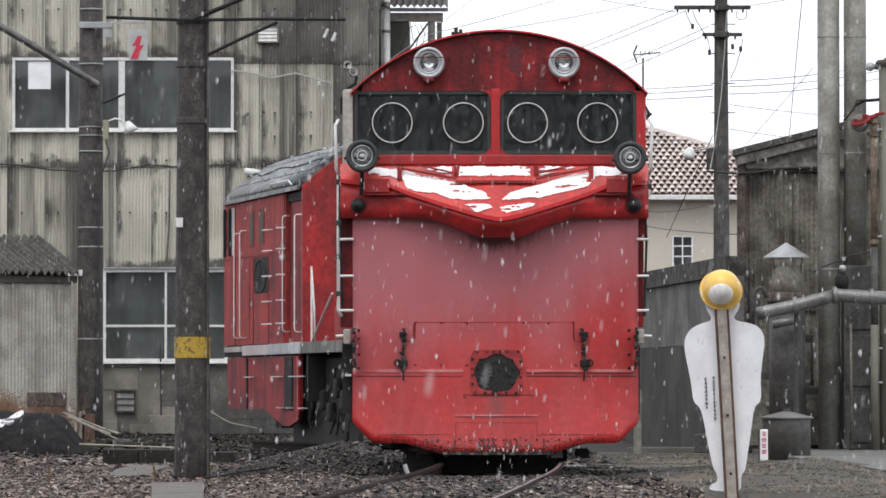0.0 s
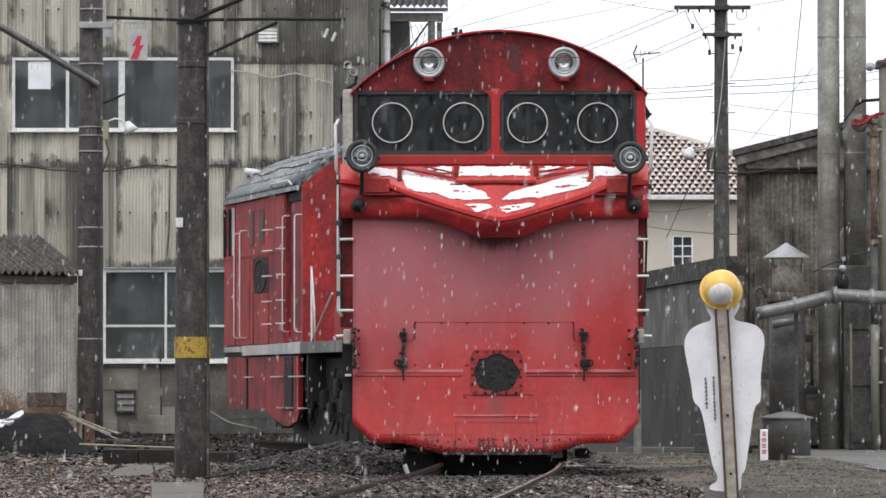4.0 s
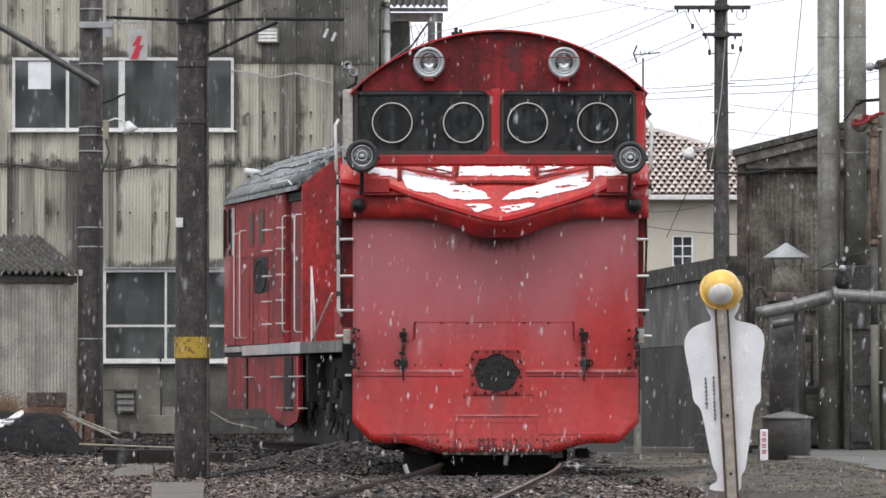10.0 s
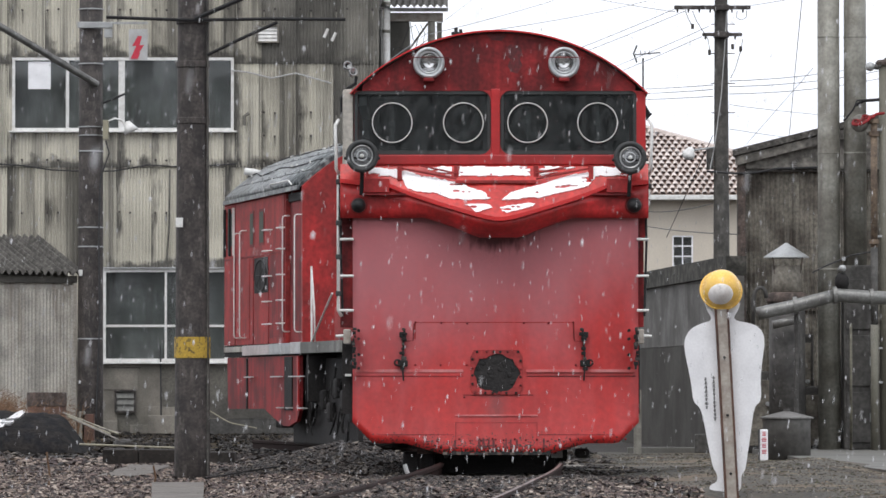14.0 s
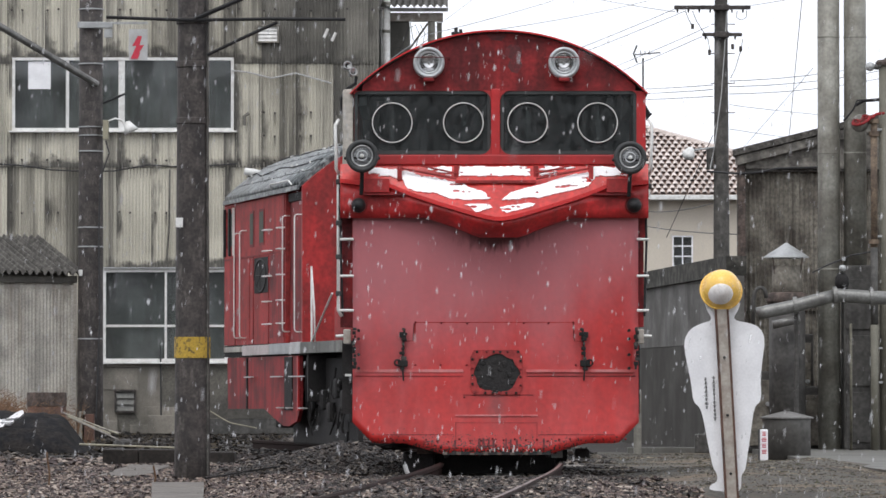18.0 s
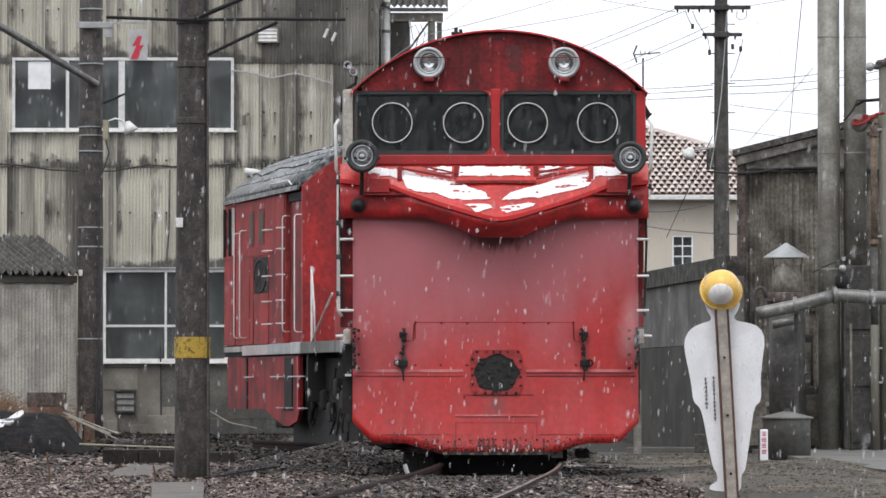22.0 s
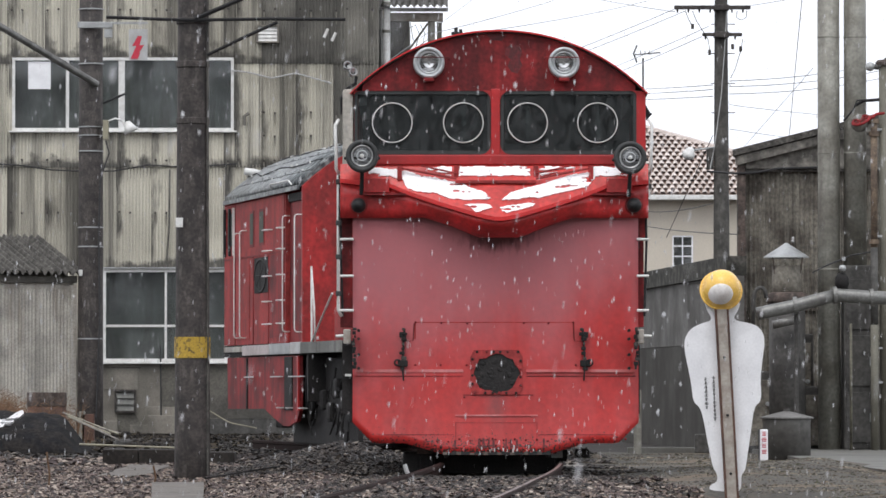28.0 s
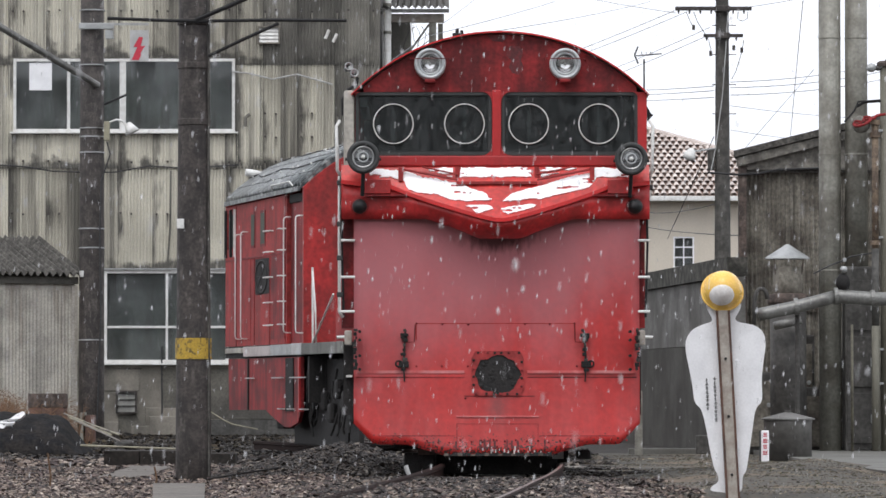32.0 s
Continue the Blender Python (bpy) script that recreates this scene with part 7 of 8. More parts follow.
    part("pipe", tube([(4.088, 58.8, 1.835), (4.176, 58.8, 1.857), (4.566, 58.8, 1.938), (4.934, 58.8, 2.034), (5.081, 58.8, 2.071)], 0.085, n=16), WET_PIPE, h, "", True)
    part("pipe", tube([(5.081, 58.8, 2.078), (5.162, 58.8, 2.078), (5.596, 58.8, 2.049), (6, 58.8, 2.041)], 0.088, n=16), WET_PIPE, h, "", True)
    for z in ((4.581, 1.946), (5.103, 2.078), (5.581, 2.049)):
        part("flange", rod((z[0] - 0.025, 58.8, z[1]), (z[0] + 0.025, 58.8, z[1] + 0.004), 0.112, n=18), WET_PIPE, h)
    part("pipe_leg", rod((4.603, 58.9, 0.0), (4.603, 58.9, 1.894), 0.03), CONCRETE_DARK, h)
    part("valve_body", lathe([(0, -0.06), (0.07, -0.05), (0.095, 0.02), (0.085, 0.10), (0.05, 0.16), (0, 0.17)], Matrix.Translation((5.195, 58.85, 2.21)), 16), BLACK, h, "black valve body over the pipe", True)
    part("valve_knob", lathe([(0, -0.045), (0.036, -0.035), (0.05, 0.0), (0.036, 0.035), (0, 0.045)], Matrix.Translation((5.20, 58.8, 2.43)), 14), STEEL, h, "pale round valve knob", True)
    # flue with its conical cap
    f = thing("capped_flue", 4.56, 59.9, 0.0, "sooty flue with a pale conical rain cap", "flue")
    part("tank", rod((4.56, 59.9, 0.05), (4.56, 59.9, 2.044), 0.24, n=24), CONCRETE_DARK, f, "dark vertical tank", True)
    part("neck", rod((4.56, 59.9, 2.044), (4.56, 59.9, 2.492), 0.20, n=24), DARK_WALL, f, "", True)
    part("ledge", lathe([(0.2, 0.0), (0.27, 0.0), (0.275, 0.03), (0.27, 0.12), (0.2, 0.14)], Matrix.Translation((4.56, 59.9, 2.0)), 24), POST_RUST, f, "rusty ring round the tank", True)
    for s in (-1, 1):
        part("cap_leg", rod((4.56 + s * 0.17, 59.8, 2.387), (4.56 + s * 0.2, 59.8, 2.626), 0.008), POST_RUST, f)
    part("rain_cap", lathe([(0.0, 0.20), (0.02, 0.195), (0.30, 0.015), (0.305, 0.0), (0.28, 0.005), (0, 0.17)], Matrix.Translation((4.552, 59.9, 2.596)), 28), STEEL, f, "pale conical rain cap")
    part("branch_pipe", rod((4.34, 59.5, 1.70), (4.70, 59.5, 1.78), 0.055, n=14), WET_PIPE, f, "short grey branch pipe", True)
    part("bent_pipe", tube([(4.06, 59.2, 1.72), (4.065, 59.2, 2.02), (4.085, 59.2, 2.13), (4.13, 59.2, 2.185), (4.18, 59.2, 2.185), (4.22, 59.2, 2.14), (4.235, 59.2, 2.05)], 0.028, n=10), CONCRETE_DARK, f, "dark pipe bent over like a hook", True)
    part("drain_pipe", rod((5.36, 59.4, 0.05), (5.36, 59.4, 1.72), 0.018, n=10), POST_WOOD_DULL, h, "thin dull yellow drain pipe", True)
    # squat drum with a peaked lid
    d = thing("lidded_drum", 4.151, 54.8, 0.05, "squat grey drum with a peaked lid", "drum")
    part("drum", lathe([(0, 0), (0.29, 0), (0.29, 0.46), (0.30, 0.48), (0.29, 0.5)], Matrix.Translation((4.164, 54.8, 0.0)), 28), YARD_GREY, d, "", True)
    part("lid", lathe([(0.33, 0.0), (0.33, 0.015), (0.04, 0.09), (0.04, 0.12), (0.0, 0.12)], Matrix.Translation((4.164, 54.8, 0.501)), 28), YARD_GREY, d)
    # thin bent stay
    g = thing("stay_rod", 5.158, y - 0.4, 2.504, "thin dark bent rod between the ducts", "rod")
    part("rod", tube([(4.887, y - 0.4, 2.399), (5.098, y - 0.4, 2.504), (5.293, y - 0.4, 2.579), (5.383, y - 0.4, 2.624), (5.722, y - 0.4, 2.685)], 0.010), CABLE, g)
    part("clip", box(5.278, 5.323, y - 0.43, y - 0.37, 2.557, 2.609), STEEL, g)
    # dark clutter along the wall foot
    for x, w, hgt, dy in ((5.045, 0.22, 0.9, 0.0), (5.293, 0.18, 1.3, 0.06), (4.256, 0.2, 1.1, 0.0), (4.82, 0.16, 1.6, 0.10)):
        b = thing("machine_cabinet", x, 60.9, 0.0, "dark grimy machine housing against the workshop", "machine", "machines by the workshop")
        part("housing", box(x - w, x + w, 60.7 + dy, 61.15 - dy * 0.1, 0.0, hgt, bevel=0.03), CONCRETE_DARK, b)
        part("cover", box(x - w * 0.8, x + w * 0.8, 60.66 + dy, 60.699 + dy, 0.1, hgt - 0.12, bevel=0.008), DARK_WALL, b)
        part("knob", lathe([(0.03, 0), (0.03, 0.03), (0, 0.035)], facing(x + w * 0.5, 60.66 + dy, hgt * 0.6), 12), STEEL, b)
    solo("gate_post", box(3.382, 3.58, 60.7, 60.85, 0, 0.255, bevel=0.02), CONCRETE_DARK, "short dark post at the kerb", "post", origin=(3.412, 60.8, 0))
    solo("gate_post", box(2.534, 2.632, 60.0, 60.15, 0, 0.85), DUCT, "pale grey post at the kerb", "post", origin=(2.579, 60.1, 0))


# ---- the board shaped like a standing figure ----
def rounded(points, times=2):
    """An outline with its corners cut back again and again."""
    for _ in range(times):
        points = [q for (ax, az), (bx, bz) in zip(points, points[1:] + points[:1]) for q in ((ax * 0.78 + bx * 0.22, az * 0.78 + bz * 0.22), (ax * 0.22 + bx * 0.78, az * 0.22 + bz * 0.78))]
    return points


def make_board():
    x, y = 2.34, 37.7
    b = thing("warning_board", x, y, 0.0, "white cut-out warning board with a yellow hard hat", "sign board")
    left = [(2.184, 1.586), (2.198, 1.52), (2.25, 1.43), (2.151, 1.402), (2.066, 1.359), (2.014, 1.275), (2.014, 1.18), (2.038, 1.062), (2.071, 0.897), (2.085, 0.751), (2.146, 0.699), (2.179, 0.567), (2.212, 0.378), (2.25, 0.199), (2.283, 0.152), (2.288, 0.086), (2.226, 0.053), (2.217, 0.015), (2.349, 0.001)]
    right = [(2.462, 0.001), (2.486, 0.039), (2.486, 0.142), (2.519, 0.18), (2.542, 0.331), (2.566, 0.496), (2.594, 0.708), (2.656, 0.76), (2.646, 0.944), (2.665, 1.109), (2.684, 1.237), (2.67, 1.331), (2.604, 1.397), (2.41, 1.43), (2.472, 1.529), (2.481, 1.595)]
    part("board", prism(rounded(left + right), y, y + 0.02), BOARD, b, "white painted cut-out board")
    part("head", lathe([(0, 0.0), (0.16, 0.0), (0.16, 0.02), (0, 0.022)], facing(2.325, y + 0.02, 1.652), 28), BOARD, b)
    top, foot = (2.321, 1.52), (2.415, -0.25)
    bm = bmesh.new()
    prism([(top[0] - 0.047, top[1]), (top[0] + 0.047, top[1]), (foot[0] + 0.047, foot[1]), (foot[0] - 0.047, foot[1])], y - 0.06, y - 0.004, bm)
    part("post", bm, POST_WOOD, b, "grey wooden post with rusty edges")
    for s_ in (-1, 1):
        pts = [(top[0] + s_ * 0.049 - 0.009, top[1]), (top[0] + s_ * 0.049 + 0.009, top[1]), (foot[0] + s_ * 0.049 + 0.009, foot[1]), (foot[0] + s_ * 0.049 - 0.009, foot[1])]
        part("edge_strip", prism(pts, y - 0.068, y - 0.012), RUST, b, "rust-red edge strip")
    for z in (1.119, 0.638, 0.152):
        f = (top[1] - z) / (top[1] - foot[1])
        part("bolt", lathe([(0.012, 0), (0.012, 0.01), (0, 0.014)], facing(top[0] + (foot[0] - top[0]) * f, y - 0.06, z), 8), BLACK_PAINT, b)
    # hard hat, worn: dome, brim, and the pale round of the head board below it
    m = Matrix.Translation((2.322, y - 0.01, 1.688)) @ Euler((0, radians(9), 0)).to_matrix().to_4x4() @ Euler((radians(68), 0, 0)).to_matrix().to_4x4()
    wide, tall = 0.160, 0.185
    dome = [(wide * math.cos(q * math.pi / 20), tall * math.sin(q * math.pi / 20)) for q in range(11)]
    hat = part("hard_hat", lathe([(0.172, -0.030), (0.174, -0.022), (0.163, -0.006)] + dome, m, 40), HELMET, b, "glossy yellow hard hat", True)
    part("brim", tube([tuple(m @ Vector((0.172 * math.cos(k * math.tau / 40), 0.172 * math.sin(k * math.tau / 40), -0.026))) for k in range(41)], 0.009, n=8), HELMET, hat, "", True)

    def on_dome(px, pz):
        """The dome's surface behind a place, a little proud of it."""
        o, d = m.inverted() @ Vector((px, y - 2, pz)), m.inverted().to_3x3() @ Vector((0, 1, 0))
        k = Vector((1 / wide, 1 / wide, 1 / tall))
        o, d = o * k, d * k
        qa, qb, qc = d.dot(d), 2 * o.dot(d), o.dot(o) - 1
        return y - 2 + (-qb - math.sqrt(max(qb * qb - 4 * qa * qc, 0.0))) / (2 * qa) - 0.004
    rows = []
    for j in range(-10, 11):
        v = 0.9995 * math.sin(j * math.pi / 20)
        rows.append([(2.308 + 0.102 * math.sqrt(1 - v * v) * i / 10, 1.645 + 0.086 * v) for i in range(-10, 11)])
    part("face_round", sheet([[(px, on_dome(px, pz) - 0.012 * (1 - ((px - 2.308) / 0.102) ** 2 - ((pz - 1.645) / 0.086) ** 2), pz) for px, pz in row] for row in rows], (0, 0.006, 0)), HEAD_GREY, hat, "pale grey round patch", True)
    # two columns of faded lettering
    rnd = random.Random(8)
    for cx, z1, z0, n in ((2.255, 0.968, 0.591, 11), (2.189, 0.958, 0.685, 8)):
        for i in range(n):
            z = z1 + (z0 - z1) * (i + 0.5) / n
            mid = cx + 0.0013 * i
            for q in (-0.009, 0.0, 0.009):
                w = rnd.uniform(0.005, 0.014)
                part("lettering_bar", box(mid - w, mid + w, y - 0.004, y - 0.0005, z + q - 0.0022, z + q + 0.0022), INK, b)
            part("lettering_bar", box(mid - 0.002, mid + 0.002, y - 0.0046, y - 0.0041, z - 0.012, z + 0.012), INK, b)


def make_marker():
    x, y = 3.857, 54.0
    m = thing("marker_post", x, y, 0.1, "small white marker post with red lettering", "marker")
    part("post", box(3.784, 3.880, y, y + 0.05, 0.0, 0.377, bevel=0.014), BOARD, m)
    part("back_edge", box(3.766, 3.783, y + 0.005, y + 0.06, 0.0, 0.377), INK, m)
    rnd = random.Random(4)
    for i in range(4):
        z = 0.322 - 0.072 * i
        for q in (0.022, 0.004, -0.016):
            w = rnd.uniform(0.016, 0.030)
            part("lettering_bar", box(3.832 - w, 3.832 + w, y - 0.004, y - 0.0005, z + q - 0.004, z + q + 0.004), SIGN_RED, m)
        for dx in (-0.014, 0.012):
            h = rnd.uniform(0.012, 0.026)
            part("lettering_bar", box(3.832 + dx - 0.0035, 3.832 + dx + 0.0035, y - 0.0056, y - 0.0042, z - h, z + h), SIGN_RED, m)


# ---- clutter on the yard ----
def make_clutter():
    y = 62.0
    # tarpaulin heap with a snow cap
    grid = []
    for i in range(37):
        v = i / 36
        row = []
        for j in range(57):
            u = j / 56
            x = -7.6 + 2.72 * u
            rise = (0.12, 0.14, 0.24, 0.36, 0.52, 0.58, 0.56, 0.54, 0.45, 0.02)
            q = u * 9
            k = min(int(q), 8)
            h = (rise[k] + (rise[k + 1] - rise[k]) * (q - k)) * (math.sin(math.pi * min(1, v * 1.0)) ** 0.6)
            h += (0.07 * noise.noise((x * 2.5, v * 4, 2)) + 0.04 * noise.noise((x * 7.5, v * 11, 5))) * math.sin(math.pi * v)
            row.append((x, y - 1.0 + 2.6 * v, max(0.0, h) - 0.02))
        grid.append(row)
    heap = thing("tarpaulin_heap", -6.6, y, 0, "low heap under a black wet tarpaulin", "heap")
    part("cover", sheet(grid, (0, 0, -0.02)), TARP, heap, "", True)
    strip = [(-6.234, 0.303), (-6.094, 0.366), (-6.016, 0.444), (-5.906, 0.467), (-5.797, 0.545), (-5.703, 0.577), (-5.68, 0.53), (-5.75, 0.467), (-5.812, 0.452), (-5.844, 0.381), (-5.938, 0.373), (-6.016, 0.311), (-6.109, 0.303), (-6.234, 0.194)]
    snow_islands(strip, lambda x, z: y - 0.62 + 0.3 * (z - 0.3), 0.24, "ragged strip of white snow on the tarpaulin heap", "snow on the heap", 0.009, 10)
    # old iron bin behind the heap
    pot = thing("rusty_bin", -5.915, 67.5, 0, "rusty iron bin with a dark lid behind the heap", "bin")
    part("body", lathe([(0.0, 0.0), (0.285, 0.0), (0.288, 0.3), (0.29, 0.60), (0.0, 0.61)], Matrix.Translation((-5.915, 67.5, 0)), 28), RUST, pot, "", True)
    part("lid", lathe([(0.0, 0.60), (0.296, 0.60), (0.299, 0.62), (0.297, 0.79), (0.292, 0.81), (0.28, 0.80), (0.27, 0.77), (0.0, 0.765)], Matrix.Translation((-5.915, 67.5, 0)), 28), POST_RUST, pot, "dark lid")
    # poles laid on the heap
    for i, (a, b) in enumerate((((-5.209, 62.016, 0.54), (-4.321, 59.701, 0.208)), ((-5.123, 61.538, 0.519), (-4.316, 60.15, 0.264)), ((-5.008, 61.069, 0.461), (-4.237, 59.259, 0.191)), ((-5.053, 61.069, 0.484), (-4.421, 60.15, 0.264)), ((-4.606, 60.606, 0.342), (-4.286, 60.15, 0.271)))):
        solo("stacked_pole", rod(a, b, 0.0105, n=8), BAMBOO if i % 2 else WOOD_OLD, "weathered pole leaning on the tarpaulin heap", "pole", "poles on the heap", origin=b)
    rnd = random.Random(41)
    for k in range(6):
        m = Matrix.Translation((-4.224 + rnd.uniform(-0.1, 0.12), 59.6 + rnd.uniform(-0.3, 0.3), 0.06 + 0.04 * (k % 3))) @ Matrix.Diagonal((1.3, 1.0, 0.8, 1))
        bm = bmesh.new()
        bmesh.ops.create_icosphere(bm, subdivisions=2, radius=rnd.uniform(0.05, 0.10), matrix=m)
        for v in bm.verts:
            v.co += 0.03 * noise.noise_vector(v.co * 9)
        solo("broken_stone", bm, CONCRETE_DARK, "broken dark stone at the end of the poles", "stone", "broken stones", origin=tuple(m.translation))
    # flat slabs of the cable run by the near pole
    for k, (y0, y1) in enumerate(((32.6, 34.88), (34.9, 37.18), (37.2, 39.0))):
        ym = (y0 + y1) / 2
        bm = bmesh.new()
        pts = [(-2.19 - 0.064 * (y0 - 34.0), y0), (-1.80 - 0.052 * (y0 - 34.0), y0), (-1.80 - 0.052 * (y1 - 34.0), y1), (-2.19 - 0.064 * (y1 - 34.0), y1)]
        lower, upper = [bm.verts.new((a, b, -0.05)) for a, b in pts], [bm.verts.new((a, b, 0.055)) for a, b in pts]
        bm.faces.new(lower)
        bm.faces.new(upper)
        for q in range(4):
            bm.faces.new((lower[q], lower[(q + 1) % 4], upper[(q + 1) % 4], upper[q]))
        solo("concrete_slab", bm, SLAB, "flat grey concrete slab lying in the ballast by the pole", "concrete slab", "slabs by the pole", origin=(-2.1 - 0.05 * (ym - 34), ym, 0))
    for y0 in (43.2, 46.0, 48.8):
        x0 = -3.10 - 0.02 * (y0 - 43)
        solo("concrete_slab", box(x0 - 0.22, x0 + 0.22, y0, y0 + 2.7, -0.04, 0.03, bevel=0.01), SLAB, "flat grey concrete slab half sunk in the ballast", "concrete slab", "slabs by the pole", origin=(x0, y0 + 1.3, 0))
    # trough covers along the line
    for a, b, c in ((-3.763, -3.369, 0), (-3.362, -2.956, 0), (-2.95, -2.638, 0), (-2.631, -2.306, -0.03)):
        t = solo("trough_cover", box(a, b, 50.0, 50.5, -0.03, 0.19 + c, bevel=0.015), EARTH, "dark concrete cable trough cover with a pale edge", "trough cover", "trough covers", origin=((a + b) / 2, 50.2, 0))
    solo("edge_pipe", rod((-4.019, 50.0, 0.248), (-2.907, 49.8, 0.21), 0.011), BAMBOO, "pale pipe lying along the trough", "pipe", origin=(-3.503, 49.9, 0.223))
    # sheet of timber, cable and rods
    solo("loose_cable", tube([(-2.747, 53.3, 0.603), (-2.593, 53.3, 0.503), (-2.493, 53.3, 0.457), (-2.193, 53.3, 0.397)], 0.008), BAMBOO, "dull yellow cable hanging beside the vehicle", "cable", origin=(-2.493, 53.3, 0.4))
    solo("loose_bar", rod((-2.154, 41.0, 0.05), (-1.632, 46.8, 0.07), 0.010, n=8), BLACK, "thin dark bar lying in the ballast", "bar", origin=(-1.88, 43.6, 0.06))
    for a, b in (((-3.42, 39.024, 0.313), (-3.405, 39.024, -0.077)), ((-2.498, 39.024, 0.196), (-2.498, 39.024, -0.009))):
        solo("dead_stalk", tube([a, ((a[0] + b[0]) / 2 + 0.02, a[1], (a[2] + b[2]) / 2), b], 0.009), WEED, "dead brown weed stalk in the ballast", "weed", "weed stalks", origin=b)
    solo("bent_strap", tube([(-0.345, 40.6, 0.18), (-0.325, 40.6, 0.119), (-0.289, 40.6, 0.048), (-0.259, 40.6, -0.023)], 0.020, n=8), DECK_GREY, "pale bent iron strap beside the rail", "strap", origin=(-0.305, 40.6, 0.05))
    # bits beside the far pole
    for x, w, h, mat, lab in (-5.7, 0.10, 0.46, SIGN_RED, "faded rusty crate"), (-5.8, 0.05, 0.5, DUCT, "grey offcut"):
        solo("scrap_board", box(x - w, x + w, 72.6, 72.75, 0, h, bevel=0.01), RUST if mat is SIGN_RED else mat, lab + " leaning near the pole", "scrap", origin=(x, 72.7, 0))


def make_weeds():
    """Dry brush behind the heap: many thin stems."""
    rnd = random.Random(21)
    verts, faces = [], []
    for k in range(5200):
        x, y = rnd.uniform(-8.2, -5.4), rnd.uniform(66.5, 69.5)
        if rnd.random() > (1.0 if x < -6.4 else 0.7 if x < -5.75 and y < 67.2 else 0.12) * (0.75 + noise.noise((x * 3.0, y, 2))):
            continue
        h = rnd.uniform(0.35, 0.92) * (1.0 if x < -6.6 else 0.85)
        dx, dy = rnd.uniform(-0.3, 0.3), rnd.uniform(-0.2, 0.2)
        w = rnd.uniform(0.004, 0.010)
        i = len(verts)
        verts += [(x - w, y, 0), (x + w, y, 0), (x, y + w, 0), (x + dx * h, y + dy * h, h)]
        faces += [(i, i + 1, i + 3), (i + 1, i + 2, i + 3), (i + 2, i, i + 3)]
        for q in range(3):
            f = rnd.uniform(0.4, 0.95)
            bx, by, bz = x + dx * h * f, y + dy * h * f, h * f
            ex, ez = rnd.uniform(-0.14, 0.14), rnd.uniform(0.02, 0.12)
            i = len(verts)
            verts += [(bx, by, bz), (bx, by + 0.01, bz + 0.012), (bx + ex, by, bz + ez)]
            faces += [(i, i + 1, i + 2)]
    me = bpy.data.meshes.new("dry_brush")
    me.from_pydata(verts, [], faces)
    me.materials.append(WEED)
    tagged(new("dry_brush", me), "dry brown brush behind the heap", "brush", kind="stuff")


def stones(name, spots, flat, mat, label, category, seed):
    """Many flat broken pieces, each turned and tilted at random; spots: rows of x, y and size."""
    rs = np.random.RandomState(seed)
    ico = np.array([(0, 0, 1), (0.9, 0, 0.1), (0.25, 0.85, -0.1), (-0.75, 0.5, 0.15), (-0.7, -0.55, -0.1), (0.3, -0.85, 0.1), (0.1, 0.05, -0.9)])
    tri = np.array([(0, 1, 2), (0, 2, 3), (0, 3, 4), (0, 4, 5), (0, 5, 1), (6, 2, 1), (6, 3, 2), (6, 4, 3), (6, 5, 4), (6, 1, 5)])
    n = len(spots)
    base = ico[None] * rs.uniform(0.6, 1.4, (n, 7, 3))
    base[..., 2] *= flat
    base[..., 0] *= rs.uniform(0.9, 1.5, (n, 1))
    for a, b, turn in ((0, 2, rs.normal(0, 0.35, n)), (1, 2, rs.normal(0, 0.35, n)), (0, 1, rs.uniform(0, math.tau, n))):
        c, s = np.cos(turn)[:, None], np.sin(turn)[:, None]
        p, q = base[..., a] * c - base[..., b] * s, base[..., a] * s + base[..., b] * c
        base[..., a], base[..., b] = p, q
    z = np.array([ground_height(px, py) for px, py in spots[:, :2]])
    co = base * spots[:, 2][:, None, None] + np.stack([spots[:, 0], spots[:, 1], z + spots[:, 2] * rs.uniform(0.0, 0.5, n)], -1)[:, None, :]
    faces = (tri[None] + (np.arange(n) * 7)[:, None, None]).reshape(-1, 3)
    me = bpy.data.meshes.new(name)
    me.from_pydata(co.reshape(-1, 3).tolist(), [], faces.tolist())
    me.materials.append(mat)
    return tagged(new(name, me), label, category, kind="stuff")


def make_litter():
    """Dark wet leaves and rubble along the foot of the works."""
    rs = np.random.RandomState(27)
    n = 14000
    y, x = 56.5 + 29.5 * rs.uniform(0, 1, n) ** 0.8, rs.uniform(-7.6, -0.8, n)
    size = 0.021 * rs.uniform(0.5, 1.5, n) * np.where(rs.uniform(0, 1, n) < 0.06, 2.2, 1.0)
    stones("leaf_litter", np.stack([x, y, size], 1), 0.35, LITTER, "dark wet leaves and rubble along the foot of the works", "litter", 28)


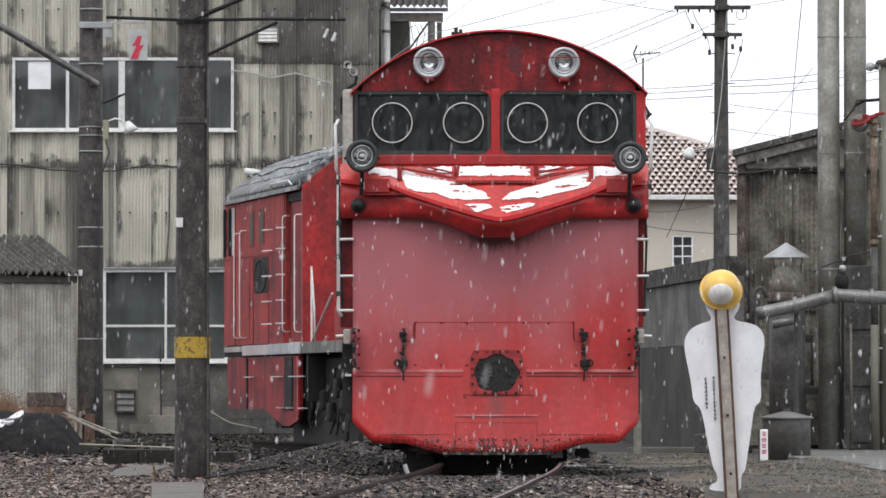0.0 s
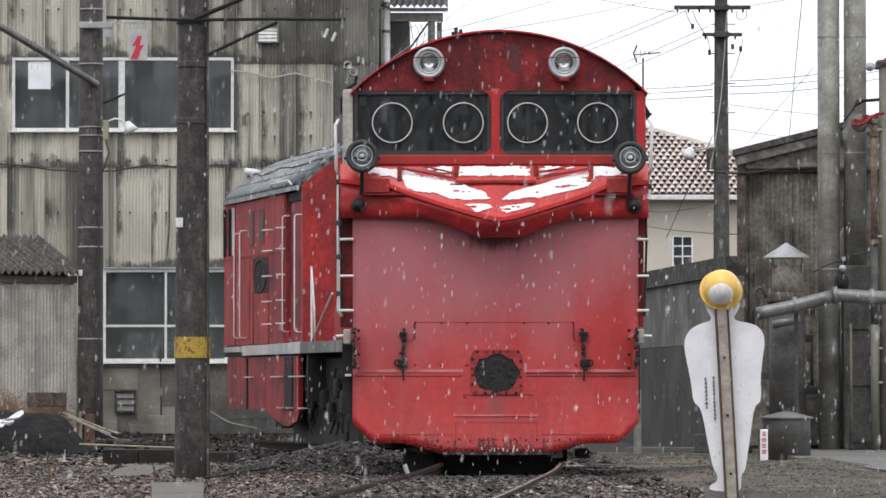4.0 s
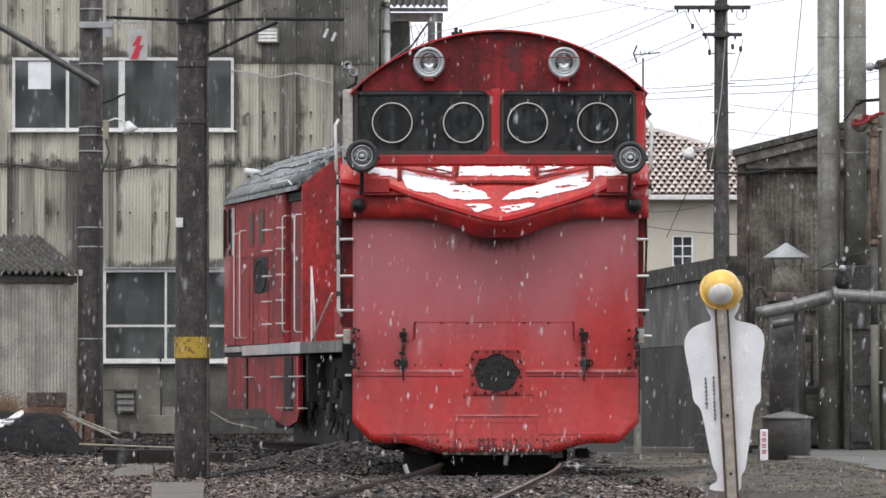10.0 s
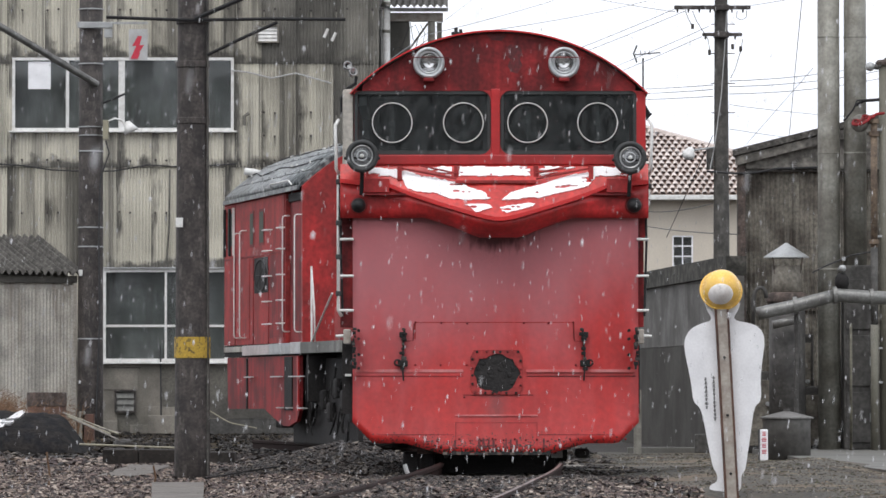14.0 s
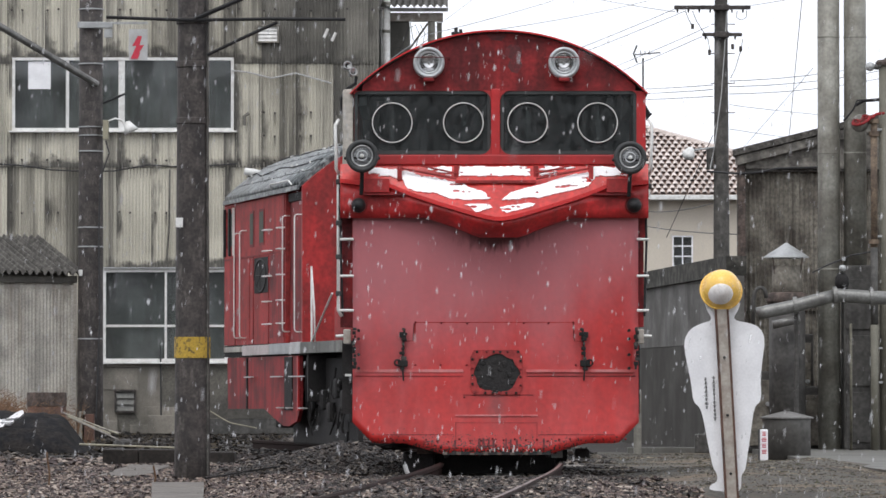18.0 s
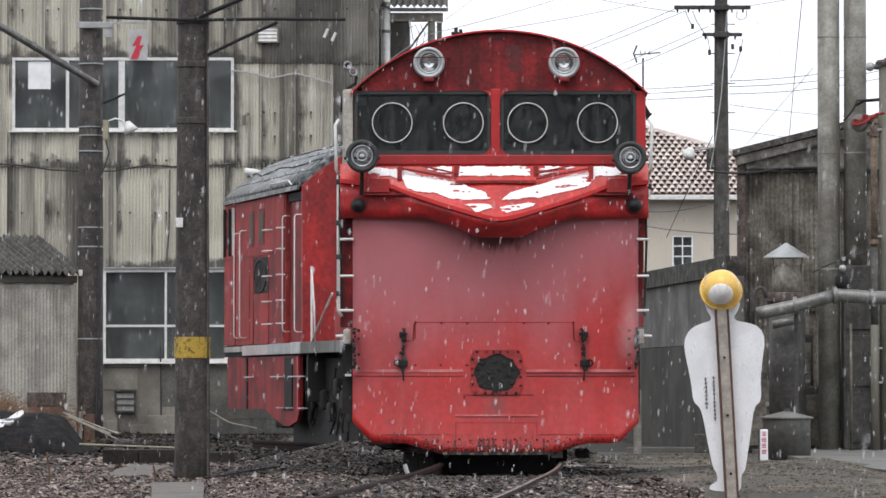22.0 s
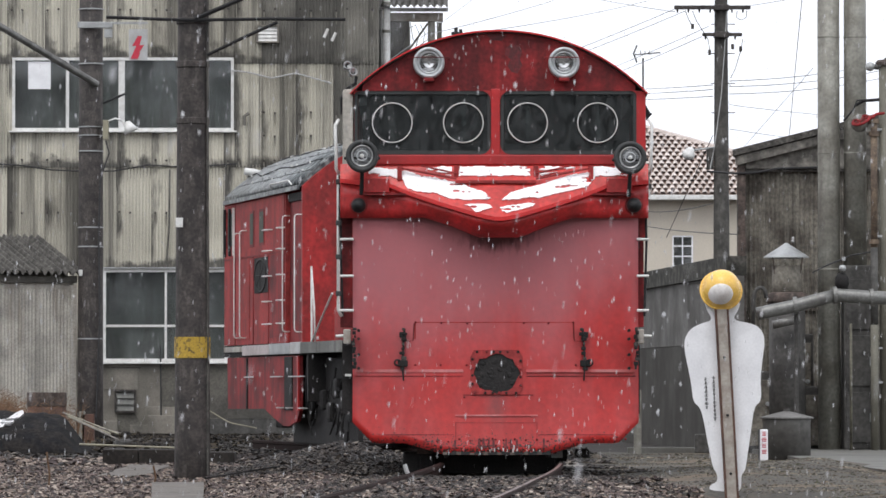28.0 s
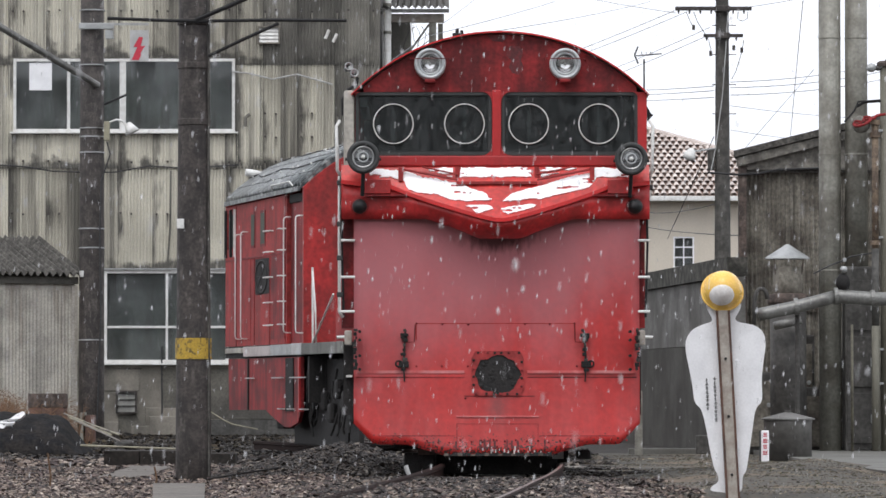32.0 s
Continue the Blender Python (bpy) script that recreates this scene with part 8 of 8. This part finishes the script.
# ---- ballast stones ----
def make_ballast():
    rs = np.random.RandomState(7)
    spots = []
    for y0, y1, x0, x1, density, size in ((30, 38, -4.2, 4.2, 640, 0.019), (38, 50, -5.2, 4.6, 430, 0.0205), (50, 66, -7.2, 3.2, 80, 0.038), (66, 84, -8.6, 0.5, 30, 0.045)):
        n = int((y1 - y0) * (x1 - x0) * density)
        spots.append(np.stack([rs.uniform(x0, x1, n), rs.uniform(y0, y1, n), size * rs.uniform(0.5, 1.6, n)], 1))
    spots = np.concatenate(spots)
    edge = 1.75 + np.maximum(0, 42 - spots[:, 1]) * 0.03 + 0.3 * np.sin(spots[:, 1] * 1.7)
    spots = spots[(spots[:, 0] < edge) & ~((spots[:, 0] < -2.7) & (spots[:, 1] > 57 + 2 * np.sin(spots[:, 0] * 3)))]
    # stones near the track and vehicles take the darker tone
    dark_spots = (spots[:, 0] > -2.45 + 0.3 * np.sin(spots[:, 1] * 2.1)) & (spots[:, 1] > 43.5 + 0.8 * np.sin(spots[:, 0] * 3.3))
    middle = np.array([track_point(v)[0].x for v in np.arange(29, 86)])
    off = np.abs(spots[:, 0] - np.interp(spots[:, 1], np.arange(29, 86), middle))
    dark_spots |= (off < 1.3 + 0.3 * np.sin(spots[:, 1] * 3)) & (spots[:, 1] > 36.5)
    dark_spots |= (off < 1.0) & (rs.uniform(0, 1, len(spots)) < 0.55)
    dark_spots |= spots[:, 1] > 54
    dark_spots |= rs.uniform(0, 1, len(spots)) < 0.25
    stones("ballast_stones", spots[~dark_spots], 0.5, GRAVEL, "damp brown and grey ballast stones beside the track", "ballast", 9)
    stones("dark_ballast", spots[dark_spots], 0.5, DARK_STONE, "darker ballast stones round the vehicles", "ballast", 10)


def make_clods():
    """Crumbled earth, pebbles and straw on the bare ground beside the line."""
    rs = np.random.RandomState(17)
    base = np.array([(0, 0, 1), (1, 0, 0), (-0.5, 0.85, 0), (-0.5, -0.85, 0)])
    tri = np.array([(0, 1, 2), (0, 2, 3), (0, 3, 1)])
    n = 30000
    x, y = rs.uniform(1.6, 6.2, n), 30 + 30 * rs.uniform(0, 1, n) ** 1.3
    slab = np.where(y > 53, 4.1, 4.15 + np.maximum(0, 53 - y) * 0.03)
    keep = (x < slab) & (y > 44.5) | (y <= 44.5)
    x, y = x[keep], y[keep]
    n = len(x)
    s = 0.011 * rs.uniform(0.5, 1.0, n) ** 1.5 * np.where(rs.uniform(0, 1, n) < 0.06, 2.4, 1.3)
    long = np.where(rs.uniform(0, 1, n) < 0.12, 4.0, 1.0)
    ang = rs.uniform(0, math.tau, n)
    p = base[None] * rs.uniform(0.6, 1.4, (n, 4, 3))
    p[..., 0] *= long[:, None]
    c, q = np.cos(ang)[:, None], np.sin(ang)[:, None]
    rot = np.stack([p[..., 0] * c - p[..., 1] * q, p[..., 0] * q + p[..., 1] * c, p[..., 2] * 0.6], -1)
    z = np.array([ground_height(a, b) for a, b in zip(x, y)])
    co = rot * s[:, None, None] + np.stack([x, y, z], -1)[:, None, :]
    faces = (tri[None] + (np.arange(n) * 4)[:, None, None]).reshape(-1, 3)
    me = bpy.data.meshes.new("earth_clods")
    me.from_pydata(co.reshape(-1, 3).tolist(), [], faces.tolist())
    me.materials.append(CLOD)
    tagged(new("earth_clods", me), "wet crumbled earth and straw beside the track", "earth", kind="stuff")


# ---- falling snow ----
SNOWFALL = []


def make_snowfall():
    """Sheets of falling flakes at several distances; each one drifts down as a whole."""
    rs = np.random.RandomState(12)
    ball = np.array([(0, 0, 1.25), (0.9, 0.1, 0.2), (0.1, 0.9, -0.1), (-0.9, 0.1, 0.1), (0, -0.9, 0.15), (0.1, 0, -1.2)])
    tri = np.array([(0, 1, 2), (0, 2, 3), (0, 3, 4), (0, 4, 1), (5, 2, 1), (5, 3, 2), (5, 4, 3), (5, 1, 4)])
    for y0, y1, speed, drift, density, size, opacity in ((1.4, 3, 1.6, 0.2, 1.3, 0.0062, 0.45), (3, 5, 1.7, 0.18, 1.3, 0.0070, 0.40), (5, 8, 1.65, 0.22, 1.3, 0.0075, 0.40), (8, 14, 1.5, 0.16, 2.2, 0.0072, 0.40), (14, 20, 1.7, 0.2, 3.0, 0.0078, 0.36), (20, 27, 1.45, 0.1, 3.5, 0.0088, 0.42),
                                                         (27, 34, 1.6, 0.14, 3.6, 0.0094, 0.40), (34, 41, 1.5, 0.1, 4.0, 0.0094, 0.42)):
        drop = speed * 32
        half = 0.108 * y1 + 0.1
        n = int((y1 - y0) * (2 * half + drift * 32) * (drop + 0.12 * y1 + 1.2) * density)
        x = rs.uniform(-half, half + drift * 32, n)
        y = rs.uniform(y0, y1, n)
        z = rs.uniform(0.0, drop + 0.12 * y1 + 1.2, n)
        r = size * rs.uniform(0.28, 1.0, n) * np.where(rs.uniform(0, 1, n) < 0.08, 1.7, 1.0)
        co = ball[None] * rs.uniform(0.6, 1.3, (n, 6, 3)) * r[:, None, None] + np.stack([x, y, z], -1)[:, None, :]
        faces = (tri[None] + (np.arange(n) * 6)[:, None, None]).reshape(-1, 3)
        me = bpy.data.meshes.new("snowfall")
        me.from_pydata(co.reshape(-1, 3).tolist(), [], faces.tolist())
        me.materials.append(flake("snowflake_white", opacity))
        ob = tagged(new("snowfall", me), "white wet snowflakes falling through the air", "snowfall", kind="stuff")
        SNOWFALL.append((ob, speed, drift))


def motions():
    for i, (ob, speed, drift) in enumerate(SNOWFALL):
        rows = []
        for k in range(17):
            t = 2.0 * k
            rows.append((t, pose(-drift * t + 0.06 * math.sin(t * 0.9 + i), 0, -speed * t)))
        walk(ob, rows)


make_near_pole()
make_far_pole()
make_utility_pole()
make_wires()
make_aerial()
make_ducts()
make_board()
make_marker()
make_clutter()
make_weeds()
make_litter()
make_ballast()
make_clods()
make_snowfall()
motions()
